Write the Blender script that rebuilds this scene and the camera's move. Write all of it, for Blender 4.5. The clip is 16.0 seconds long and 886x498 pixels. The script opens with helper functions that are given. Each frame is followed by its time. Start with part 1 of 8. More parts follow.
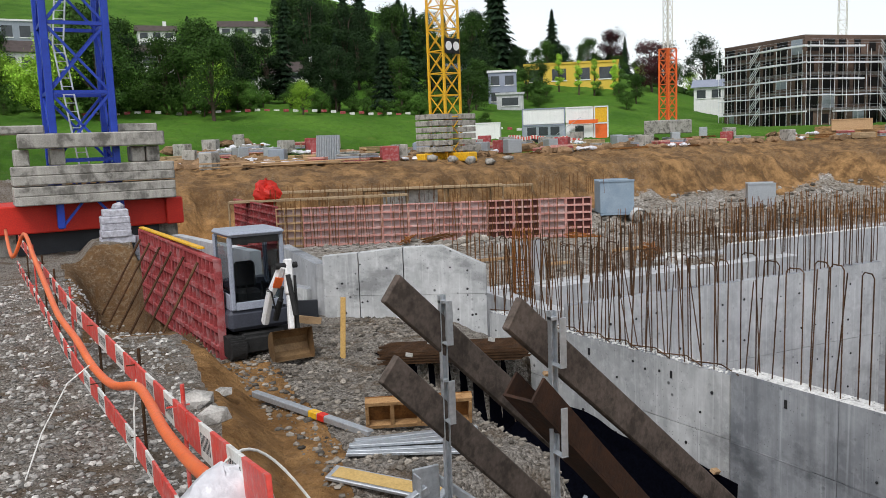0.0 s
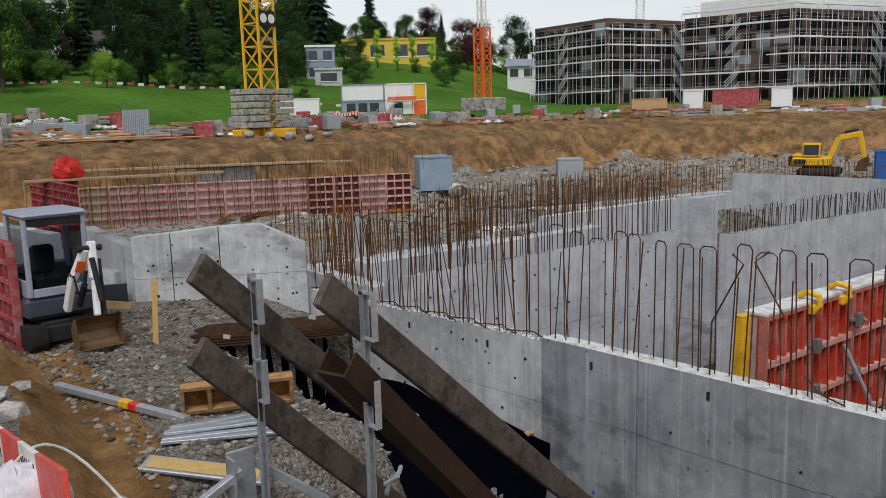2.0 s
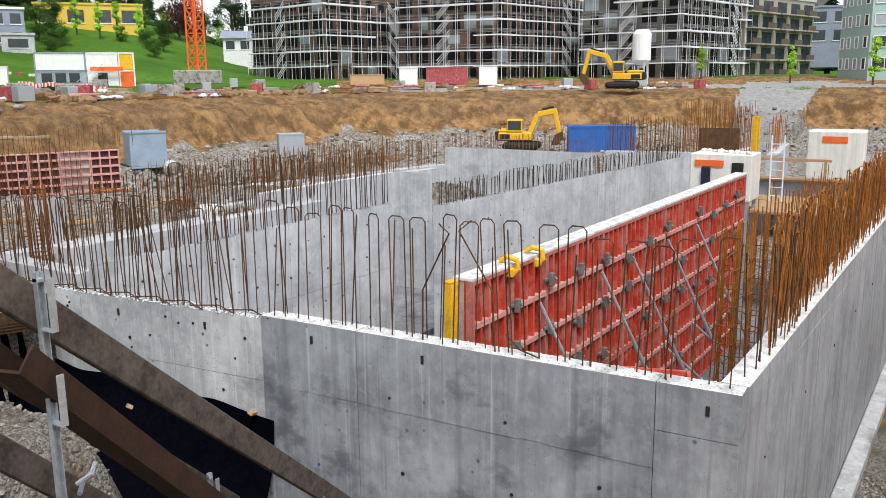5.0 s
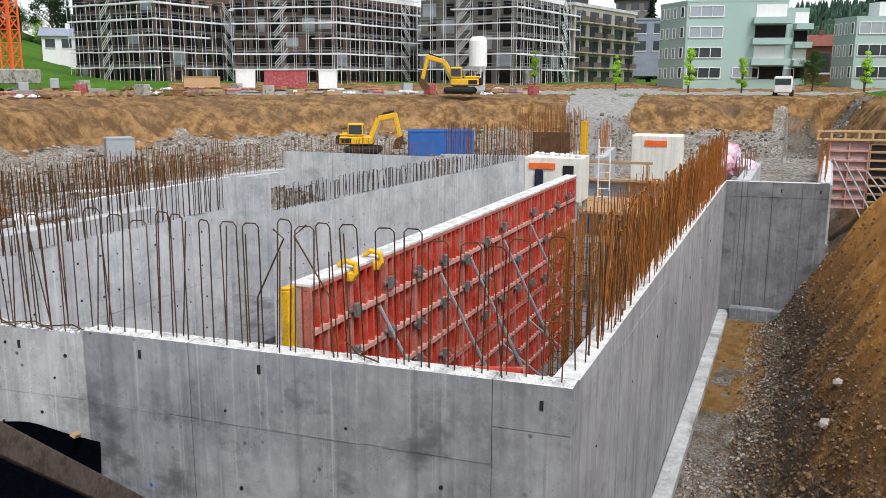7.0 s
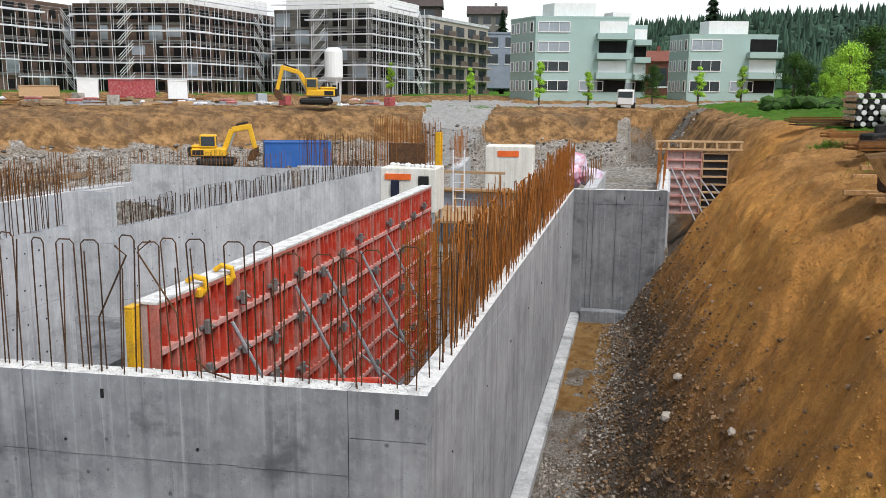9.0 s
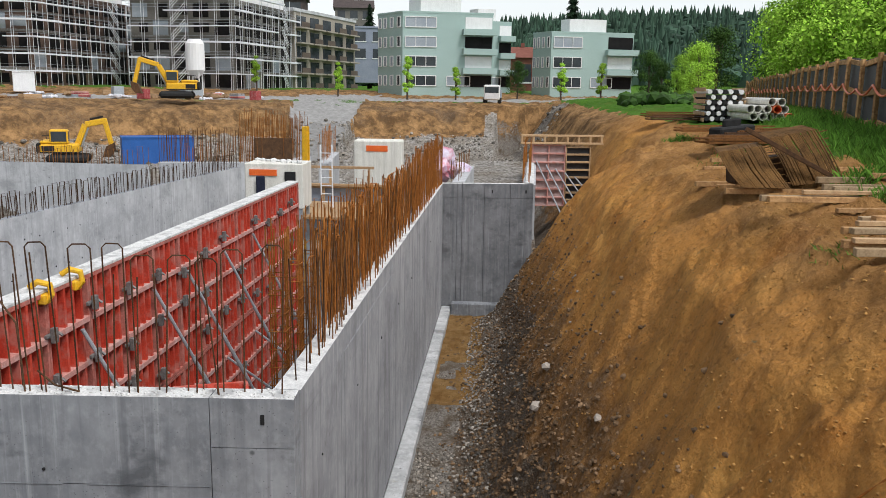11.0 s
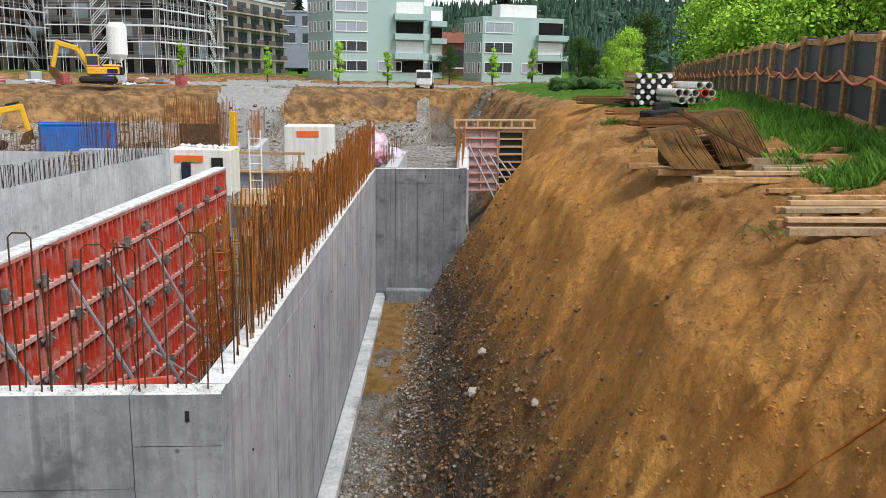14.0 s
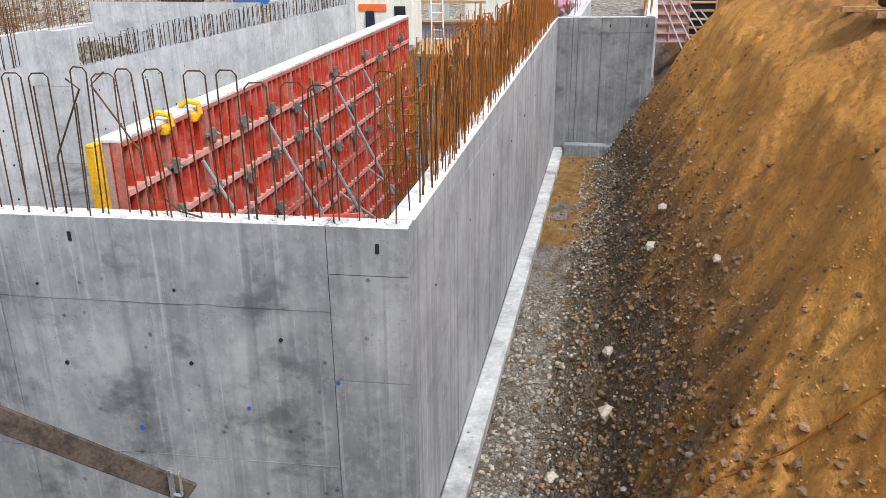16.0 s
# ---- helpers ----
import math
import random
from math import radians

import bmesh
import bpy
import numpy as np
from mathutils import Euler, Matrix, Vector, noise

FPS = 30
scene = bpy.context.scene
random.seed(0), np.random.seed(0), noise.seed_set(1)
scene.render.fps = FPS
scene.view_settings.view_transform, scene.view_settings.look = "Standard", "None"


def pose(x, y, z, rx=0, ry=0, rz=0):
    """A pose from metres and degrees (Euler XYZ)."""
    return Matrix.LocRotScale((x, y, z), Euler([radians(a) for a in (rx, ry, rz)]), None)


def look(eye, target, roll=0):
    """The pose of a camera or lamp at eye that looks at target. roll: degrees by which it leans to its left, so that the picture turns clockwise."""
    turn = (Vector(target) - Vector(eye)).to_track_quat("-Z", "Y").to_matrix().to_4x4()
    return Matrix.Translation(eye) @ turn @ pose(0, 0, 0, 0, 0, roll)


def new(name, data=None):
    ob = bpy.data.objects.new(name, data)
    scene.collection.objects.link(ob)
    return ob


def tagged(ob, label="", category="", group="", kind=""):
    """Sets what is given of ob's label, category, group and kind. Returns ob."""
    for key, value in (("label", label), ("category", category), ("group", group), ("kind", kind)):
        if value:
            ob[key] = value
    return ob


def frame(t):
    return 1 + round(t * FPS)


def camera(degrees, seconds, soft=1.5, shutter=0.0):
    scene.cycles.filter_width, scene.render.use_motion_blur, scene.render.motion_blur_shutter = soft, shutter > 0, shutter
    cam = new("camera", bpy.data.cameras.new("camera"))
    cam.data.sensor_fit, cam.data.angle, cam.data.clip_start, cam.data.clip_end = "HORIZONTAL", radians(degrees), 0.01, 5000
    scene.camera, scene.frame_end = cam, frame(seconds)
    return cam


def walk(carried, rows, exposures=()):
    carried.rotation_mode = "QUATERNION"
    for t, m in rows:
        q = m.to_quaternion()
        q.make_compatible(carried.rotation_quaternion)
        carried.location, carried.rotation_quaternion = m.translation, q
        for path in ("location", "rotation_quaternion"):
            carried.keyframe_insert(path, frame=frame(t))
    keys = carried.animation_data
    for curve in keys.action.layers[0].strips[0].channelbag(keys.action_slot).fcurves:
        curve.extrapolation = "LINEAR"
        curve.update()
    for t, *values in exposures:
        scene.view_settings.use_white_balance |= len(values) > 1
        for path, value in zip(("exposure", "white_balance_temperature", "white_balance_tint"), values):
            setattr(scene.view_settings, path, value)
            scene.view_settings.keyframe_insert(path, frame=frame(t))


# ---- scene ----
cam = camera(55.55, 16.0, soft=0.8)
PATH = [
    (0.0, -9.387, -1.927, 8.317, -25.98, -7.44, -2.07),
    (0.5, -9.374, -1.936, 8.319, -28.67, -7.91, -1.97),
    (1.0, -9.354, -1.930, 8.309, -31.77, -8.40, -1.85),
    (1.5, -9.342, -1.951, 8.307, -34.91, -8.90, -1.77),
    (2.0, -9.325, -1.958, 8.304, -38.06, -9.41, -1.64),
    (2.5, -9.316, -1.989, 8.308, -41.19, -9.94, -1.55),
    (3.0, -9.312, -2.024, 8.310, -44.31, -10.43, -1.43),
    (3.5, -9.303, -2.045, 8.313, -47.45, -10.83, -1.21),
    (4.0, -9.270, -2.059, 8.306, -50.55, -11.10, -1.09),
    (4.5, -9.233, -2.084, 8.310, -53.64, -11.35, -0.91),
    (5.0, -9.221, -2.077, 8.295, -56.77, -11.43, -0.58),
    (7.5, -9.099, -2.168, 8.273, -69.93, -11.00, 0.21),
    (8.0, -9.119, -2.202, 8.276, -72.33, -10.78, 0.27),
    (8.5, -9.145, -2.236, 8.285, -74.74, -10.58, 0.44),
    (9.0, -9.128, -2.262, 8.284, -77.11, -10.39, 0.52),
    (9.5, -9.078, -2.282, 8.278, -79.38, -10.29, 0.59),
    (10.0, -9.016, -2.288, 8.275, -81.69, -10.40, 0.73),
    (12.5, -8.775, -2.324, 8.230, -90.16, -10.79, 0.82),
    (13.0, -8.725, -2.317, 8.216, -90.72, -10.79, 0.83),
    (13.5, -8.666, -2.306, 8.196, -90.90, -10.82, 0.88),
    (14.0, -8.605, -2.305, 8.185, -90.50, -11.50, 0.89),
    (14.5, -8.611, -2.265, 8.146, -88.67, -12.91, 0.73),
    (15.0, -8.615, -2.245, 8.102, -85.37, -15.09, 0.31),
    (15.5, -8.671, -2.232, 8.069, -81.96, -18.01, -0.16),
    (16.0, -8.700, -2.210, 8.026, -78.28, -21.15, -0.65),
]
EXPOSURE = [(0.0, 0.07), (1.0, -0.09), (2.0, -0.29), (2.6, -0.31), (3.5, 0.24), (4.5, 0.52), (7.5, 0.39), (9.0, 0.36), (9.5, 0.35), (10.0, 0.10), (12.5, 0.38), (13.0, 0.37), (14.5, 0.57), (15.0, 0.73), (16.0, 0.8)]
walk(cam, [(t, pose(x, y, z, 90 + pitch, 0, yaw) @ pose(0, 0, 0, 0, 0, roll)) for t, x, y, z, yaw, pitch, roll in PATH], EXPOSURE)

# ---- light ----
world = bpy.data.worlds.new("overcast")
scene.world = world
world.use_nodes = True
wn, wl = world.node_tree.nodes, world.node_tree.links
sky = wn.new("ShaderNodeTexSky")
sky.sky_type, sky.sun_disc = "NISHITA", False
sky.sun_elevation, sky.sun_rotation = radians(52), radians(200)
grey = wn.new("ShaderNodeHueSaturation")
grey.inputs["Saturation"].default_value = 0.26
grey.inputs["Value"].default_value = 1.9
wl.new(sky.outputs[0], grey.inputs["Color"])
wl.new(grey.outputs[0], wn["Background"].inputs["Color"])
wn["Background"].inputs["Strength"].default_value = 0.086
sun = new("sun", bpy.data.lights.new("sun", "SUN"))
sun.data.energy, sun.data.angle, sun.data.color = 2.3, radians(18), (0.99, 0.97, 0.96)
sun.matrix_world = look((-40, -30, 80), (0, 8, 0))
scene.view_settings.exposure = 0.0

# ---- materials ----
def mat(name, a, b, scale=2.0, rough=0.85, metal=0.0, bump=0.25, bscale=30.0, streak=0.0, spots=0.0, c=None, cscale=12.0, camount=0.5, vary=0.0, stretch=(1, 1, 1), world_space=True):
    m = bpy.data.materials.new(name)
    m.use_nodes = True
    n, l = m.node_tree.nodes, m.node_tree.links
    p = n["Principled BSDF"]
    p.inputs["Roughness"].default_value, p.inputs["Metallic"].default_value = rough, metal
    p.inputs["Specular IOR Level"].default_value = 0.15 if rough > 0.7 else 0.4
    if world_space:
        src = n.new("ShaderNodeNewGeometry").outputs["Position"]
    else:
        src = n.new("ShaderNodeTexCoord").outputs["Object"]
    mp = n.new("ShaderNodeMapping")
    mp.inputs["Scale"].default_value = stretch
    l.new(src, mp.inputs["Vector"])

    def tex(s, detail=6.0, vec=None, rg=0.6):
        t = n.new("ShaderNodeTexNoise")
        t.inputs["Scale"].default_value, t.inputs["Detail"].default_value, t.inputs["Roughness"].default_value = s, detail, rg
        l.new(vec or mp.outputs[0], t.inputs["Vector"])
        return t.outputs["Fac"]

    def ramp(fac, lo, hi):
        r = n.new("ShaderNodeMapRange")
        r.inputs["From Min"].default_value, r.inputs["From Max"].default_value = lo, hi
        l.new(fac, r.inputs["Value"])
        return r.outputs[0]

    def mix(fac, x, y, kind="MIX"):
        k = n.new("ShaderNodeMix")
        k.data_type, k.blend_type = "RGBA", kind
        for sock, v in ((k.inputs[0], fac), (k.inputs[6], x), (k.inputs[7], y)):
            if hasattr(v, "is_output"):
                l.new(v, sock)
            elif isinstance(v, (int, float)):
                sock.default_value = v
            else:
                sock.default_value = (*v, 1)
        return k.outputs[2]

    col = mix(ramp(tex(scale), 0.32, 0.68), a, b)
    fine = tex(bscale, 4.0)
    col = mix(0.35, col, mix(ramp(fine, 0.3, 0.7), [v * 0.6 for v in a], [min(1, v * 1.35) for v in b]))
    if c is not None:
        k = n.new("ShaderNodeMath")
        k.operation = "MULTIPLY"
        l.new(ramp(tex(cscale), 0.5, 0.62), k.inputs[0])
        k.inputs[1].default_value = camount
        col = mix(k.outputs[0], col, c)
    if streak:
        mq = n.new("ShaderNodeMapping")
        mq.inputs["Scale"].default_value = (5.0, 5.0, 0.22)
        l.new(src, mq.inputs["Vector"])
        k = n.new("ShaderNodeMath")
        k.operation = "MULTIPLY"
        l.new(ramp(tex(1.0, 5.0, mq.outputs[0]), 0.45, 0.75), k.inputs[0])
        k.inputs[1].default_value = streak
        col = mix(k.outputs[0], col, [v * 0.45 for v in a])
        k = n.new("ShaderNodeMath")
        k.operation = "MULTIPLY"
        mr = n.new("ShaderNodeMapping")
        mr.inputs["Scale"].default_value, mr.inputs["Location"].default_value = (7.0, 7.0, 0.35), (9, 4, 2)
        l.new(src, mr.inputs["Vector"])
        l.new(ramp(tex(1.0, 5.0, mr.outputs[0]), 0.55, 0.8), k.inputs[0])
        k.inputs[1].default_value = streak
        col = mix(k.outputs[0], col, [min(1, v * 1.5) for v in b])
    if spots:
        v = n.new("ShaderNodeTexVoronoi")
        v.inputs["Scale"].default_value = 3.2
        l.new(mp.outputs[0], v.inputs["Vector"])
        k = n.new("ShaderNodeMath")
        k.operation = "MULTIPLY"
        l.new(ramp(v.outputs["Distance"], 0.22, 0.1), k.inputs[0])
        k.inputs[1].default_value = spots
        col = mix(k.outputs[0], col, [q * 0.4 for q in a])
    if vary:
        oi = n.new("ShaderNodeObjectInfo")
        hs = n.new("ShaderNodeHueSaturation")
        l.new(ramp_to(n, l, oi.outputs["Random"], 1 - vary, 1 + vary), hs.inputs["Value"])
        l.new(col, hs.inputs["Color"])
        col = hs.outputs[0]
    l.new(col, p.inputs["Base Color"])
    rr = n.new("ShaderNodeMapRange")
    rr.inputs["To Min"].default_value, rr.inputs["To Max"].default_value = max(0, rough - 0.12), min(1, rough + 0.12)
    l.new(fine, rr.inputs["Value"])
    l.new(rr.outputs[0], p.inputs["Roughness"])
    if bump:
        bp = n.new("ShaderNodeBump")
        bp.inputs["Strength"].default_value, bp.inputs["Distance"].default_value = bump, 0.02
        l.new(fine, bp.inputs["Height"])
        l.new(bp.outputs[0], p.inputs["Normal"])
    return m


def ramp_to(n, l, fac, lo, hi):
    r = n.new("ShaderNodeMapRange")
    r.inputs["To Min"].default_value, r.inputs["To Max"].default_value = lo, hi
    l.new(fac, r.inputs["Value"])
    return r.outputs[0]


def concrete(name, dark, light, streak=0.5, wet=0.5, voids=0.5, stain=0.25):
    """Cast concrete: cloudy pours, drip streaks, damp patches, blow holes and lime or rust runs."""
    m = bpy.data.materials.new(name)
    m.use_nodes = True
    n, l = m.node_tree.nodes, m.node_tree.links
    p = n["Principled BSDF"]
    p.inputs["Specular IOR Level"].default_value = 0.2
    pos = n.new("ShaderNodeNewGeometry").outputs["Position"]

    def mapped(sx, sz, off):
        k = n.new("ShaderNodeMapping")
        k.inputs["Scale"].default_value, k.inputs["Location"].default_value = (sx, sx, sz), (off, off * 0.7, off * 1.3)
        l.new(pos, k.inputs["Vector"])
        return k.outputs[0]

    def tex(vec, detail=6.0, rg=0.62):
        t = n.new("ShaderNodeTexNoise")
        t.inputs["Scale"].default_value, t.inputs["Detail"].default_value, t.inputs["Roughness"].default_value = 1.0, detail, rg
        l.new(vec, t.inputs["Vector"])
        return t.outputs["Fac"]

    def rng(fac, lo, hi, top=1.0):
        r = n.new("ShaderNodeMapRange")
        for key, v in zip(("From Min", "From Max", "To Min", "To Max"), (lo, hi, 0.0, top)):
            r.inputs[key].default_value = v
        l.new(fac, r.inputs["Value"])
        return r.outputs[0]

    def times(a, b):
        k = n.new("ShaderNodeMath")
        k.operation = "MULTIPLY"
        l.new(a, k.inputs[0])
        l.new(b, k.inputs[1])
        return k.outputs[0]

    def mix(fac, x, y):
        k = n.new("ShaderNodeMix")
        k.data_type = "RGBA"
        for sock, v in ((k.inputs[0], fac), (k.inputs[6], x), (k.inputs[7], y)):
            if hasattr(v, "is_output"):
                l.new(v, sock)
            else:
                sock.default_value = (*v, 1)
        return k.outputs[2]

    def shade(c, f):
        return [min(0.85, v * f) for v in c]

    def holes(scale, lo, hi, off):
        v = n.new("ShaderNodeTexVoronoi")
        v.inputs["Scale"].default_value = 1.0
        l.new(mapped(scale, scale, off), v.inputs["Vector"])
        return rng(v.outputs["Distance"], hi, lo)

    col = mix(rng(tex(mapped(0.55, 0.55, 3)), 0.34, 0.66), dark, light)
    col = mix(rng(tex(mapped(2.6, 2.0, 11)), 0.42, 0.7, 0.5), col, shade(dark, 0.8))
    col = mix(rng(tex(mapped(9.0, 7.0, 31)), 0.5, 0.75, 0.4), col, shade(light, 1.2))
    col = mix(rng(tex(mapped(5.0, 0.2, 5)), 0.5, 0.7, streak), col, shade(dark, 0.62))
    col = mix(rng(tex(mapped(13.0, 0.3, 17)), 0.56, 0.72, streak), col, shade(light, 1.35))
    col = mix(rng(tex(mapped(0.85, 1.3, 23)), 0.54, 0.66, wet), col, shade(dark, 0.5))
    col = mix(rng(tex(mapped(2.4, 0.16, 41)), 0.64, 0.76, stain), col, (0.40, 0.33, 0.17))
    gate = rng(tex(mapped(1.3, 1.3, 7)), 0.43, 0.55)
    pin = times(holes(17.0, 0.07, 0.17, 2), gate)
    void = times(holes(3.8, 0.07, 0.15, 9), gate)
    col = mix(rng(pin, 0, 1, voids), col, shade(dark, 0.4))
    col = mix(rng(void, 0, 1, voids), col, shade(dark, 0.3))
    l.new(col, p.inputs["Base Color"])
    fine = tex(mapped(24.0, 24.0, 1), 5.0)
    l.new(ramp_to(n, l, fine, 0.62, 0.9), p.inputs["Roughness"])
    bp = n.new("ShaderNodeBump")
    bp.inputs["Strength"].default_value, bp.inputs["Distance"].default_value = 0.12, 0.015
    l.new(fine, bp.inputs["Height"])
    l.new(bp.outputs[0], p.inputs["Normal"])
    return m


CONC = concrete("fresh_concrete", (0.175, 0.187, 0.205), (0.385, 0.402, 0.42), 0.5, 0.75, 0.7, 0.4)
CONC_SIDE = concrete("drip_streaked_concrete", (0.27, 0.28, 0.295), (0.42, 0.43, 0.445), 0.75, 0.35, 0.25, 0.12)
CONC_RETURN = concrete("dark_grey_concrete", (0.15, 0.155, 0.165), (0.27, 0.275, 0.285), 0.6, 0.7, 0.3, 0.1)
CONC_OLD = concrete("pale_concrete", (0.34, 0.35, 0.355), (0.60, 0.61, 0.61), 0.4, 0.7, 1.0, 0.35)
CONC_FAR = concrete("light_grey_concrete", (0.38, 0.39, 0.405), (0.56, 0.57, 0.58), 0.45, 0.4, 0.6, 0.2)
CONC_TOP = mat("white_wall_top", (0.50, 0.50, 0.49), (0.74, 0.74, 0.72), 5.0, 0.9, c=(0.3, 0.3, 0.3), cscale=4, camount=0.6)
BLOCK = mat("ballast_concrete", (0.26, 0.25, 0.225), (0.46, 0.44, 0.40), 1.2, 0.9, streak=0.4, c=(0.09, 0.085, 0.075), cscale=2.2, camount=0.75)
HOLE = mat("dark_hole", (0.015, 0.015, 0.017), (0.03, 0.03, 0.03), 5)
BLUE_PLUG = mat("blue_plastic", (0.02, 0.08, 0.45), (0.03, 0.12, 0.6), 5, 0.4)
RUST = mat("rusty_steel", (0.09, 0.042, 0.018), (0.26, 0.118, 0.038), 6, 0.85, 0.2, vary=0.3)
RUST_DARK = mat("weathered_steel", (0.045, 0.030, 0.022), (0.135, 0.072, 0.036), 5, 0.75, 0.4, vary=0.3)
RUST_ORANGE = mat("orange_rust", (0.13, 0.045, 0.012), (0.40, 0.15, 0.032), 6, 0.9, 0.0, vary=0.25)
RED = mat("red_formwork_steel", (0.40, 0.026, 0.012), (0.58, 0.07, 0.035), 1.5, 0.7, c=(0.45, 0.24, 0.20), cscale=3, camount=0.5)
RED_DUSTY = mat("dusty_frame_steel", (0.36, 0.085, 0.065), (0.52, 0.21, 0.17), 2.5, 0.8, c=(0.22, 0.10, 0.08), cscale=5, camount=0.6)
RED_FACE = mat("deep_red_form_face", (0.30, 0.016, 0.010), (0.50, 0.04, 0.022), 1.5, 0.75, c=(0.3, 0.12, 0.1), cscale=3, camount=0.4)
RED_PALE = mat("dusty_red_steel", (0.45, 0.17, 0.14), (0.60, 0.34, 0.30), 2.5, 0.8, c=(0.55, 0.45, 0.42), cscale=4, camount=0.55)
RED_DARK = mat("faded_red_steel", (0.25, 0.035, 0.04), (0.40, 0.09, 0.09), 2.5, 0.75, c=(0.45, 0.3, 0.3), cscale=4, camount=0.4)
PLY = mat("form_plywood", (0.36, 0.27, 0.26), (0.50, 0.40, 0.39), 2.0, 0.8, streak=0.2)
PLY_DARK = mat("dark_form_face", (0.06, 0.015, 0.015), (0.11, 0.035, 0.03), 2.0, 0.7)
YELLOW = mat("yellow_paint", (0.70, 0.36, 0.010), (0.80, 0.46, 0.02), 3.0, 0.5, c=(0.3, 0.18, 0.05), cscale=7, camount=0.35)
ORANGE = mat("orange_paint", (0.70, 0.10, 0.015), (0.80, 0.16, 0.03), 3.0, 0.5)
BLUE = mat("blue_crane_paint", (0.012, 0.035, 0.30), (0.02, 0.06, 0.42), 2.0, 0.45)
BLUE_BOX = mat("blue_container_paint", (0.015, 0.09, 0.30), (0.03, 0.13, 0.42), 1.5, 0.5)
SIGNAL_RED = mat("signal_red_beam", (0.50, 0.015, 0.008), (0.62, 0.03, 0.015), 1.5, 0.55)
GALV = mat("galvanised_steel", (0.36, 0.39, 0.42), (0.50, 0.53, 0.56), 8.0, 0.45, 0.6, bump=0.1)
ALU = mat("scaffold_aluminium", (0.66, 0.69, 0.74), (0.82, 0.85, 0.88), 2.0, 0.6, 0.0)
WHITE = mat("white_paint", (0.72, 0.72, 0.71), (0.82, 0.82, 0.81), 1.5, 0.6, streak=0.15)
CREAM = mat("stained_white_panel", (0.62, 0.60, 0.52), (0.78, 0.76, 0.7), 1.5, 0.7, streak=0.4)
BLACK = mat("black_rubber", (0.015, 0.015, 0.015), (0.035, 0.035, 0.035), 6, 0.8)
GREY = mat("grey_body_panel", (0.22, 0.25, 0.30), (0.30, 0.33, 0.38), 2, 0.45)
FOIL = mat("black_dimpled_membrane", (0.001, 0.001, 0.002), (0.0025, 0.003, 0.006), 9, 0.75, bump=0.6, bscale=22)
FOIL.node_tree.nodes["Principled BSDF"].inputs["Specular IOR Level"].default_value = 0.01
CHANNEL = mat("dark_rusty_channel", (0.010, 0.006, 0.005), (0.062, 0.026, 0.012), 5, 0.7, 0.2)
TIMBER = mat("raw_timber", (0.34, 0.21, 0.11), (0.52, 0.36, 0.21), 3.0, 0.85, stretch=(1, 3, 3), vary=0.2)
TIMBER_OLD = mat("weathered_plank", (0.045, 0.036, 0.031), (0.125, 0.10, 0.085), 4.0, 0.85, c=(0.03, 0.025, 0.02), cscale=9, camount=0.6, vary=0.1)
TIMBER_GREY = mat("greyed_batten", (0.24, 0.17, 0.10), (0.42, 0.31, 0.19), 4.0, 0.9, vary=0.2)
FENCE_WOOD = mat("orange_brown_timber", (0.30, 0.155, 0.065), (0.58, 0.36, 0.17), 2.0, 0.85, c=(0.16, 0.08, 0.035), cscale=3, camount=0.5, stretch=(1, 4, 4), vary=0.3)
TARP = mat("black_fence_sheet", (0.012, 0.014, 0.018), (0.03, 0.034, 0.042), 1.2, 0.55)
PLASTIC = mat("white_film", (0.48, 0.48, 0.52), (0.72, 0.72, 0.76), 6.0, 0.35, bump=0.6, bscale=9)
GREY_FILM = mat("lilac_grey_film", (0.26, 0.26, 0.30), (0.58, 0.58, 0.64), 7.0, 0.35, bump=0.7, bscale=9)
PIPE_ORANGE = mat("orange_pvc", (0.72, 0.12, 0.03), (0.80, 0.17, 0.05), 2, 0.4)
BAR_RED = mat("barrier_red", (0.55, 0.04, 0.03), (0.68, 0.08, 0.06), 2.5, 0.55, c=(0.5, 0.4, 0.38), cscale=9, camount=0.3)
BAR_WHITE = mat("barrier_white", (0.62, 0.62, 0.58), (0.75, 0.75, 0.72), 2.5, 0.6, c=(0.35, 0.32, 0.28), cscale=7, camount=0.4)
def stone_mat(name, a, b, lo=0.45, hi=1.55):
    m = mat(name, a, b, 4, 0.9)
    n, l = m.node_tree.nodes, m.node_tree.links
    p = n["Principled BSDF"]
    hs = n.new("ShaderNodeHueSaturation")
    l.new(ramp_to(n, l, n.new("ShaderNodeNewGeometry").outputs["Random Per Island"], lo, hi), hs.inputs["Value"])
    l.new(p.inputs["Base Color"].links[0].from_socket, hs.inputs["Color"])
    l.new(hs.outputs[0], p.inputs["Base Color"])
    return m


STONE = stone_mat("grey_stone", (0.17, 0.165, 0.15), (0.50, 0.48, 0.45), 0.35, 1.6)
STONE_PALE = mat("pale_boulder", (0.42, 0.36, 0.30), (0.55, 0.49, 0.42), 4, 0.9)
GLASS_DARK = mat("dark_window_glass", (0.03, 0.035, 0.04), (0.06, 0.07, 0.08), 0.5, 0.12, bump=0.0)
GLASS_PALE = mat("reflecting_window_glass", (0.25, 0.29, 0.33), (0.36, 0.40, 0.44), 0.4, 0.1, bump=0.0)
GREEN_WALL = mat("pale_green_render", (0.33, 0.45, 0.42), (0.37, 0.49, 0.46), 0.3, 0.85, bump=0.05)
BROWN_WALL = mat("brown_brick_shell", (0.07, 0.05, 0.042), (0.185, 0.128, 0.10), 0.25, 0.9)
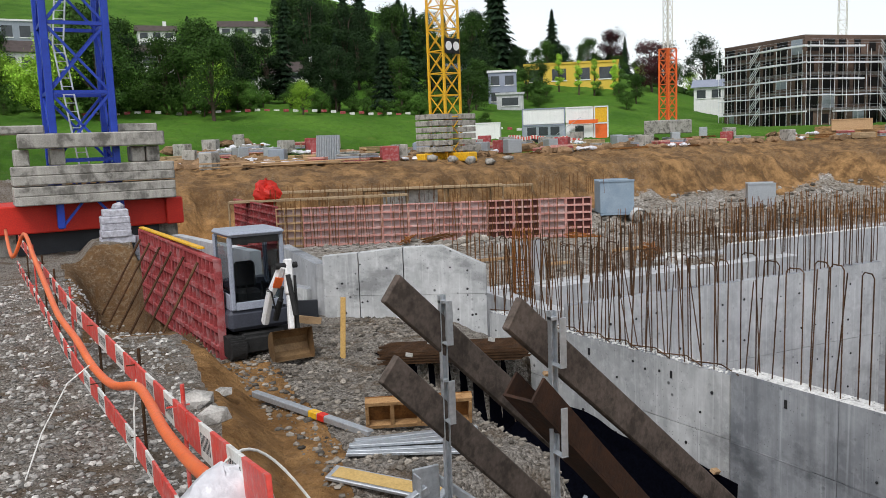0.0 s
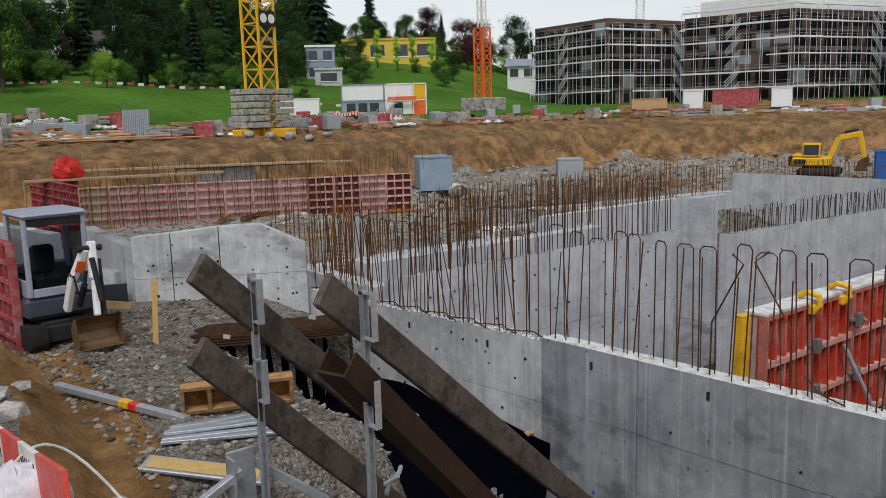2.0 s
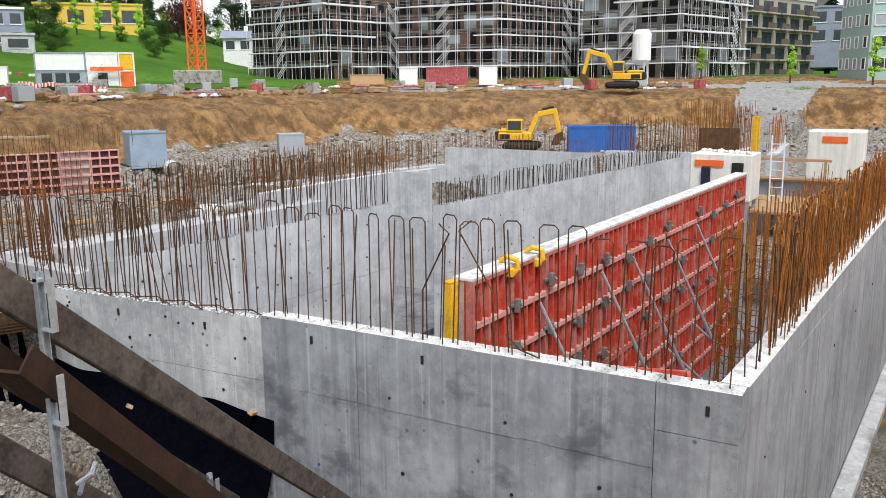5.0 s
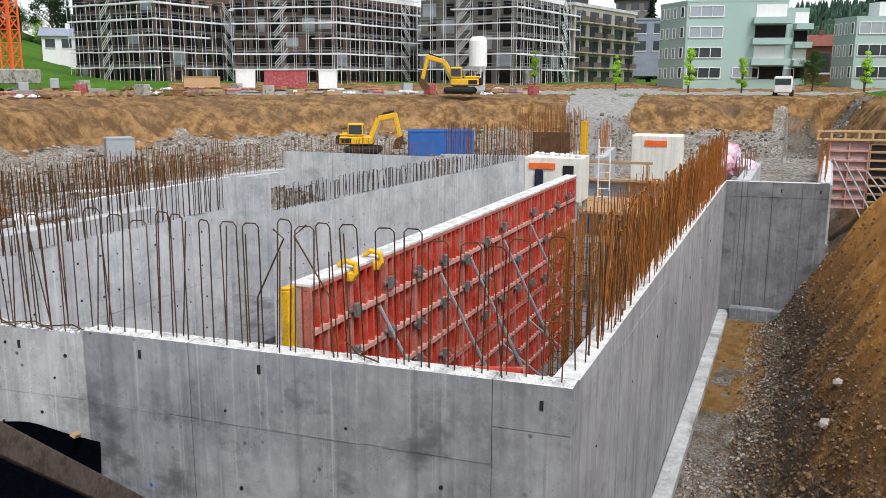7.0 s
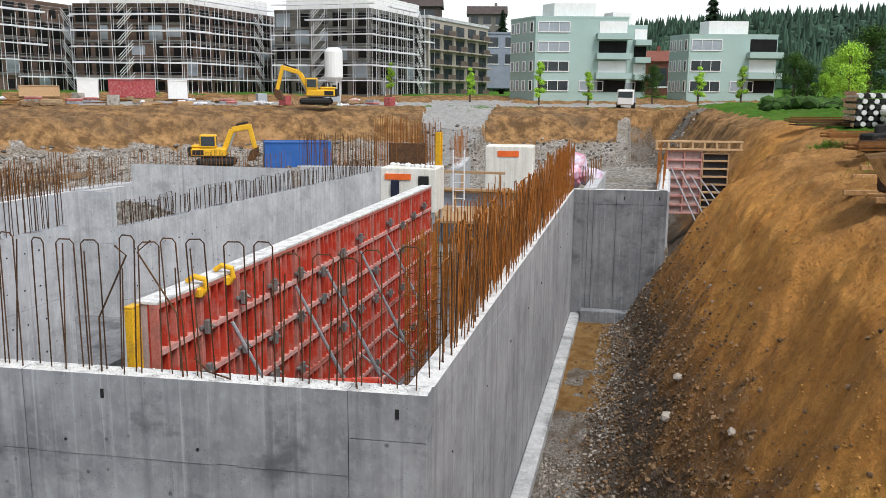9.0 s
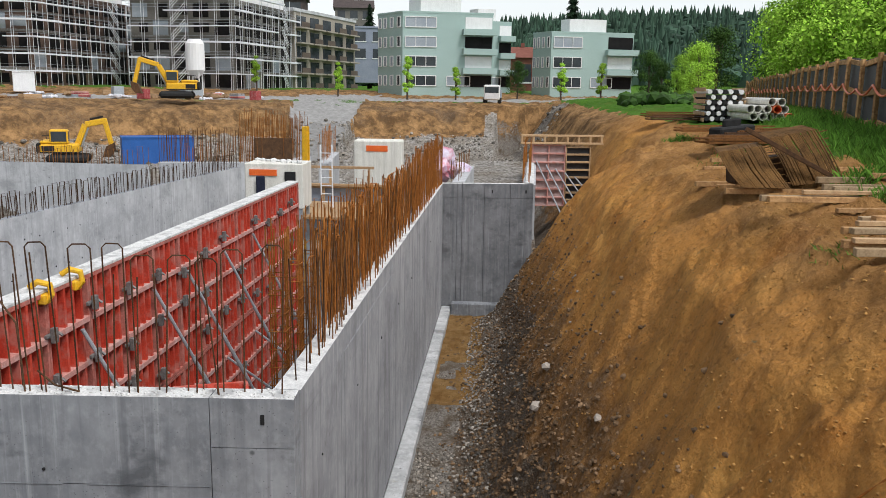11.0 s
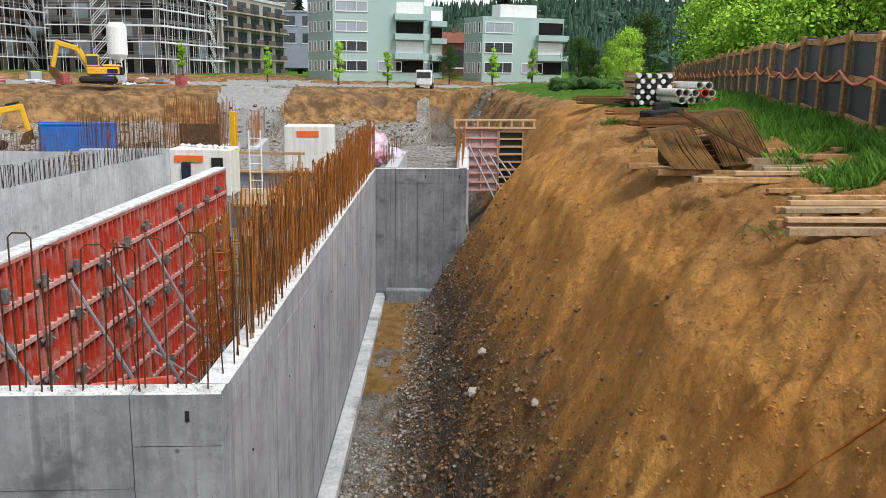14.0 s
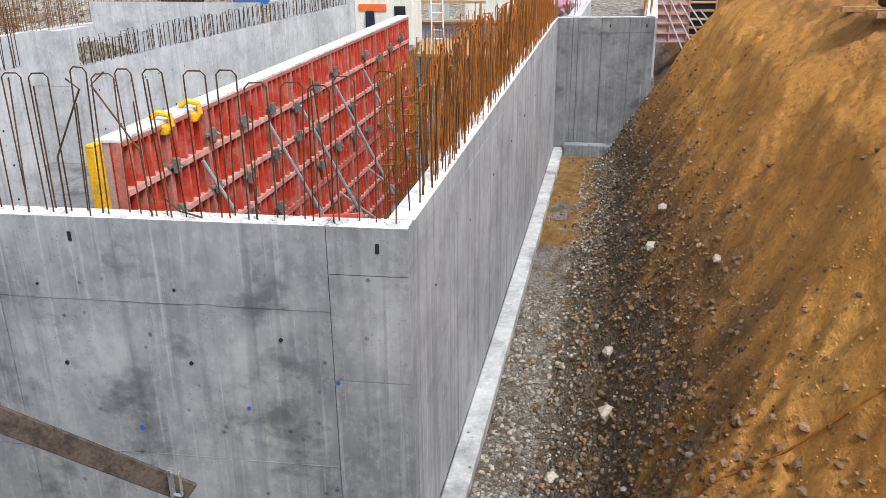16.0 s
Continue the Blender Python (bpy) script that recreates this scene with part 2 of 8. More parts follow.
GREYGREEN_WALL = mat("grey_beige_shell", (0.105, 0.10, 0.09), (0.21, 0.20, 0.18), 0.25, 0.9)
# near-black colour standing in for the shade inside rooms and loggias
INSIDE_SHADE = mat("painted_interior_shade", (0.006, 0.006, 0.007), (0.02, 0.019, 0.018), 0.6, 0.9)
ROOF = mat("dark_roof_tiles", (0.05, 0.042, 0.04), (0.10, 0.08, 0.075), 1.0, 0.85)
ROOF_RED = mat("red_brown_roof", (0.16, 0.06, 0.045), (0.24, 0.10, 0.075), 1.0, 0.85)
BLUE_GREY = mat("blue_grey_cladding", (0.20, 0.23, 0.30), (0.28, 0.31, 0.38), 0.5, 0.7)
YELLOW_HOUSE = mat("yellow_render", (0.60, 0.42, 0.06), (0.68, 0.49, 0.09), 0.3, 0.85)
BARK = mat("bark", (0.06, 0.045, 0.035), (0.12, 0.09, 0.07), 4, 0.9)


def leaf_mat(name, a, b):
    m = mat(name, a, b, 0.35, 0.75, bump=0.0, bscale=3.0, vary=0.25)
    n, l = m.node_tree.nodes, m.node_tree.links
    p = n["Principled BSDF"]
    col = p.inputs["Base Color"].links[0].from_socket
    hs = n.new("ShaderNodeHueSaturation")
    l.new(ramp_to(n, l, n.new("ShaderNodeNewGeometry").outputs["Random Per Island"], 0.55, 1.5), hs.inputs["Value"])
    l.new(col, hs.inputs["Color"])
    l.new(hs.outputs[0], p.inputs["Base Color"])
    return m


LEAF = leaf_mat("spring_leaves", (0.19, 0.36, 0.03), (0.33, 0.54, 0.06))
LEAF_BUSH = leaf_mat("bush_leaves", (0.03, 0.075, 0.012), (0.075, 0.16, 0.025))
LEAF_MID = leaf_mat("green_leaves", (0.018, 0.05, 0.009), (0.05, 0.105, 0.018))
LEAF_DARK = leaf_mat("dark_conifer", (0.008, 0.022, 0.010), (0.02, 0.045, 0.018))
LEAF_RED = leaf_mat("copper_leaves", (0.03, 0.008, 0.012), (0.06, 0.018, 0.02))
LEAF_FAR = leaf_mat("hazy_wood", (0.018, 0.042, 0.028), (0.038, 0.07, 0.045))
GRASS = leaf_mat("grass_blades", (0.07, 0.17, 0.02), (0.12, 0.26, 0.035))

# ---- mesh building ----
class Shape:
    def __init__(self):
        self.v, self.f, self.m = [], [], []

    def add(self, verts, faces, mi=0):
        k = len(self.v)
        self.v.extend(tuple(p) for p in verts)
        self.f.extend(tuple(i + k for i in q) for q in faces)
        self.m.extend([mi] * len(faces))
        return self

    def box(self, x0, y0, z0, x1, y1, z1, mi=0, c=0.0, m=None):
        if c:
            v, f = [], []
            lo, hi = (x0, y0, z0), (x1, y1, z1)
            idx = {}
            for sx in (0, 1):
                for sy in (0, 1):
                    for sz in (0, 1):
                        for ax in range(3):
                            s = (sx, sy, sz)
                            p = [(hi[i] - (c if i != ax else 0)) if s[i] else (lo[i] + (c if i != ax else 0)) for i in range(3)]
                            idx[s, ax] = len(v)
                            v.append(p)
            for ax in range(3):
                a, b = [(1, 2), (2, 0), (0, 1)][ax]
                for s in (0, 1):
                    q = []
                    for u, w in ((0, 0), (1, 0), (1, 1), (0, 1)):
                        k = [0, 0, 0]
                        k[ax], k[a], k[b] = s, u, w
                        q.append(idx[tuple(k), ax])
                    f.append(q if s else q[::-1])
                for u in (0, 1):
                    for w in (0, 1):
                        k0, k1 = [0, 0, 0], [0, 0, 0]
                        k0[a], k0[b], k1[a], k1[b], k1[ax] = u, w, u, w, 1
                        q = [idx[tuple(k0), a], idx[tuple(k1), a], idx[tuple(k1), b], idx[tuple(k0), b]]
                        f.append(q if (u ^ w) else q[::-1])
            for sx in (0, 1):
                for sy in (0, 1):
                    for sz in (0, 1):
                        q = [idx[(sx, sy, sz), k] for k in range(3)]
                        f.append(q if (sx + sy + sz) % 2 else q[::-1])
        else:
            v = [(x, y, z) for z in (z0, z1) for y in (y0, y1) for x in (x0, x1)]
            f = [(0, 2, 3, 1), (4, 5, 7, 6), (0, 1, 5, 4), (2, 6, 7, 3), (0, 4, 6, 2), (1, 3, 7, 5)]
        if m is not None:
            v = [m @ Vector(p) for p in v]
        return self.add(v, f, mi)

    def beam(self, p, q, w, h, mi=0, c=0.0, up=(0, 0, 1)):
        """A bar of section w by h from p to q; h lies along up."""
        p, q = Vector(p), Vector(q)
        d = q - p
        n = d.length
        d.normalize()
        u = Vector(up)
        s = d.cross(u)
        if s.length < 1e-4:
            s = d.cross(Vector((1, 0, 0)))
        s.normalize()
        u = s.cross(d)
        m = Matrix(((d.x, s.x, u.x, p.x), (d.y, s.y, u.y, p.y), (d.z, s.z, u.z, p.z), (0, 0, 0, 1)))
        return self.box(0, -w / 2, -h / 2, n, w / 2, h / 2, mi, c, m)

    def tube(self, pts, r, n=6, mi=0, cap=True):
        pts = [Vector(p) for p in pts]
        k = len(self.v)
        rs = r if isinstance(r, (list, tuple)) else [r] * len(pts)
        ref = None
        for i, p in enumerate(pts):
            d = (pts[min(i + 1, len(pts) - 1)] - pts[max(i - 1, 0)]).normalized()
            if ref is None:
                ref = d.orthogonal().normalized()
            s = (ref - d * ref.dot(d)).normalized()
            ref = s
            t = d.cross(s)
            for j in range(n):
                a = 2 * math.pi * j / n
                self.v.append(tuple(p + (s * math.cos(a) + t * math.sin(a)) * rs[i]))
        for i in range(len(pts) - 1):
            for j in range(n):
                a, b = k + i * n + j, k + i * n + (j + 1) % n
                self.f.append((a, b, b + n, a + n))
                self.m.append(mi)
        if cap:
            self.f.append(tuple(k + j for j in range(n))[::-1])
            self.f.append(tuple(k + (len(pts) - 1) * n + j for j in range(n)))
            self.m.extend((mi, mi))
        return self

    def prism(self, outline, z0, z1, mi=0, top=None):
        n = len(outline)
        v = [(x, y, z0) for x, y in outline] + [(x, y, z1) for x, y in outline]
        self.add(v, [(i, (i + 1) % n, n + (i + 1) % n, n + i) for i in range(n)], mi)
        k = len(self.v) - 2 * n
        self.f.extend([tuple(k + i for i in range(n))[::-1], tuple(k + n + i for i in range(n))])
        self.m.extend([mi, mi if top is None else top])
        return self

    def rock(self, p, r, rnd, mi=0):
        t = (1 + 5 ** 0.5) / 2
        vs = [(-1, t, 0), (1, t, 0), (-1, -t, 0), (1, -t, 0), (0, -1, t), (0, 1, t), (0, -1, -t), (0, 1, -t), (t, 0, -1), (t, 0, 1), (-t, 0, -1), (-t, 0, 1)]
        fs = [(0, 11, 5), (0, 5, 1), (0, 1, 7), (0, 7, 10), (0, 10, 11), (1, 5, 9), (5, 11, 4), (11, 10, 2), (10, 7, 6), (7, 1, 8), (3, 9, 4), (3, 4, 2), (3, 2, 6), (3, 6, 8), (3, 8, 9), (4, 9, 5), (2, 4, 11), (6, 2, 10), (8, 6, 7), (9, 8, 1)]
        m = Euler((rnd.random() * 6, rnd.random() * 6, rnd.random() * 6)).to_matrix()
        sc = Vector((1, rnd.uniform(0.6, 1), rnd.uniform(0.4, 0.8)))
        out = []
        for v in vs:
            q = m @ (Vector(v).normalized() * rnd.uniform(0.75, 1.15) * r * sc.x)
            out.append((p[0] + q.x, p[1] + q.y * sc.y, p[2] + q.z * sc.z))
        return self.add(out, fs, mi)

    def mesh(self, name, mats, smooth=False):
        me = bpy.data.meshes.new(name)
        me.from_pydata(self.v, [], self.f)
        for m in (mats if isinstance(mats, (list, tuple)) else [mats]):
            me.materials.append(m)
        me.polygons.foreach_set("material_index", self.m)
        if smooth:
            me.shade_smooth()
        me.update()
        return me


def part(name, shape, mats, parent=None, label="", m=None, smooth=False):
    """One mesh object under a thing or under a part."""
    data = shape.mesh(name, mats, smooth) if isinstance(shape, Shape) else shape
    ob = new(name, data)
    if parent is not None:
        ob.parent = parent
    if m is not None:
        ob.matrix_basis = m
    return tagged(ob, label)


def thing(name, label, category, m=None, group="", kind=""):
    ob = new(name)
    ob.empty_display_size = 0.2
    if m is not None:
        ob.matrix_basis = m
    return tagged(ob, label, category, group, kind)


def solid(name, shape, mats, label, category="", group="", kind="", m=None, smooth=False):
    return tagged(part(name, shape, mats, None, label, m, smooth), "", category, group, kind)

# ---- ground ----
CX, CY = -9.4, -1.9
RIM_AZ = [-180, -60, -30, -14, -9, 0, 10, 25, 40, 50, 64, 72, 80, 86, 92, 120, 180]
RIM_R = [60, 60, 90, 120, 124, 118, 112, 107, 98, 82, 66, 62, 60, 56, 52, 52, 60]
ROLL = np.random.RandomState(4)
WAVES = [(ROLL.uniform(0, 6.28), ROLL.uniform(0, 6.28), ROLL.uniform(0, 6.28)) for k in range(24)]


def wave(x, y, size, first, count=6):
    h = 0
    for k in range(count):
        a, b, c = WAVES[(first + k) % 24]
        s = 6.28 / (size * (0.6 + 0.25 * k))
        h = h + np.sin((x * np.cos(a) + y * np.sin(a)) * s + b + 1.3 * np.sin((x * np.cos(c) + y * np.sin(c)) * s * 0.7))
    return h / count


def step(v, lo, hi):
    t = np.clip((v - lo) / (hi - lo), 0, 1)
    return t * t * (3 - 2 * t)


def ground_height(x, y):
    x, y = np.asarray(x, float), np.asarray(y, float)
    az = np.degrees(np.arctan2(y - CY, x - CX))
    r = np.hypot(x - CX, y - CY)
    rim = np.interp(az, RIM_AZ, RIM_R) + 1.6 * wave(x, y, 14, 3) + 1.3 * np.abs(wave(x, y, 5, 12)) + 0.5 * wave(x, y, 2.2, 6)
    # the open floor and its far bank
    floor = 0.1 + 1.4 * step(r, 34, 52)
    floor = np.maximum(floor, 3.9 * step(y, 17.5, 17.9) * (1 - step(r, 36, 47)))
    floor = np.maximum(floor, 3.9 * step(x, 23.7, 24.2) * (y > -3.7) * (y < 3.2) * (r < 55))
    q = r - rim
    far = np.interp(q, [-17, -12, -8.5, -6, -1.5, 2], [0, 0.7, 1.6, 4.1, 4.9, 5.15]) + floor
    # land beyond the rim
    beyond = np.clip(r - rim, 0, None)
    land = 6.65 + 1.8 * step(beyond, 5, 60)
    low = np.interp(az, [-40, 20, 36, 45, 52, 60, 68, 100, 180], [0, 0, 0.01, 0.06, 0.14, 0.13, 0.10, 0.09, 0.03])
    steep = np.interp(az, [-40, 36, 45, 52, 60, 66, 72, 78, 100, 180], [0, 0, 0.02, 0.05, 0.09, 0.18, 0.225, 0.25, 0.26, 0.1])
    land = land + low * np.clip(beyond - np.interp(az, [36, 48, 60, 66, 75], [70, 58, 50, 28, 14]), 0, 80) + steep * np.clip(beyond - 94, 0, 330)
    ridge = np.interp(az, [-60, -30, -16, -8, 0, 6, 14, 24, 180], [55, 62, 66, 66, 58, 44, 18, 0, 0]) * step(r, 450, 900)
    land = land + ridge
    h = np.where(q > 0, np.maximum(far, land), far)
    outer = np.where(q > -2, h, -5)
    # near banks
    lip = 0.35 * wave(x, y, 3.5, 7) * step(r, 2, 5)
    right = np.interp(y + lip, [-16, -12.5, -9, -6.6, -5.3, -3.6, -2.3, -1.4], [7.3, 7.15, 6.75, 6.3, 5.3, 2.6, 0.35, -0.25])
    right = right + 1.0 * step(x, 18, 60) * step(-y, 4, 8) * 0.3
    right = np.where(x > 21.5, np.interp(y + lip, [-14, -9.5, -8.2, -5.6, -3.4, -2], [7.4, 6.9, 6.3, 2.4, 0.0, -0.25]), right)
    crest = np.interp(y, [-2, 0, 2.5, 5, 9, 13], [-7.2, -7.5, -8.2, -8.0, -7.3, -7.0])
    high = 6.5 - 1.72 * step(y, -0.8, 6.5) + 0.25 * step(-x, 9, 14) * step(y, 3, 6)
    front = np.minimum(high, high - 0.92 * (x - crest + lip * 0.6))
    shelf = 4.25 * step(y, 4.2, 7.2) * (1 - step(x, np.where(y < 11.6, -3.7, -1.2), np.where(y < 11.6, -2.3, 0.5))) * (1 - step(y, 26, 34)) + 0.6 * step(y, 13, 22) * (1 - step(x, -9, -6.5))
    near = np.maximum(np.maximum(right, front), np.where(x < 0.4, shelf, -1))
    inside = ((x > -0.3) & (y > 0.1)) | ((x > 23.7) & (y > -3.6) & (r < 62))
    near = np.where(inside, floor, near)
    left = (x <= -0.3) & (y > 20)
    near = np.where(left, np.maximum(near, np.where(x > -6.5, 4.1 - 3.2 * step(x, -4, -1), 4.8)), near)
    h = np.where((q < -15) | (y < -1.2), np.where(inside, floor, near), np.maximum(h, np.where(inside, floor, near)))
    h = np.maximum(h, outer)
    # lorry ramp up the far bank
    ramp_az = np.interp(r, [85, 105, 141], [12.4, 12.0, 10.8])
    on = (np.abs(az - ramp_az) < np.interp(r, [85, 105, 141], [1.2, 2.2, 2.8])) & (r > 82) & (r < 124)
    h = np.where(on, np.interp(r, [82, 118], [1.5, 6.9]), h)
    h = h - 1.5 * step(x, -8.6, -7.7) * (1 - step(x, -7.0, -6.4)) * step(y, 15, 18) * (1 - step(y, 25, 27))
    h = h + 0.55 * step(x, -8.3, -7.6) * (1 - step(x, -5.4, -4.6)) * step(y, 26.2, 27.0) * (1 - step(y, 29.0, 30.0))
    rough = 0.045 * wave(x, y, 0.55, 15) * step(-y, 2, 4) + 0.07 * wave(x, y, 0.9, 1) + 0.10 * wave(x, y, 2.6, 11) + 0.025 * wave(x, y, 0.35, 5)
    bank = step(-y, 1.3, 2.6) * step(x, -8.2, -6.4) * (x < 45)
    rough = rough + bank * (0.16 * (0.45 - np.abs(wave(x, y, 1.5, 8))) + 0.09 * (0.45 - np.abs(wave(x, y, 0.7, 17))) + 0.11 * step(wave(x, y, 3.4, 13), 0.1, 0.4) * wave(x, y, 0.3, 4) + 0.05 * wave(x, y, 0.22, 10))
    return h + rough * np.where(inside, 0.5, 1.0) * (1 + 1.6 * step(r, 45, 90)) + (0.2 * wave(x, y, 1.6, 19) + 0.13 * wave(x, y, 0.9, 7)) * step(r, 45, 60) * (1 - step(r, 140, 200))


def ground_at(x, y):
    return float(ground_height(np.array([x]), np.array([y]))[0])


def make_ground():
    ring = [0.01, 0.2, 0.4, 0.6]
    while ring[-1] < 2600:
        ring.append(ring[-1] * (1.0085 if ring[-1] < 46 else 1.0065 if ring[-1] < 132 else 1.02 if ring[-1] < 300 else 1.06) + 0.012)
    az = np.concatenate([np.linspace(-42, 96, 760), np.linspace(98, 316, 60)])
    rr, aa = np.meshgrid(np.array(ring), np.radians(az), indexing="ij")
    x, y = CX + rr * np.cos(aa), CY + rr * np.sin(aa)
    z = ground_height(x, y)
    nr, na = x.shape
    co = np.stack([x, y, z], -1).reshape(-1, 3)
    i, j = np.meshgrid(np.arange(nr - 1), np.arange(na), indexing="ij")
    k = (j + 1) % na
    faces = np.stack([i * na + j, (i + 1) * na + j, (i + 1) * na + k, i * na + k], -1).reshape(-1, 4)
    me = bpy.data.meshes.new("ground")
    me.vertices.add(len(co))
    me.vertices.foreach_set("co", co.ravel())
    me.loops.add(faces.size)
    me.loops.foreach_set("vertex_index", faces.ravel())
    me.polygons.add(len(faces))
    me.polygons.foreach_set("loop_start", np.arange(0, faces.size, 4))
    me.update(calc_edges=True)
    me.shade_smooth()
    X, Y, Z = co.T
    r = np.hypot(X - CX, Y - CY)
    a = np.degrees(np.arctan2(Y - CY, X - CX))
    q = r - np.interp(a, RIM_AZ, RIM_R)
    w = wave(X, Y, 6, 2)
    w2 = wave(X, Y, 2.0, 9)
    grass = np.where((a > 40) & (q > 10 + 4 * w), 1.0, 0.0)
    grass = np.maximum(grass, np.where((a <= 40) & (q > 45 + 6 * w), 0.9, 0))
    grass = np.maximum(grass, step(-Y + 0.5 * w, 9.3, 10.4) * (X > 2) * (X < 120))
    grass = np.maximum(grass, np.where((a > -9) & (a < 30) & (q > 1) & (q < 9) & (w > 0.25), 0.5, 0))
    crest = np.interp(Y, [-2, 0, 2.5, 5, 9, 13], [-7.2, -7.5, -8.2, -8.0, -7.3, -7.0])
    gravel = np.where((X < crest - 0.35 + 0.3 * w2) & (Y > 1.5), 1.0, 0.0)
    gravel = np.maximum(gravel, step(2.4 - Z + 1.2 * w2, 0.0, 1.6) * (Y < 0.2) * (X > -6))
    gravel = np.maximum(gravel, (q < -13) & (Y > 0.2))
    gravel = np.maximum(gravel, step(-10.0 + 3 * w - q, -1.5, 1.5) * (q > -22))
    gravel = np.maximum(gravel, 0.27 * ((X < -2) & (X > crest + 1.5 + 0.5 * w) & (Y > 6) & (Y < 20)))
    ramp_az = np.interp(r, [85, 105, 141], [12.4, 12.0, 10.8])
    pale = np.where((np.abs(a - ramp_az) < np.interp(r, [85, 105, 141], [1.1, 2.1, 2.7])) & (r > 80) & (r < 141), 1.0, 0.0)
    pale = np.maximum(pale, np.where((q > 9) & (q < 22) & (a < 36), 0.8, 0))
    mud = np.where((Y < -0.3) & (Y > -1.75 + 0.3 * w2) & (X > 13.0 + w) & (X < 22.4) & (w2 > -0.55), 1.0, 0.0)
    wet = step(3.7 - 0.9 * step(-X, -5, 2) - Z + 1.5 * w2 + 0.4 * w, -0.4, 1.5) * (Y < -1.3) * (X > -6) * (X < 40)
    wet = np.maximum(wet, (0.55 + 0.5 * w) * step(q, -9, -6) * (1 - step(q, 2, 6)) * (Y > 3))
    wet = np.maximum(wet, 0.7 * ((X > crest + 0.6) & (X < crest + 1.5) & (Y > 4) & (Y < 16) & (w > 0.1)))
    wet = np.maximum(wet, 1.6 * ((X < -6.3) & (X > -8.7) & (Y > 15) & (Y < 27)))
    gravel = np.where((X < -6.3) & (X > -8.7) & (Y > 15) & (Y < 27), 0, gravel)
    pit = ((q < -5.5 + 1.5 * w) & (Y > np.where(X > 23.7, -3.6, 0.2)) & (X > -0.2)) * 1.0
    gravel = np.maximum(gravel, pit * (X > 23.7) * (Y < 0.3))
    band = (X > crest - 0.1) & (X < crest + 1.4 + 0.3 * w2) & (Y > 3) & (Y < 14)
    gravel = np.where(band, -0.5, gravel)
    wet = np.where(band, 0.25, wet)
    damp = np.maximum(step(r, 36, 58), 0.6 * step(Z + 0.3 * w2, 5.6, 6.5) * step(-Y + 0.5 * w2, 4.6, 6.4) * (X < 30))
    damp = np.maximum(damp, np.where(band, 0.85, 0.9) * step(Y + 0.4 * w2, 0.3, 2.2) * (X < -1) * (r < 40))
    for name, val in (("grass", grass), ("gravel", gravel), ("pale", pale), ("mud", mud), ("wet", wet), ("damp", damp), ("pit", pit)):
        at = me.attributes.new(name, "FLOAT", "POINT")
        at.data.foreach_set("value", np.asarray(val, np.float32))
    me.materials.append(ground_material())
    return tagged(new("ground", me), "brown earth and gravel of a deep building pit with grassy hills", "ground", kind="structure")


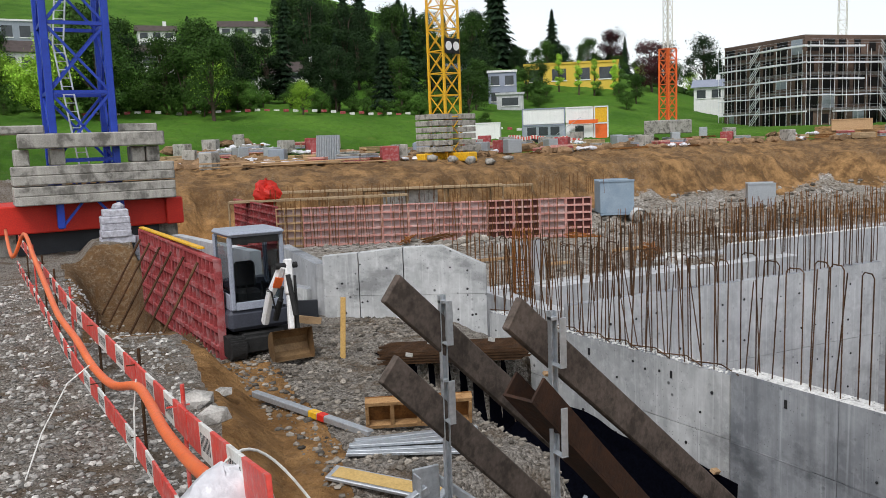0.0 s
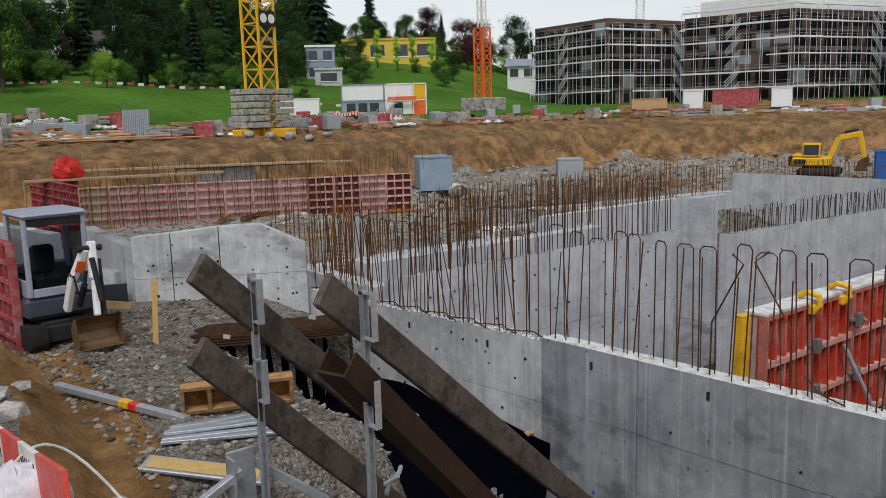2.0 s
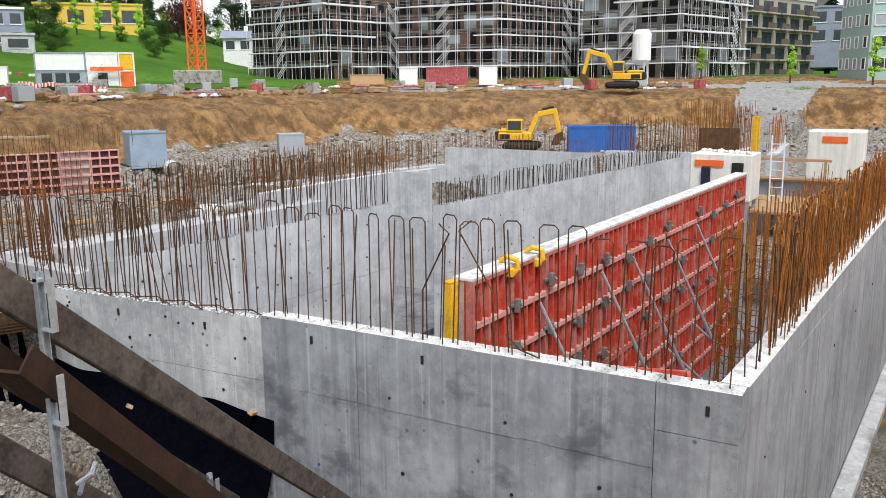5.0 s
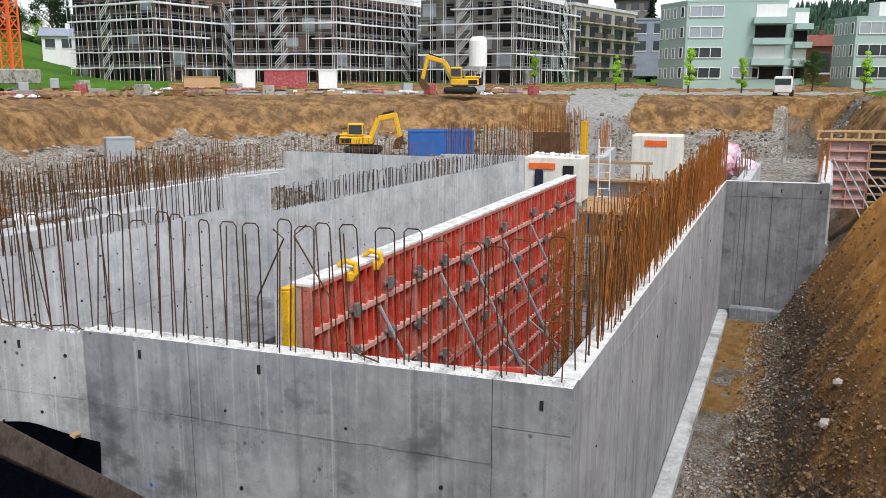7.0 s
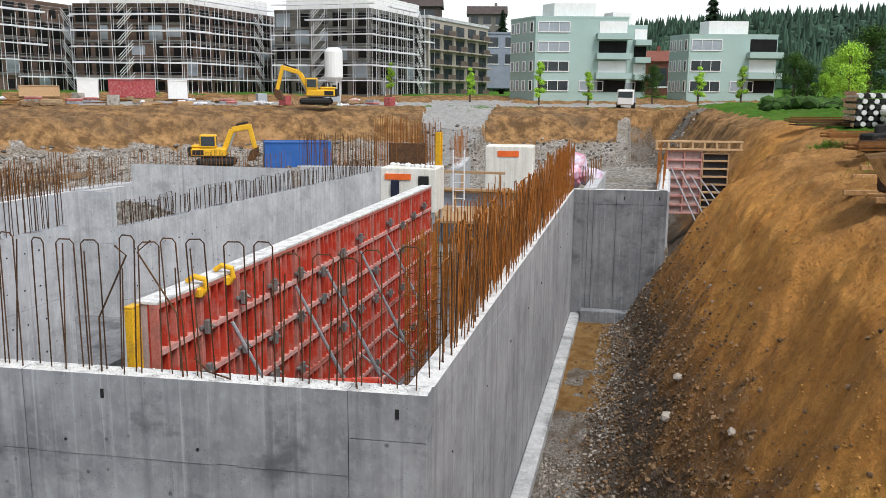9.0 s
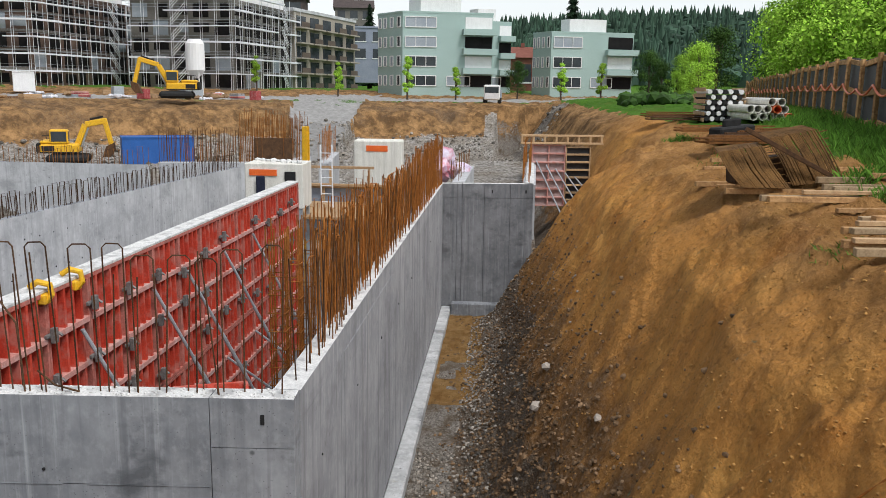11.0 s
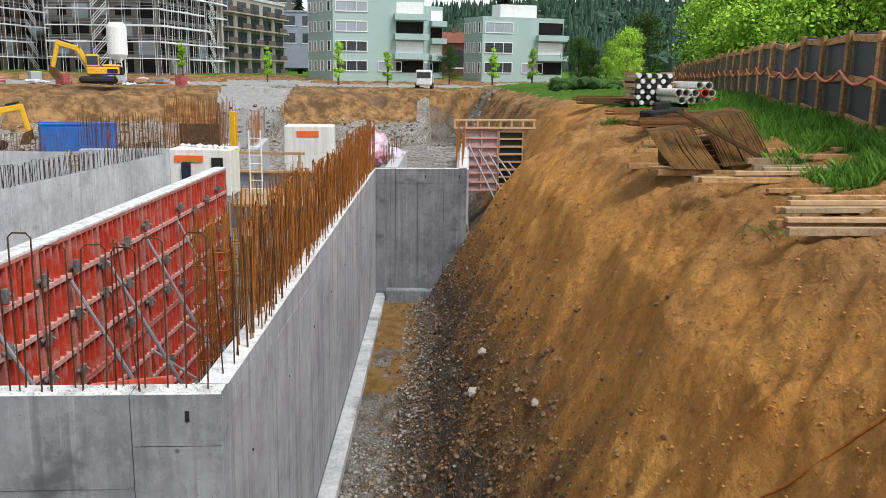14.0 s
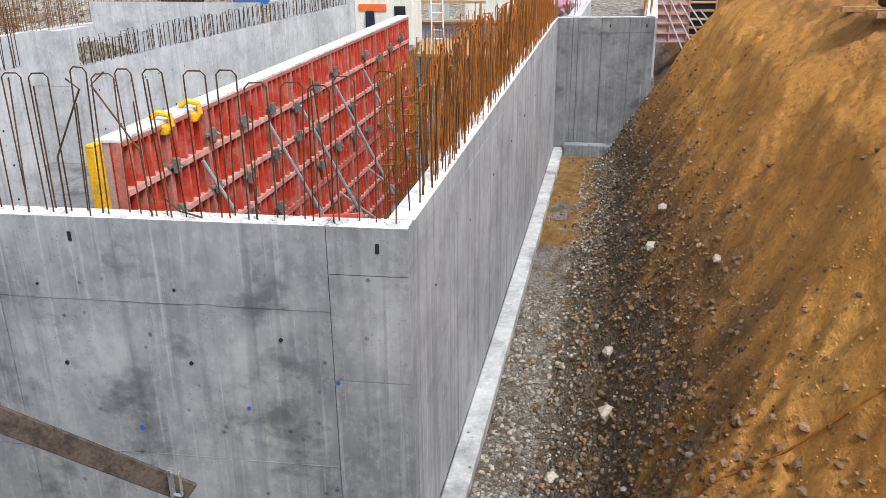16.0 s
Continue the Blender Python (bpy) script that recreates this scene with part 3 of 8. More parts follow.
def ground_material():
    m = bpy.data.materials.new("site_ground")
    m.use_nodes = True
    n, l = m.node_tree.nodes, m.node_tree.links
    p = n["Principled BSDF"]
    p.inputs["Roughness"].default_value = 0.95
    p.inputs["Specular IOR Level"].default_value = 0.12
    pos = n.new("ShaderNodeNewGeometry").outputs["Position"]

    def noise_tex(s, d=8.0, rg=0.6):
        t = n.new("ShaderNodeTexNoise")
        t.inputs["Scale"].default_value, t.inputs["Detail"].default_value, t.inputs["Roughness"].default_value = s, d, rg
        l.new(pos, t.inputs["Vector"])
        return t.outputs["Fac"]

    def cells(s):
        t = n.new("ShaderNodeTexVoronoi")
        t.inputs["Scale"].default_value = s
        l.new(pos, t.inputs["Vector"])
        return t

    def rng(fac, lo, hi, a=0.0, b=1.0):
        r = n.new("ShaderNodeMapRange")
        for k, v in zip(("From Min", "From Max", "To Min", "To Max"), (lo, hi, a, b)):
            r.inputs[k].default_value = v
        l.new(fac, r.inputs["Value"])
        return r.outputs[0]

    def mix(fac, a, b):
        k = n.new("ShaderNodeMix")
        k.data_type = "RGBA"
        for sock, v in ((k.inputs[0], fac), (k.inputs[6], a), (k.inputs[7], b)):
            if hasattr(v, "is_output"):
                l.new(v, sock)
            elif isinstance(v, float):
                sock.default_value = v
            else:
                sock.default_value = (*v, 1)
        return k.outputs[2]

    def math_node(op, a, b):
        k = n.new("ShaderNodeMath")
        k.operation = op
        for sock, v in zip(k.inputs, (a, b)):
            if hasattr(v, "is_output"):
                l.new(v, sock)
            else:
                sock.default_value = v
        return k.outputs[0]

    def attr(name):
        t = n.new("ShaderNodeAttribute")
        t.attribute_name = name
        return t.outputs["Fac"]

    soil = mix(rng(noise_tex(0.9), 0.35, 0.65), (0.48, 0.20, 0.045), (0.76, 0.39, 0.105))
    soil = mix(rng(noise_tex(0.25), 0.42, 0.62), soil, (0.60, 0.285, 0.078))
    soil = mix(attr("damp"), soil, mix(rng(noise_tex(0.7, 12.0, 0.7), 0.42, 0.6), (0.13, 0.075, 0.034), (0.41, 0.24, 0.105)))
    soil = mix(rng(noise_tex(9.0, 10.0, 0.7), 0.5, 0.72, 0.0, 0.55), soil, (0.13, 0.062, 0.022))
    soil = mix(rng(noise_tex(2.2, 12.0, 0.72), 0.5, 0.66, 0.0, 0.42), soil, (0.17, 0.09, 0.036))
    soil = mix(rng(noise_tex(40.0), 0.58, 0.8, 0.0, 0.55), soil, (0.62, 0.42, 0.22))
    c1, c2 = cells(22.0), cells(48.0)
    peb = n.new("ShaderNodeSeparateColor")
    l.new(c1.outputs["Color"], peb.inputs[0])
    peb2 = n.new("ShaderNodeSeparateColor")
    l.new(c2.outputs["Color"], peb2.inputs[0])
    grav = mix(rng(peb.outputs[0], 0, 1), (0.10, 0.086, 0.068), (0.50, 0.46, 0.41))
    grav = mix(0.5, grav, mix(rng(peb2.outputs[1], 0, 1), (0.06, 0.05, 0.04), (0.38, 0.35, 0.31)))
    grav = mix(rng(noise_tex(1.6), 0.48, 0.62, 0.0, 0.8), grav, (0.14, 0.10, 0.064))
    chip = n.new("ShaderNodeSeparateColor")
    l.new(cells(7.0).outputs["Color"], chip.inputs[0])
    scree = mix(rng(chip.outputs[0], 0, 1), (0.14, 0.125, 0.105), (0.56, 0.53, 0.49))
    scree = mix(rng(noise_tex(0.45), 0.42, 0.6), scree, mix(rng(noise_tex(5.0), 0.4, 0.6), (0.15, 0.12, 0.09), (0.40, 0.37, 0.32)))
    grav = mix(attr("pit"), grav, scree)
    lawn = mix(rng(noise_tex(0.07), 0.35, 0.65), (0.045, 0.12, 0.011), (0.095, 0.205, 0.024))
    lawn = mix(rng(noise_tex(1.1), 0.45, 0.7, 0.0, 0.6), lawn, (0.04, 0.10, 0.012))
    lawn = mix(rng(noise_tex(0.35), 0.58, 0.7, 0.0, 0.5), lawn, (0.12, 0.15, 0.035))
    road = mix(rng(noise_tex(1.5), 0.35, 0.65), (0.27, 0.265, 0.255), (0.38, 0.375, 0.36))
    soft = math_node("ADD", rng(noise_tex(4.0), 0.2, 0.8, -0.35, 0.35), rng(noise_tex(0.3), 0.25, 0.75, -0.35, 0.35))
    col = mix(rng(math_node("ADD", attr("gravel"), soft), 0.4, 0.6), soil, grav)
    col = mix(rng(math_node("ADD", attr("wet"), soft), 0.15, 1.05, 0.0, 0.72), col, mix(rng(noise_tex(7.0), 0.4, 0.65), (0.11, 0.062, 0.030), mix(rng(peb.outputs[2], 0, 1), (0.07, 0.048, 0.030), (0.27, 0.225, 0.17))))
    col = mix(rng(math_node("ADD", attr("mud"), soft), 0.4, 0.6), col, mix(rng(noise_tex(2.5), 0.35, 0.65), (0.22, 0.115, 0.035), (0.36, 0.22, 0.09)))
    col = mix(rng(math_node("ADD", attr("pale"), soft), 0.4, 0.6), col, road)
    col = mix(rng(math_node("ADD", attr("grass"), soft), 0.4, 0.6), col, lawn)
    l.new(col, p.inputs["Base Color"])
    stony = math_node("MULTIPLY", rng(math_node("ADD", attr("gravel"), soft), 0.3, 0.6), -0.7)
    hsum = math_node("ADD", math_node("MULTIPLY", c1.outputs["Distance"], stony), math_node("ADD", noise_tex(14.0, 10.0, 0.72), math_node("MULTIPLY", noise_tex(2.4, 8.0, 0.62), 2.2)))
    bp = n.new("ShaderNodeBump")
    bp.inputs["Strength"].default_value, bp.inputs["Distance"].default_value = 1.0, 0.095
    l.new(hsum, bp.inputs["Height"])
    l.new(bp.outputs[0], p.inputs["Normal"])
    return m


make_ground()

PUDDLE = mat("rain_water", (0.10, 0.095, 0.085), (0.14, 0.13, 0.12), 0.5, 0.06, bump=0.0)
# ---- concrete walls of the new basement ----
ZT = 4.8


def wall_run(name, p, q, thick, z0, z1, mat_side, mat_top, label, z1b=None, joints=(), level_lines=(), c=0.012, ties=None, depth_side=1):
    """A wall whose outer face runs from p to q, with thin recessed pour joints cut as dark strips set into it."""
    p, q = Vector((*p, 0)), Vector((*q, 0))
    d = (q - p).normalized()
    s = Vector((-d.y, d.x, 0)) * depth_side
    n = (q - p).length
    base = thing(name, label, "wall", Matrix.Translation((p.x, p.y, 0)) @ Matrix.Rotation(math.atan2(d.y, d.x), 4, "Z"), kind="structure")
    z1b = z1 if z1b is None else z1b
    # panels between joints, each a little uneven, 6 mm apart
    cuts = [0.0, *joints, n]
    rows = [z0, *level_lines, None]
    rnd = random.Random(name)
    for i in range(len(cuts) - 1):
        for k in range(len(rows) - 1):
            a, b = cuts[i] + (0.006 if i else 0), cuts[i + 1] - (0.006 if i < len(cuts) - 2 else 0)
            za = rows[k] + (0.007 if k else 0)
            top = rows[k + 1] is None
            zb0 = (z1 + (z1b - z1) * a / n) if top else rows[k + 1] - 0.004
            zb1 = (z1 + (z1b - z1) * b / n) if top else rows[k + 1] - 0.004
            o = rnd.uniform(0, 0.006)
            t = thick * depth_side
            y0, y1 = -o * depth_side, t
            sh = Shape()
            v = [(a, y0, za), (b, y0, za), (b, y1, za), (a, y1, za), (a, y0, zb0), (b, y0, zb1), (b, y1, zb1), (a, y1, zb0)]
            f = [(0, 3, 2, 1), (0, 1, 5, 4), (1, 2, 6, 5), (2, 3, 7, 6), (3, 0, 4, 7), (4, 5, 6, 7)]
            if depth_side < 0:
                f = [g[::-1] for g in f]
            sh.add(v, f)
            if top:
                sh.m[-1] = 1
            part("panel", sh, [mat_side, mat_top], base)
    if ties:
        for (u, z, kind) in ties:
            sh = Shape()
            if kind == "slot":
                sh.box(u - 0.022, -0.012 * depth_side, z - 0.06, u + 0.022, 0.02 * depth_side, z + 0.06)
                part("slot", sh, HOLE, base)
            else:
                sh.tube([(u, -0.014 * depth_side, z), (u, 0.03, z)], rnd.uniform(0.016, 0.03), 10)
                part("tie_hole", sh, BLUE_PLUG if kind == "blue" else HOLE, base)
    return base


rnd = random.Random(5)
front_wall = wall_run("wall_front", (-0.42, 7.0), (-0.058, 0.97), 0.32, -0.3, ZT, CONC, CONC_TOP, "fresh grey concrete basement wall with a white top and starter bars",
    joints=(1.75,), level_lines=(1.5, 3.72),
    ties=[(0.95, 4.55, "slot"), (2.85, 4.55, "slot"), (1.0, 2.6, "blue"), (4.9, 2.3, "blue"), (2.3, 3.9, "x"), (4.1, 3.9, "x"), (2.5, 2.8, "x"), (4.2, 2.9, "x"), (2.4, 1.6, "x"), (5.4, 3.3, "x"), (3.4, 1.9, "blue")])
for z, u0, u1 in ((3.72, 0.02, 6.03), (1.5, 0.02, 6.03)):
    lip = Shape()
    rl = random.Random(int(z * 10))
    u = u0
    while u < u1:
        n_ = rl.uniform(0.12, 0.5)
        if rl.random() < 0.72:
            lip.box(u, -rl.uniform(0.007, 0.011), z - rl.uniform(0.002, 0.007), min(u + n_, u1), 0.01, z + 0.004)
        u += n_
    part("pour_ridge", lip, CONC, front_wall, "rough mortar ridge along the pour joint")
wall_run("wall_front_corner", (-0.057, 0.96), (0.0, 0.0), 0.32, -0.3, ZT, CONC, CONC_TOP, "grey concrete wall corner cast in three lifts", level_lines=(2.78, 4.2),
    ties=[(0.6, 4.55, "slot"), (0.04, 2.75, "blue")])
old_wall = wall_run("wall_front_older", (-1.09, 13.0), (-0.43, 7.02), 0.30, 0.0, ZT - 0.06, CONC_OLD, CONC, "pale older concrete wall with dark tie holes and rusty bars",
    joints=(2.1, 4.2), level_lines=(3.75,), ties=[(rnd.uniform(0.2, 5.8), rnd.uniform(3.0, 4.6), "x") for k in range(26)] + [(0.15, 4.2, "blue"), (0.3, 3.5, "blue"), (4.9, 4.5, "slot"), (3.0, 4.5, "slot")])
right_wall = wall_run("wall_side", (0.325, 0.0), (23.0, 0.0), 0.32, 0.0, ZT, CONC_SIDE, CONC_TOP, "long streaked concrete basement wall with dense rusty bars",
    joints=(2.7, 5.4, 8.1, 10.8, 13.5, 16.2, 18.9, 21.6), level_lines=(4.42,), ties=[(1.1 + 2.7 * k, 3.5, "x") for k in range(8)])
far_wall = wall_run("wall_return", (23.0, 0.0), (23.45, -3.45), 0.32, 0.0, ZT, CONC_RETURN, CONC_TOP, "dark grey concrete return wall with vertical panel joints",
    joints=(0.55, 0.75, 1.6, 2.6), level_lines=(4.25,), ties=[(1.9, 4.5, "slot"), (3.2, 4.5, "slot")])
back_wall = wall_run("wall_back", (23.5, -3.45), (36.0, -3.9), 0.32, 0.0, ZT, CONC_FAR, CONC_TOP, "grey concrete wall running on behind the return wall", joints=(4, 8))
wall_run("wall_inner", (0.5, 12.4), (10.2, 12.4), 0.25, 0.0, ZT - 0.02, CONC_FAR, CONC, "light grey inner basement wall with rows of tie holes", joints=(2.7, 5.4, 8.1), level_lines=(2.9,),
    ties=[(0.5 + 0.62 * i + rnd.uniform(-.1, .1), z + rnd.uniform(-.05, .05), "x") for i in range(14) for z in (1.6, 2.5, 3.4, 4.3)])
wall_run("wall_inner_long", (10.0, 10.6), (27.4, 9.27), 0.25, 0.0, ZT + 0.05, CONC_FAR, CONC, "long light grey inner basement wall with drip stains", joints=(2.7, 5.4, 8.1, 10.8, 13.5, 16.2), level_lines=(2.9,),
    ties=[(0.4 + 0.65 * i, z, "x") for i in range(8) for z in (2.2, 3.2, 4.2)])
wall_run("wall_inner_second", (9.7, 17.2), (16.8, 17.2), 0.25, 0.0, ZT, CONC_FAR, CONC_TOP, "light inner wall with a white top edge", joints=(2.7, 5.4), level_lines=(3.0,))
wall_run("wall_inner_end", (16.8, 17.2), (16.8, 15.6), 0.25, 0.0, ZT, CONC_FAR, CONC, "short light concrete wall end", level_lines=(3.0,))
wall_run("wall_cross", (26.3, 21.0), (26.3, 13.0), 0.25, 0.0, ZT + 0.15, CONC_FAR, CONC, "grey cross wall deep in the basement", joints=(2.7, 5.4))
wall_run("wall_column", (3.0, 18.6), (3.9, 18.6), 0.25, 0.0, 5.3, CONC_FAR, CONC, "narrow pale concrete wall pier")

footing = Shape()
footing.box(-0.35, -0.38, -0.32, 23.0, -0.002, 0.0, 0, 0.03)
solid("footing", footing, CONC_OLD, "pale concrete footing ledge along the wall", "footing", kind="structure")
footing2 = Shape()
footing2.box(22.55, -3.6, -0.32, 22.98, -0.4, 0.22, 0, 0.03)
solid("footing_return", footing2, CONC, "grey concrete footing below the return wall", "footing", kind="structure")
floor_slab = Shape()
floor_slab.box(0.35, 0.36, -0.1, 25.0, 12.3, 0.32)
floor_slab.box(0.35, 12.7, -0.1, 26.2, 17.1, 0.32)
# floor colour taken darker to subdue the sunlit patch on it
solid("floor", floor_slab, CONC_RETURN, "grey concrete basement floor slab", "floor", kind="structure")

# wall with a cut corner beside the small excavator
notch = Shape()
A, Bp = Vector((-3.5, 16.5, 0)), Vector((-0.3, 14.55, 0))
dirn = (Bp - A).normalized()
L = (Bp - A).length
wall_a = thing("wall_with_cut_corner", "pale concrete wall with a sloping cut corner and tie holes", "wall", Matrix.Translation(A) @ Matrix.Rotation(math.atan2(dirn.y, dirn.x), 4, "Z"), kind="structure")
lines = [(0, 5.74), (0.82, 5.80), (0.84, 5.80), (1.86, 5.90), (1.88, 5.90), (2.75, 5.92), (L, 5.45)]
for (u0, za), (u1, zb) in ((lines[0], lines[1]), (lines[2], lines[3]), (lines[4], lines[5]), (lines[5], lines[6])):
    for lo, hi in ((3.2, 4.81), (4.818, None)):
        sh = Shape()
        v = [(u0, 0, lo), (u1 - .002, 0, lo), (u1 - .002, .3, lo), (u0, .3, lo)]
        v += [(u0, 0, hi or za), (u1 - .002, 0, hi or zb), (u1 - .002, .3, hi or zb), (u0, .3, hi or za)]
        sh.add(v, [(0, 3, 2, 1), (0, 1, 5, 4), (1, 2, 6, 5), (2, 3, 7, 6), (3, 0, 4, 7), (4, 5, 6, 7)])
        part("panel", sh, CONC_OLD, wall_a)
rnd = random.Random(8)
for k in range(34):
    sh = Shape()
    u, z = rnd.uniform(0.1, 3.5), rnd.uniform(4.0, 5.6)
    sh.tube([(u, -0.006, z), (u, 0.03, z)], rnd.uniform(0.018, 0.032), 8)
    part("tie_hole", sh, HOLE, wall_a)
wall_run("wall_behind_excavator", (-3.6, 16.7), (-3.3, 21.0), 0.3, 3.0, 5.55, CONC_FAR, CONC, "grey concrete wall going back behind the excavator", depth_side=-1)
wall_run("wall_low", (-5.3, 20.0), (-3.7, 17.2), 0.3, 3.0, 5.1, CONC_OLD, CONC, "low pale concrete upstand", z1b=4.9)

# ---- starter bars ----
def hairpin(w, h, r=0.0095):
    sh = Shape()
    sh.tube([(-w / 2, 0, -0.1), (-w / 2, 0, h - 0.05), (-w / 2 + 0.05, 0, h), (w / 2 - 0.05, 0, h), (w / 2, 0, h - 0.05), (w / 2, 0, -0.1)], r, 5)
    return sh


def straight(h, r=0.0095):
    return Shape().tube([(0, 0, -0.1), (0, 0, h)], r, 5)


HAIR = [hairpin(0.24, 1.6 + 0.07 * k).mesh("rebar", RUST_DARK) for k in range(3)]
HAIR_ORANGE = [hairpin(0.22, 1.3 + 0.16 * k, 0.0115).mesh("rebar", RUST_ORANGE) for k in range(3)]
BAR = [straight(1.35 + 0.15 * k).mesh("rebar", RUST_DARK) for k in range(3)]
BAR_RUST = [straight(1.35 + 0.2 * k).mesh("rebar", RUST) for k in range(3)]


def bar_row(wall, u0, u1, pitch, datas, z=ZT, v=0.16, seed=1, lean=3.0, spread=0.05):
    rnd = random.Random(seed)
    u = u0
    while u < u1:
        m = pose(u + rnd.uniform(-0.03, 0.03), v + rnd.uniform(-spread, spread), z, rnd.gauss(0, lean), rnd.gauss(0, lean), rnd.gauss(0, 14))
        part("rebar", rnd.choice(datas), None, wall, m=m)
        u += pitch * rnd.uniform(0.85, 1.15)


bar_row(front_wall, 0.1, 6.9, 0.36, HAIR, seed=2, lean=1.3)
bar_row(front_wall, 0.2, 6.8, 0.95, BAR, v=0.08, seed=3)
bar_row(front_wall, 0.3, 6.8, 1.1, BAR, v=0.25, seed=13)
bar_row(old_wall, 0.2, 5.8, 0.22, HAIR, z=ZT - 0.06, seed=4)
bar_row(old_wall, 0.1, 5.8, 0.3, BAR, z=ZT - 0.06, v=0.06, seed=5)
bar_row(right_wall, 0.3, 4.0, 0.3, BAR, seed=6, v=0.1)
bar_row(right_wall, 1.5, 13.0, 0.26, HAIR_ORANGE, seed=7, v=0.2, lean=4)
bar_row(right_wall, 1.0, 13.0, 0.34, BAR_RUST, seed=8, v=0.08)
bar_row(right_wall, 2.5, 13.0, 0.2, HAIR_ORANGE, seed=9, v=0.27, lean=3)


def bars_joined(name, label, p, q, pitch, h, mat_, z, rows=(0.0,), seed=1, hook=True, r=0.011, lean=0.03):
    rnd = random.Random(seed)
    sh = Shape()
    p, q = Vector((*p, 0)), Vector((*q, 0))
    n, d = (q - p).length, (q - p).normalized()
    s = Vector((-d.y, d.x, 0))
    for off in rows:
        u = 0.0
        while u < n:
            b = p + d * u + s * (off + rnd.uniform(-0.03, 0.03))
            hh = h * rnd.uniform(0.85, 1.12)
            t = b + Vector((rnd.gauss(0, lean), rnd.gauss(0, lean), hh))
            pts = [(b.x, b.y, z - 0.05), (t.x, t.y, z + hh)]
            if hook and rnd.random() < 0.75:
                e = t + d * 0.24
                pts += [(e.x, e.y, z + hh), (e.x, e.y, z)]
            sh.tube(pts, r, 4, cap=False)
            u += pitch * rnd.uniform(0.7, 1.3)
    return solid(name, sh, mat_, label, "rebar", kind="stuff")


bars_joined("starter_bars", "dense orange rusty starter bars on the side wall", (13.0, 0.16), (23.0, 0.16), 0.2, 1.7, RUST_ORANGE, ZT, (-0.08, 0.08), 21)
bars_joined("starter_bars", "dark hooked starter bars on the inner wall", (1.2, 12.55), (10.2, 12.55), 0.42, 1.4, RUST_DARK, ZT, (-0.06, 0.06), 22)
bars_joined("starter_bars", "grey hooked bars on the long inner wall", (10.2, 10.72), (27.4, 9.4), 0.34, 0.6, RUST_DARK, ZT + 0.05, (-0.06, 0.06), 23)
bars_joined("starter_bars", "rusty bars on the second inner wall", (9.7, 17.35), (16.8, 17.35), 0.45, 1.3, RUST, ZT, (-0.06, 0.06), 24)
bars_joined("starter_bars", "rusty bars on the cross wall", (26.4, 13.0), (26.4, 21.0), 0.2, 0.7, RUST, ZT + 0.15, (0.0,), 25)
for k, (p, q, h, zz, mm) in enumerate((((0.8, 13.2), (0.8, 18.0), 1.3, 4.6, RUST), ((1.2, 14.6), (9.5, 14.6), 1.25, 4.9, RUST_DARK), ((2.0, 18.5), (9, 18.5), 1.3, 4.2, RUST), ((9, 20.5), (20, 20.5), 1.2, 4.1, RUST_DARK),
        ((12, 24), (27, 22), 1.3, 3.9, RUST), ((14, 28), (32, 24), 1.4, 3.6, RUST), ((30, 12.5), (40, 11.5), 1.6, 4.0, RUST_ORANGE), ((33, 10), (41, 9.5), 1.7, 4.4, RUST_ORANGE), ((34, 7), (42, 8), 1.5, 4.6, RUST_ORANGE), ((18, 31), (36, 28), 1.4, 3.0, RUST), ((24.5, -0.5), (32.0, -0.6), 0.7, 4.8, RUST), ((24, -3.3), (35, -3.7), 1.3, 4.8, RUST_ORANGE))):
    bars_joined("starter_bars", "field of rusty starter bars in the basement", p, q, 0.85 if k > 3 else 0.55, h, mm, zz, (0.0, 0.25), 40 + k, r=0.011)
    bsh = Shape()
    bsh.beam((*p, zz / 2 - 0.05), (*q, zz / 2 - 0.05), 0.5, zz - 0.1)
    solid("wall_low_run", bsh, CONC_FAR, "low grey concrete wall carrying starter bars", "wall", kind="structure")
# rusty column cage
cage = Shape()
for a in range(10):
    an = a * 0.628
    cage.tube([(1.3 + 0.22 * math.cos(an), 15.6 + 0.22 * math.sin(an), 3.9), (1.3 + 0.22 * math.cos(an), 15.6 + 0.22 * math.sin(an), 6.1)], 0.012, 4)
for z in np.arange(4.0, 5.4, 0.09):
    cage.tube([(1.3 + 0.23 * math.cos(a * 0.524), 15.6 + 0.23 * math.sin(a * 0.524), z) for a in range(13)], 0.008, 4)
solid("rebar_cage", cage, RUST_ORANGE, "orange rusty column cage with tight stirrups", "rebar cage")

# ---- red wall formwork ----
def form_panel(parent, x0, x1, z0, z1, steel, face, rungs=5, uprights=3, bar=None, rim=None):
    """A framed panel; its ribs look to -y."""
    sh = Shape()
    sh.box(x0, 0.13, z0, x1, 0.15, z1)
    part("form_face", sh, face, parent)
    fr = Shape()
    for z in (z0 + 0.03, z1 - 0.03):
        fr.box(x0, 0.0, z - 0.03, x1, 0.128, z + 0.03, 0, 0.005)
    for x in (x0 + 0.025, x1 - 0.025):
        fr.box(x - 0.024, 0.0, z0 + 0.061, x + 0.024, 0.128, z1 - 0.061, 0, 0.005)
    part("frame", fr, rim or steel, parent)
    for k in range(1, rungs + 1):
        z = z0 + (z1 - z0) * k / (rungs + 1)
        part("cross_rib", Shape().box(x0 + 0.05, -0.015, z - 0.045, x1 - 0.05, 0.128, z + 0.045, 0, 0.005), bar or steel, parent)
    for k in range(1, uprights + 1):
        x = x0 + (x1 - x0) * k / (uprights + 1)
        part("upright_rib", Shape().box(x - 0.028, 0.0, z0 + 0.062, x + 0.028, 0.127, z1 - 0.062), steel, parent)


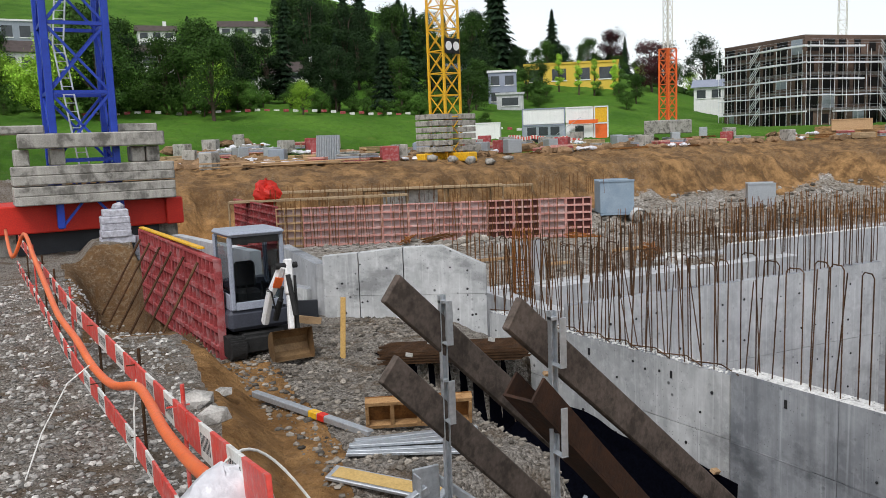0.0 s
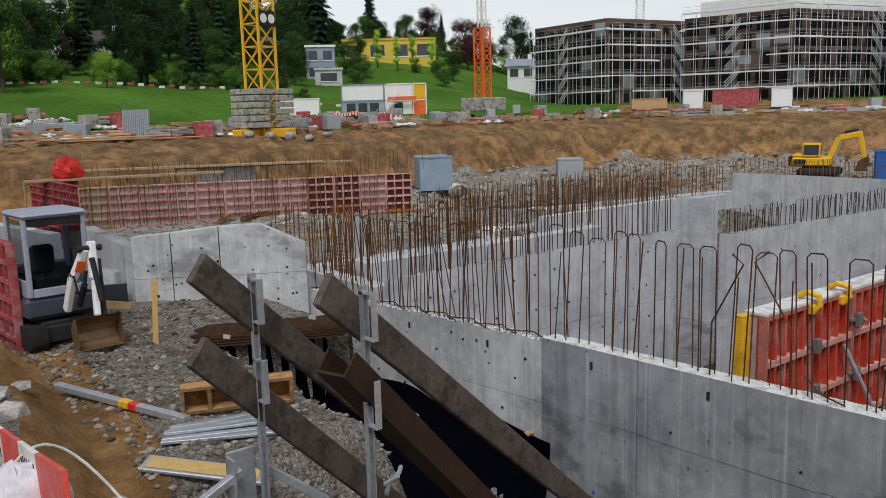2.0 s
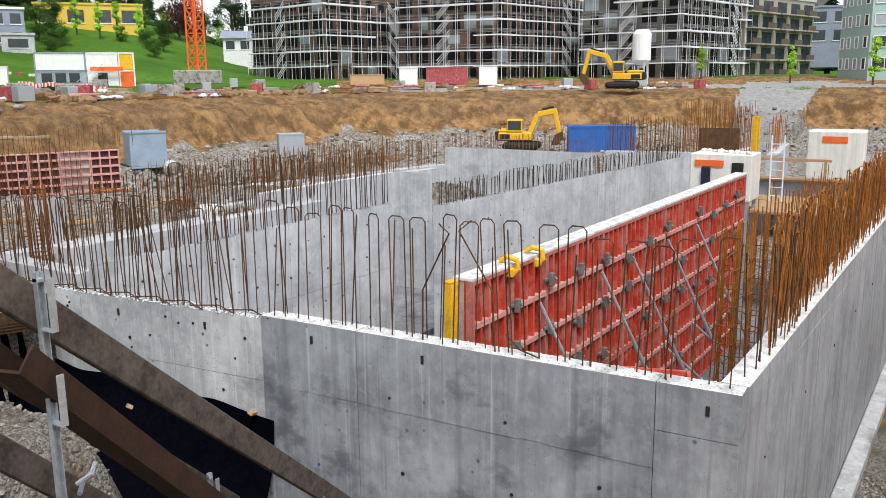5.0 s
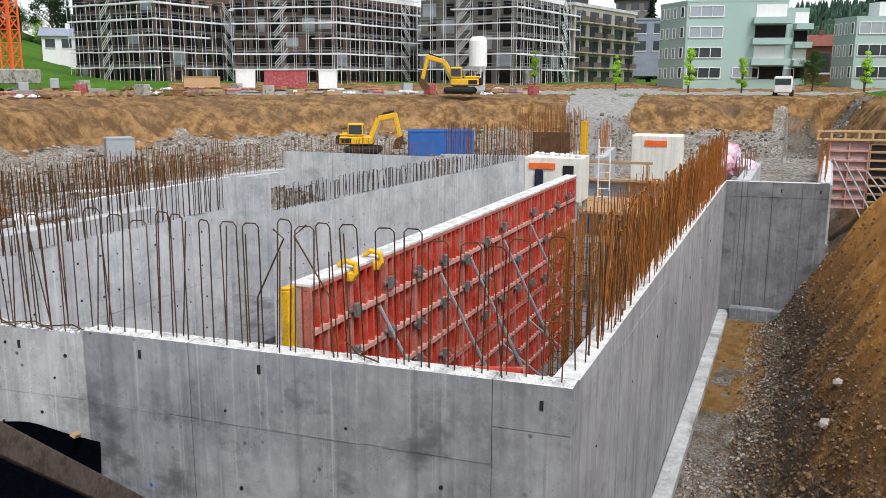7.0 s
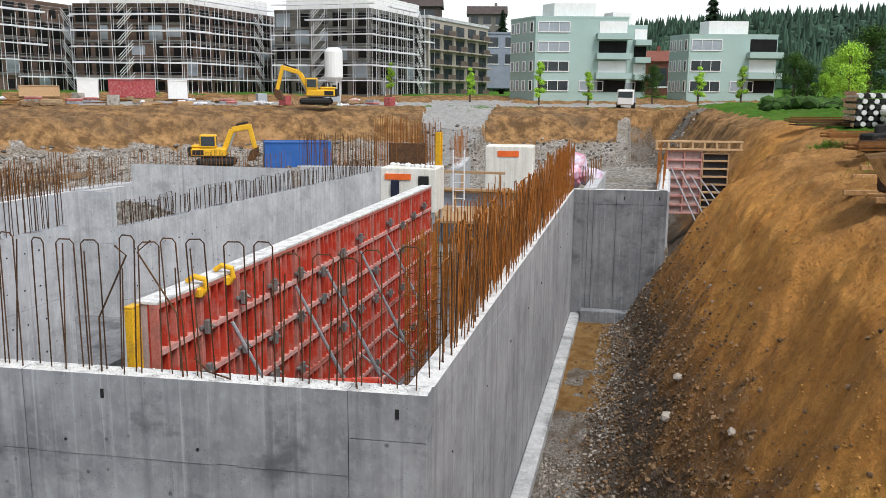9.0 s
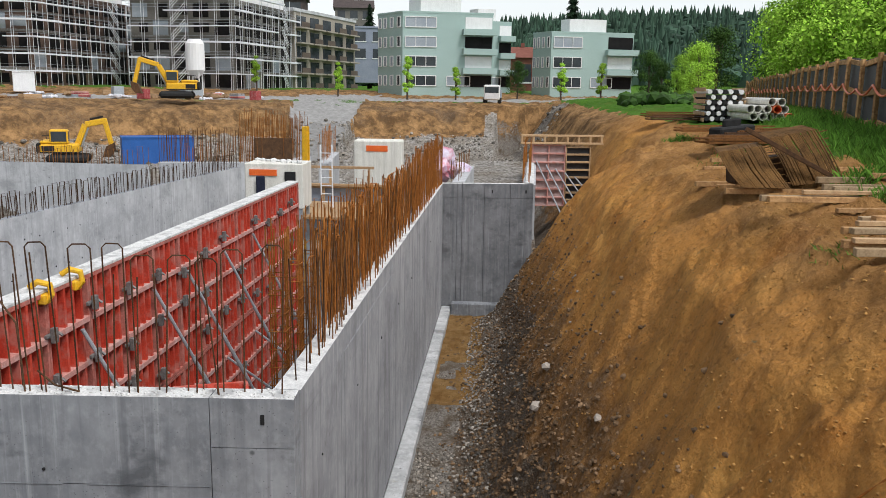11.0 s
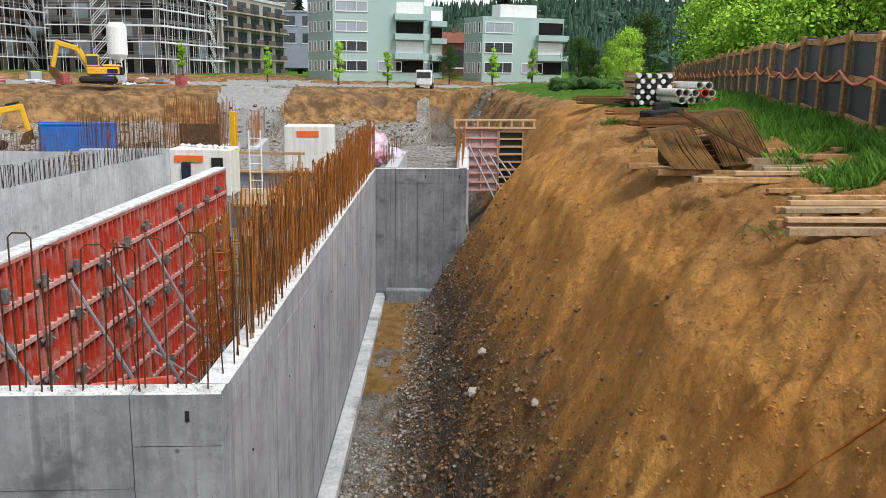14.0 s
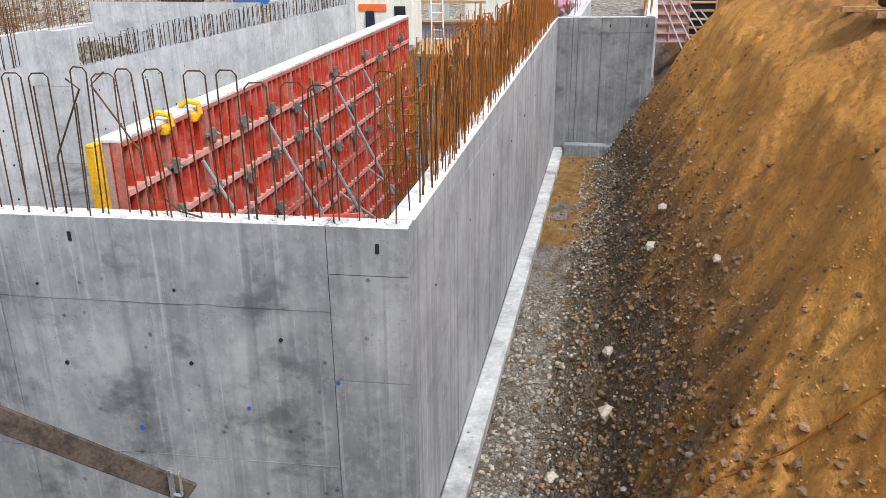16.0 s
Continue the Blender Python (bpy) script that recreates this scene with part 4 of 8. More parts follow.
CLAMP = mat("grimy_clamp_steel", (0.10, 0.095, 0.09), (0.26, 0.25, 0.24), 6, 0.6, 0.4)


def clamp(parent, x, z):
    sh = Shape()
    sh.box(x - 0.14, -0.05, z - 0.03, x + 0.14, 0.0, z + 0.03, 0, 0.01)
    sh.box(x - 0.05, -0.12, z - 0.11, x + 0.05, -0.04, z + 0.11, 0, 0.01)
    sh.tube([(x + 0.07, -0.16, z - 0.02), (x + 0.07, -0.06, z + 0.05)], 0.02, 6)
    part("clamp", sh, CLAMP, parent)


form = thing("formwork", "red steel wall formwork with clamps, props and a white top edge", "formwork", pose(0.75, 3.95, 0))
FZ = 5.45
crnd = random.Random(77)
x = 0.0
for i in range(13):
    w = 1.2
    form_panel(form, x, x + w - 0.006, 2.75, FZ, RED, RED_FACE, 3, 4, RED_PALE, RED_DUSTY)
    form_panel(form, x, x + w - 0.006, 0.33, 2.742, RED, RED_FACE, 3, 4, RED_PALE, RED_DUSTY)
    if i:
        for z in (3.2, 4.05, 4.85, 1.6):
            if crnd.random() < 0.9:
                clamp(form, x, z + crnd.uniform(-0.18, 0.18))
    x += w
top_strip = Shape()
top_strip.box(0, 0.0, FZ + 0.002, x, 0.34, FZ + 0.05, 0, 0.006)
part("top_board", top_strip, CONC_TOP, form, "white dusty timber edge")
back = Shape()
back.box(0.02, 0.152, 0.33, x, 0.33, FZ - 0.002)
part("back_form", back, PLY, form)
end = Shape()
end.box(-0.22, 0.23, 0.33, -0.16, 0.36, FZ - 0.02, 0, 0.01)
end.box(-0.16, 0.23, 0.33, -0.02, 0.26, FZ - 0.02, 0, 0.01)
end.box(-0.16, 0.32, 0.33, -0.02, 0.36, FZ - 0.02, 0, 0.01)
end.box(-0.22, 0.23, FZ - 0.018, -0.02, 0.36, FZ + 0.02, 0, 0.01)
part("end_beam", end, YELLOW, form, "yellow timber girder at the end")
for hx in (1.15, 2.0):
    hk = Shape()
    hk.tube([(hx, -0.02, FZ - 0.12), (hx + 0.02, -0.1, FZ - 0.02), (hx + 0.02, -0.08, FZ + 0.12), (hx, 0.08, FZ + 0.16), (hx, 0.2, FZ + 0.08)], 0.045, 8)
    hk.box(hx - 0.09, -0.06, FZ - 0.15, hx + 0.09, 0.12, FZ - 0.0, 0, 0.02)
    part("crane_hook", hk, YELLOW, form, "yellow lifting bracket")
for px in (2.0, 4.6, 6.2, 8.4, 10.6):
    pr = Shape()
    pr.tube([(px, -0.06, 4.7), (px + 0.9, -1.9, 0.35)], 0.032, 8)
    pr.tube([(px + 0.28, -0.63, 3.34), (px + 0.5, -1.1, 2.25)], 0.042, 8)
    pr.tube([(px, -0.06, 2.2), (px + 0.9, -1.9, 0.40)], 0.03, 8)
    part("push_pull_prop", pr, GALV, form, "grey telescopic prop")

# upright reinforcement mat behind the side wall
mt = Shape()
rnd = random.Random(19)
for k in range(30):
    x = 4.2 + 0.35 * k + rnd.uniform(-0.02, 0.02)
    h = 5.9 + rnd.uniform(-0.2, 0.25)
    mt.tube([(x, 1.35, 0.3), (x + rnd.gauss(0, 0.03), 1.35, h), (x, 1.5, h + 0.02), (x, 1.5, h - 0.5)], 0.012, 4, cap=False)
for k in range(12):
    mt.tube([(4.1, 1.33, 0.5 + 0.45 * k), (14.8, 1.33, 0.5 + 0.45 * k)], 0.008, 4, cap=False)
solid("rebar_mat", mt, RUST_ORANGE, "upright mat of orange rusty reinforcement behind the wall", "rebar mat", kind="stuff")
for k in range(3):
    cg = Shape()
    for j in range(6):
        cg.tube([(3.0 + 0.9 * k + 0.12 * (j % 3), 0.9 + 0.2 * (j // 3), 0.3), (3.0 + 0.9 * k + 0.12 * (j % 3), 0.9 + 0.2 * (j // 3), 6.1)], 0.013, 4)
    for z in np.arange(0.5, 5.8, 0.28):
        cg.tube([(2.97 + 0.9 * k, 0.87, z), (3.27 + 0.9 * k, 0.87, z), (3.27 + 0.9 * k, 1.13, z), (2.97 + 0.9 * k, 1.13, z), (2.97 + 0.9 * k, 0.87, z)], 0.008, 4, cap=False)
    solid("rebar_cage", cg, RUST_ORANGE, "orange rusty stirrup cage standing behind the wall", "rebar cage", "stirrup cages")
# shallow water standing on the pit floor
for k, (x, y, rx_, ry_) in enumerate(((34, 40, 4.5, 2.0), (46, 42, 6, 2.6), (40, 30, 4, 1.8), (52, 33, 5, 2.2), (27, 36, 3.0, 1.4))):
    n_ = 28
    pw = Shape()
    z = max(ground_at(x + a, y + b) for a, b in ((0, 0), (1, 0), (-1, 0), (0, 1), (0, -1))) + 0.05
    pts = [(x + rx_ * (1 + 0.25 * math.sin(3 * t + k) + 0.12 * math.sin(7 * t)) * math.cos(t), y + ry_ * (1 + 0.25 * math.sin(2 * t + 2 * k)) * math.sin(t)) for t in [2 * math.pi * i / n_ for i in range(n_)]]
    pw.prism(pts, z - 0.5, z)
    solid("puddle", pw, PUDDLE, "shallow grey rain puddle on the pit floor", "puddle", "puddles", "structure")

# bent bars and rubble on the wall crowns
for k, pts in enumerate((((4.15, 0.1, 0.0), (4.15, 0.12, 0.7), (3.75, 0.15, 1.5), (3.9, 0.15, 1.62)), ((3.05, 0.1, 0.0), (3.1, 0.12, 0.8), (3.6, 0.15, 1.55), (3.42, 0.15, 1.7)), ((2.4, 0.05, 0.03), (2.75, 0.2, 0.05), (2.9, 0.12, 0.25)))):
    part("bent_bar", Shape().tube([(6.95 - a, b, ZT + c) for a, b, c in pts], 0.012, 5), RUST_DARK, front_wall)
chips = Shape()
rnd = random.Random(66)
for k in range(420):
    u = rnd.random()
    x, y = -0.42 * u + rnd.uniform(0.02, 0.3), 7.0 * u
    chips.rock((x, y, ZT + 0.008), rnd.uniform(0.006, 0.028), rnd)
for k in range(700):
    u = rnd.random()
    x, y = -1.09 + 0.66 * u + rnd.uniform(0.0, 0.3), 13.0 - 6.0 * u
    chips.rock((x, y, ZT - 0.05), rnd.uniform(0.008, 0.035), rnd)
solid("concrete_chips", chips, CONC_TOP, "loose concrete chips on the wall crown", "rubble", kind="stuff")
lying = thing("lying_bars", "rusty bars lying on the older wall crown", "rebar")
for k in range(9):
    u = 0.06 + 0.11 * k
    x, y = -1.09 + 0.66 * u, 13.0 - 6.0 * u
    part("lying_bar", Shape().tube([(x + 0.05, y - 0.5, ZT - 0.03), (x + 0.2, y, ZT + 0.0), (x + 0.02, y + 0.45, ZT - 0.02)], 0.011, 5), RUST_DARK, lying, "rusty bar")

# ---- guard rails of the earth stair ----
SD = Vector((0.9536, 0.3011, 0))


def sloped_plank(name, start, length, slope, width, thick, mat_, label, category):
    d = (SD + Vector((0, 0, -slope))).normalized()
    p = Vector(start)
    side = SD.cross(Vector((0, 0, 1))).normalized()
    up = side.cross(d)
    sh = Shape()
    # board with slightly worn ends and two shallow splits
    sh.beam(p, p + d * length, thick, width, 0, 0.008, up)
    return solid(name, sh, mat_, label, category, "stair rails")


for st, ln, sl in (((-7.62, 2.40, 7.50), 4.6, 0.88), ((-7.66, 2.39, 7.04), 4.4, 0.96), ((-7.27, 1.66, 7.44), 5.4, 0.80)):
    sloped_plank("guard_board", st, ln, sl, 0.185, 0.045, TIMBER_OLD, "weathered grey-brown scaffold board fixed as a stair rail", "plank")
q0, q1 = Vector((-3.65, 2.75, 4.36)), Vector((-2.54, 1.61, 2.87))
solid("guard_board", Shape().beam(q0, q1, 0.05, 0.21, 0, 0.008), TIMBER_OLD, "weathered scaffold board at the foot of the stair", "plank", "stair rails")
rail_end = q1
# U-shaped rusty steel section
uc = Shape()
d = (SD + Vector((0, 0, -1.0))).normalized()
side = SD.cross(Vector((0, 0, 1))).normalized()
up = side.cross(d)
p0 = Vector((-7.22, 1.70, 6.98))
channel = thing("steel_channel", "rusty brown steel channel laid as stair stringer", "steel beam")
for name_, prof in (("web", [(-0.1, -0.01), (0.1, -0.01), (0.1, 0.006), (-0.1, 0.006)]), ("flange", [(-0.1, 0.007), (-0.085, 0.007), (-0.085, 0.14), (-0.1, 0.14)]), ("flange", [(0.085, 0.007), (0.1, 0.007), (0.1, 0.14), (0.085, 0.14)])):
    uc = Shape()
    uc.add([p0 + side * a + up * b for a, b in prof] + [p0 + d * 6.0 + side * a + up * b for a, b in prof], [(i, (i + 1) % 4, 4 + (i + 1) % 4, 4 + i) for i in range(4)] + [(3, 2, 1, 0), (4, 5, 6, 7)])
    part(name_, uc, CHANNEL, channel)


def rail_post(x, y, top, h, n):
    z0 = ground_at(x, y) - 0.2
    base = thing("rail_post", "galvanised guard rail post with plank brackets", "post", pose(x, y, 0), "rail posts")
    sh = Shape()
    for dx, dy, sx, sy in ((0, 0.016, 0.036, 0.005), (-0.0175, 0, 0.005, 0.034), (0.0175, 0, 0.005, 0.034)):
        sh.box(dx - sx / 2, dy - sy / 2, z0, dx + sx / 2, dy + sy / 2, top, 0)
    part("upright", sh, GALV, base)
    for k in range(n):
        z = top - 0.02 - 0.48 * k
        br = Shape()
        br.box(-0.02, -0.1, z - 0.26, 0.02, -0.092, z, 0, 0.002)
        br.box(-0.02, -0.1, z - 0.268, 0.02, 0.02, z - 0.26, 0, 0.002)
        br.box(-0.02, -0.02, z - 0.03, 0.02, 0.02, z - 0.01, 0, 0.002)
        part("plank_bracket", br, GALV, base)
    return base


rail_post(-7.25, 2.50, 7.40, 1.0, 2)
rail_post(-7.0, 1.70, 7.41, 1.0, 2)
rail_post(-4.76, 3.25, 5.02, 1.0, 1)
rail_post(-4.0, 2.66, 4.62, 1.0, 1)
rail_post(rail_end.x - 0.25, rail_end.y + 0.03, rail_end.z + 0.45, 1.0, 1)
# galvanised foot of the rail: plate with two arms
ft = thing("post_foot", "galvanised steel foot plate with side arms", "bracket", pose(-7.32, 2.62, 0))
sh = Shape()
sh.box(-0.12, -0.02, 5.75, 0.06, 0.0, 6.32, 0, 0.006)
sh.box(-0.12, -0.12, 5.75, -0.108, 0.0, 6.30, 0, 0.003)
part("plate", sh, GALV, ft)
sh = Shape()
sh.beam((-0.05, -0.06, 6.2), (-0.42, -0.1, 6.06), 0.05, 0.05, 0, 0.004)
sh.beam((0.05, 0.03, 6.22), (0.5, -0.1, 5.85), 0.05, 0.05, 0, 0.004)
part("arm", sh, GALV, ft)
rope = Shape()
rope.tube([(-6.85, 1.80, 6.22), (-6.8, 1.74, 6.27), (-6.75, 1.78, 6.3), (-6.72, 1.84, 6.24), (-6.78, 1.86, 6.18), (-6.84, 1.8, 6.16)], 0.014, 7)
solid("rope_knot", rope, GALV, "short grey rope knotted round a rail post", "rope")

# black membrane against the foot of the wall
fo = Shape()
nu, nv = 40, 16
for i in range(nu + 1):
    for j in range(nv + 1):
        u, v = i / nu, j / nv
        y = 12.9 - 6.05 * u
        top = 3.5 - 0.34 * u + 0.05 * math.sin(u * 17)
        bx = -0.43 - (y - 7) * 0.11
        # reach widened so the black also fills the darkness below the steel channel
        reach = 2.6 - 1.5 * u ** 3
        z = top - 1.9 * min(1, v * 1.9) ** 0.8 * (0.35 + 0.65 * u) + 0.03 * math.sin(9 * u + 14 * v)
        x = bx - 0.05 - reach * v ** 1.3 - 0.04 * math.sin(u * 23 + v * 5)
        fo.v.append((x, y, max(z, ground_at(x, y) + 0.05) if v > 0.3 else z))
for i in range(nu):
    for j in range(nv):
        a = i * (nv + 1) + j
        fo.f.append((a, a + 1, a + nv + 2, a + nv + 1))
        fo.m.append(0)
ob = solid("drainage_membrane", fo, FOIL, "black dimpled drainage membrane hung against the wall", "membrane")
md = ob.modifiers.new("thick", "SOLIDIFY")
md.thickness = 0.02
for (x, y, z, a) in ((-0.62, 7.1, 3.28, 20), (-1.5, 8.9, 3.3, 60), (-1.6, 10.2, 3.4, 30), (-2.8, 9.2, 4.45, 70), (-1.4, 10.4, 4.1, 10)):
    sh = Shape()
    sh.box(-0.09, -0.045, -0.03, 0.09, 0.045, 0.03, 0, 0.006)
    solid("timber_offcut", sh, TIMBER, "small orange timber offcut", "offcut", "offcuts", m=pose(x, y, max(z, ground_at(x, y)), 30, 15, a))

# ---- small excavator ----
def mini_excavator(m):
    t = thing("mini_excavator", "small white and grey excavator with cab, parked on gravel", "excavator", m)
    for s in (-1, 1):
        tr = Shape()
        pts = []
        for k in range(24):
            a = 2 * math.pi * k / 24
            pts.append(((0.62 if math.cos(a) > 0 else -0.62) + 0.2 * math.cos(a), 0.21 + 0.2 * math.sin(a)))
        n = len(pts)
        y0, y1 = s * 0.42, s * 0.72
        tr.add([(x, y0, z) for x, z in pts] + [(x, y1, z) for x, z in pts], [(i, (i + 1) % n, n + (i + 1) % n, n + i) for i in range(n)] + [tuple(range(n)), tuple(range(n, 2 * n))])
        for k in range(n):
            x, z = pts[k]
            tr.box(x - 0.02, min(y0, y1) - 0.004, z - 0.03, x + 0.02, max(y0, y1) + 0.004, z + 0.03)
        part("track", tr, BLACK, t)
    b = Shape()
    b.box(-0.55, -0.42, 0.22, 0.55, 0.42, 0.45, 0, 0.03)
    b.box(0.55, -0.7, 0.08, 0.66, 0.7, 0.38, 0, 0.02)
    part("undercarriage", b, BLACK, t)
    b = Shape()
    b.box(-0.95, -0.66, 0.50, 0.55, 0.66, 0.92, 0, 0.08)
    b.box(-0.98, -0.62, 0.92, -0.45, 0.62, 1.35, 0, 0.1)
    part("body", b, mat("navy_body_paint", (0.03, 0.035, 0.05), (0.06, 0.065, 0.085), 3, 0.5), t)
    x0, x1, y0, y1, z0, z1 = -0.5, 0.52, -0.55, 0.47, 0.92, 2.36
    cab_paint = mat("cab_grey_paint", (0.24, 0.27, 0.33), (0.33, 0.36, 0.43), 2, 0.4)
    cb = part("cab_roof", Shape().box(x0 - 0.06, y0 - 0.06, z1 - 0.02, x1 + 0.1, y1 + 0.06, z1 + 0.09, 0, 0.05), cab_paint, t)
    for x in (x0, x1):
        for y in (y0, y1):
            part("cab_pillar", Shape().box(x - 0.045, y - 0.045, z0, x + 0.045, y + 0.045, z1 - 0.021, 0, 0.02), cab_paint, cb)
    part("door_panel", Shape().box(x0 + 0.046, y0 - 0.05, z0, x1 - 0.046, y0, z0 + 0.3, 0, 0.01), cab_paint, cb)
    part("front_sill", Shape().box(x1 - 0.03, y0 + 0.046, z0, x1 + 0.04, y1 - 0.046, z0 + 0.15, 0, 0.01), cab_paint, cb)
    part("front_header", Shape().box(x1 - 0.03, y0 + 0.05, z1 - 0.16, x1 + 0.05, y1 - 0.05, z1 - 0.025, 0, 0.01), BLACK, cb)
    pane = bpy.data.materials.new("cab_glass")
    pane.use_nodes = True
    pp = pane.node_tree.nodes["Principled BSDF"]
    pp.inputs["Transmission Weight"].default_value, pp.inputs["Roughness"].default_value, pp.inputs["IOR"].default_value = 1.0, 0.03, 1.1
    pp.inputs["Base Color"].default_value = (0.42, 0.47, 0.50, 1)
    for bx in ((x1 + 0.0, y0 + 0.05, z0 + 0.16, x1 + 0.008, y1 - 0.05, z1 - 0.21), (x0 + 0.05, y0 - 0.01, z0 + 0.36, x1 - 0.05, y0 - 0.002, z1 - 0.05), (x0 + 0.05, y1, z0 + 0.1, x1 - 0.05, y1 + 0.008, z1 - 0.05)):
        sh = Shape()
        sh.box(*bx)
        part("window", sh, pane, cb).visible_shadow = False
    st = Shape()
    st.box(-0.38, -0.28, 0.93, 0.05, 0.2, 1.2, 0, 0.06)
    st.box(-0.42, -0.26, 1.2, -0.28, 0.18, 1.75, 0, 0.06)
    part("seat", st, BLACK, t)
    for y in (-0.2, 0.12):
        lv = Shape()
        lv.tube([(0.25, y, 0.95), (0.28, y, 1.4)], 0.02, 6)
        part("lever", lv, BLACK, t)
    lt = Shape()
    lt.box(0.5, -0.35, 2.18, 0.57, -0.2, 2.27, 0, 0.01)
    part("work_light", lt, BLACK, t)
    ex = Shape()
    ex.tube([(-0.7, 0.6, 1.3), (-0.7, 0.6, 1.55)], 0.04, 8)
    part("exhaust", ex, BLACK, t)
    for (e, f) in (((0.66, 0.0, 0.62), (0.98, 0.06, 1.32)), ((0.96, 0.06, 1.24), (1.26, 0.22, 1.82))):
        part("boom", Shape().beam(e, f, 0.13, 0.17, 0, 0.03, (1, 0, 0)), WHITE, t)
    ar = Shape()
    ar.beam((1.22, 0.34, 1.92), (1.34, 0.30, 1.25), 0.15, 0.17, 0, 0.03, (1, 0, 0))
    ar.beam((1.34, 0.30, 1.25), (1.5, 0.24, 0.62), 0.1, 0.13, 0, 0.02, (1, 0, 0))
    part("arm", ar, WHITE, t)
    part("pivot", Shape().tube([(1.26, 0.08, 1.8), (1.26, 0.5, 1.8)], 0.06, 10), BLACK, t)
    part("arm_plate", Shape().beam((1.28, 0.42, 1.6), (1.5, 0.36, 0.62), 0.05, 0.14, 0, 0.01, (1, 0, 0)), BLACK, t)
    cy_ = Shape()
    cy_.tube([(0.86, 0.16, 0.72), (1.16, 0.18, 1.15)], 0.06, 8)
    cy_.tube([(1.16, 0.18, 1.15), (1.24, 0.2, 1.4)], 0.035, 8)
    cy_.tube([(1.42, 0.26, 1.65), (1.62, 0.3, 0.9)], 0.05, 8)
    part("cylinder", cy_, BLACK, t)
    for k in range(3):
        hs = Shape()
        hs.tube([(0.72, 0.05 + 0.02 * k, 0.8), (0.95, 0.0, 1.25 + 0.05 * k), (1.1, 0.03, 1.3), (1.05, 0.1, 0.95)], 0.018, 6)
        part("hose", hs, BLACK, t)
    bk = Shape()
    out = []
    for k in range(9):
        a = radians(-20 + 25 * k)
        out.append((1.62 + 0.29 * math.cos(a + 1.9), 0.36 + 0.29 * math.sin(a + 1.9)))
    n = len(out)
    bk.add([(x, -0.18, z) for x, z in out] + [(x, 0.60, z) for x, z in out], [(i, i + 1, n + i + 1, n + i) for i in range(n - 1)] + [tuple(range(n)), tuple(range(n, 2 * n))])
    part("bucket", bk, mat("worn_bucket_steel", (0.12, 0.075, 0.04), (0.28, 0.18, 0.09), 4, 0.5, 0.6), t, "worn brown steel bucket")
    mk = Shape()
    mk.beam((1.145, 0.12, 1.38), (1.235, 0.16, 1.58), 0.16, 0.03, 0, 0.0, (1, 0, 0))
    part("decal", mk, ORANGE, t)
    return t


mini_excavator(pose(-5.55, 14.75, ground_at(-5.6, 14.7) + 0.02, 0, 0, -86))

# ---- formwork panels on the left and behind ----
fl = thing("formwork", "red steel formwork panels in a row beside the excavator", "formwork", Matrix.Translation((-6.9, 21.6, 0)) @ Matrix.Rotation(radians(-85.5), 4, "Z"))
for i in range(6):
    form_panel(fl, i * 1.2, i * 1.2 + 1.19, 4.05, 6.25 - 0.015 * i, RED_DARK, RED_DARK, 5, 3)
for i in range(6):
    pr = Shape()
    pr.tube([(0.3 + i * 1.15, -0.02, 6.0), (0.45 + i * 1.15, -1.15, 4.15)], 0.028, 8)
    part("prop", pr, RUST_DARK, fl)
ed = Shape()
ed.box(0, 0.02, 6.26, 6.0, 0.16, 6.30, 0, 0.005)
part("top_board", ed, YELLOW, fl, "yellow-edged top board")
wl = Shape()
wl.beam((-5.9, 21.8, 5.0), (-5.0, 16.6, 5.0), 0.25, 2.0)
solid("wall_grey_stub", wl, CONC_FAR, "grey concrete wall behind the red panels", "wall", kind="structure")

fb = thing("formwork", "long dusty red formwork wall with timber-faced end panels", "formwork", Matrix.Translation((1.05, 37.6, 0)) @ Matrix.Rotation(radians(-24), 4, "Z"))
for i in range(12):
    kind = (TIMBER, PLY) if i < 1 else (RED_PALE, PLY_DARK) if i in (8, 9, 11) else (RED_PALE, PLY)
    form_panel(fb, i * 1.27, i * 1.27 + 1.25, 2.0, 5.3, kind[0], kind[1], 8, 2)
fs = thing("formwork", "red formwork panels going back at the corner", "formwork", Matrix.Translation((0.9, 46.0, 0)) @ Matrix.Rotation(radians(-89), 4, "Z"))
for i in range(6):
    form_panel(fs, i * 1.4, i * 1.4 + 1.38, 2.4, 5.4, RED_DARK, RED_DARK, 7, 2)
bars_joined("starter_bars", "rusty bars sticking up before the red formwork", (1.2, 36.9), (13.0, 31.5), 0.55, 2.4, RUST, 3.2, (0.0, 0.4), 60, lean=0.12, r=0.014)
bars_joined("starter_bars", "rusty bars above the formwork", (2.0, 42), (20, 37), 0.9, 1.0, RUST, 5.0, (0.0, 1.5), 61, r=0.014)
for k, (a, b, z) in enumerate((((0, 43), (9, 40), 5.4), ((3, 46), (15, 40), 5.6), ((8, 44), (17, 40), 5.5))):
    sh = Shape()
    sh.beam((*a, z), (*b, z), 0.7, 0.12, 0, 0.01)
    for j in range(5):
        u = j / 4
        sh.tube([(a[0] + (b[0] - a[0]) * u, a[1] + (b[1] - a[1]) * u, 1.5), (a[0] + (b[0] - a[0]) * u, a[1] + (b[1] - a[1]) * u, z)], 0.05, 6)
    solid("slab_edge_form", sh, TIMBER_GREY, "greyed timber working deck on props", "deck", "working decks")
ps = Shape()
ps.box(-1.6, -0.15, -1.6, 1.6, 0.15, 0.62, 0, 0.03)
solid("precast_wall", ps, CONC_TOP, "pale concrete precast panel standing upright", "concrete panel", m=pose(10.6, 43.2, 5.0, 0, 0, -25))
rb = Shape()
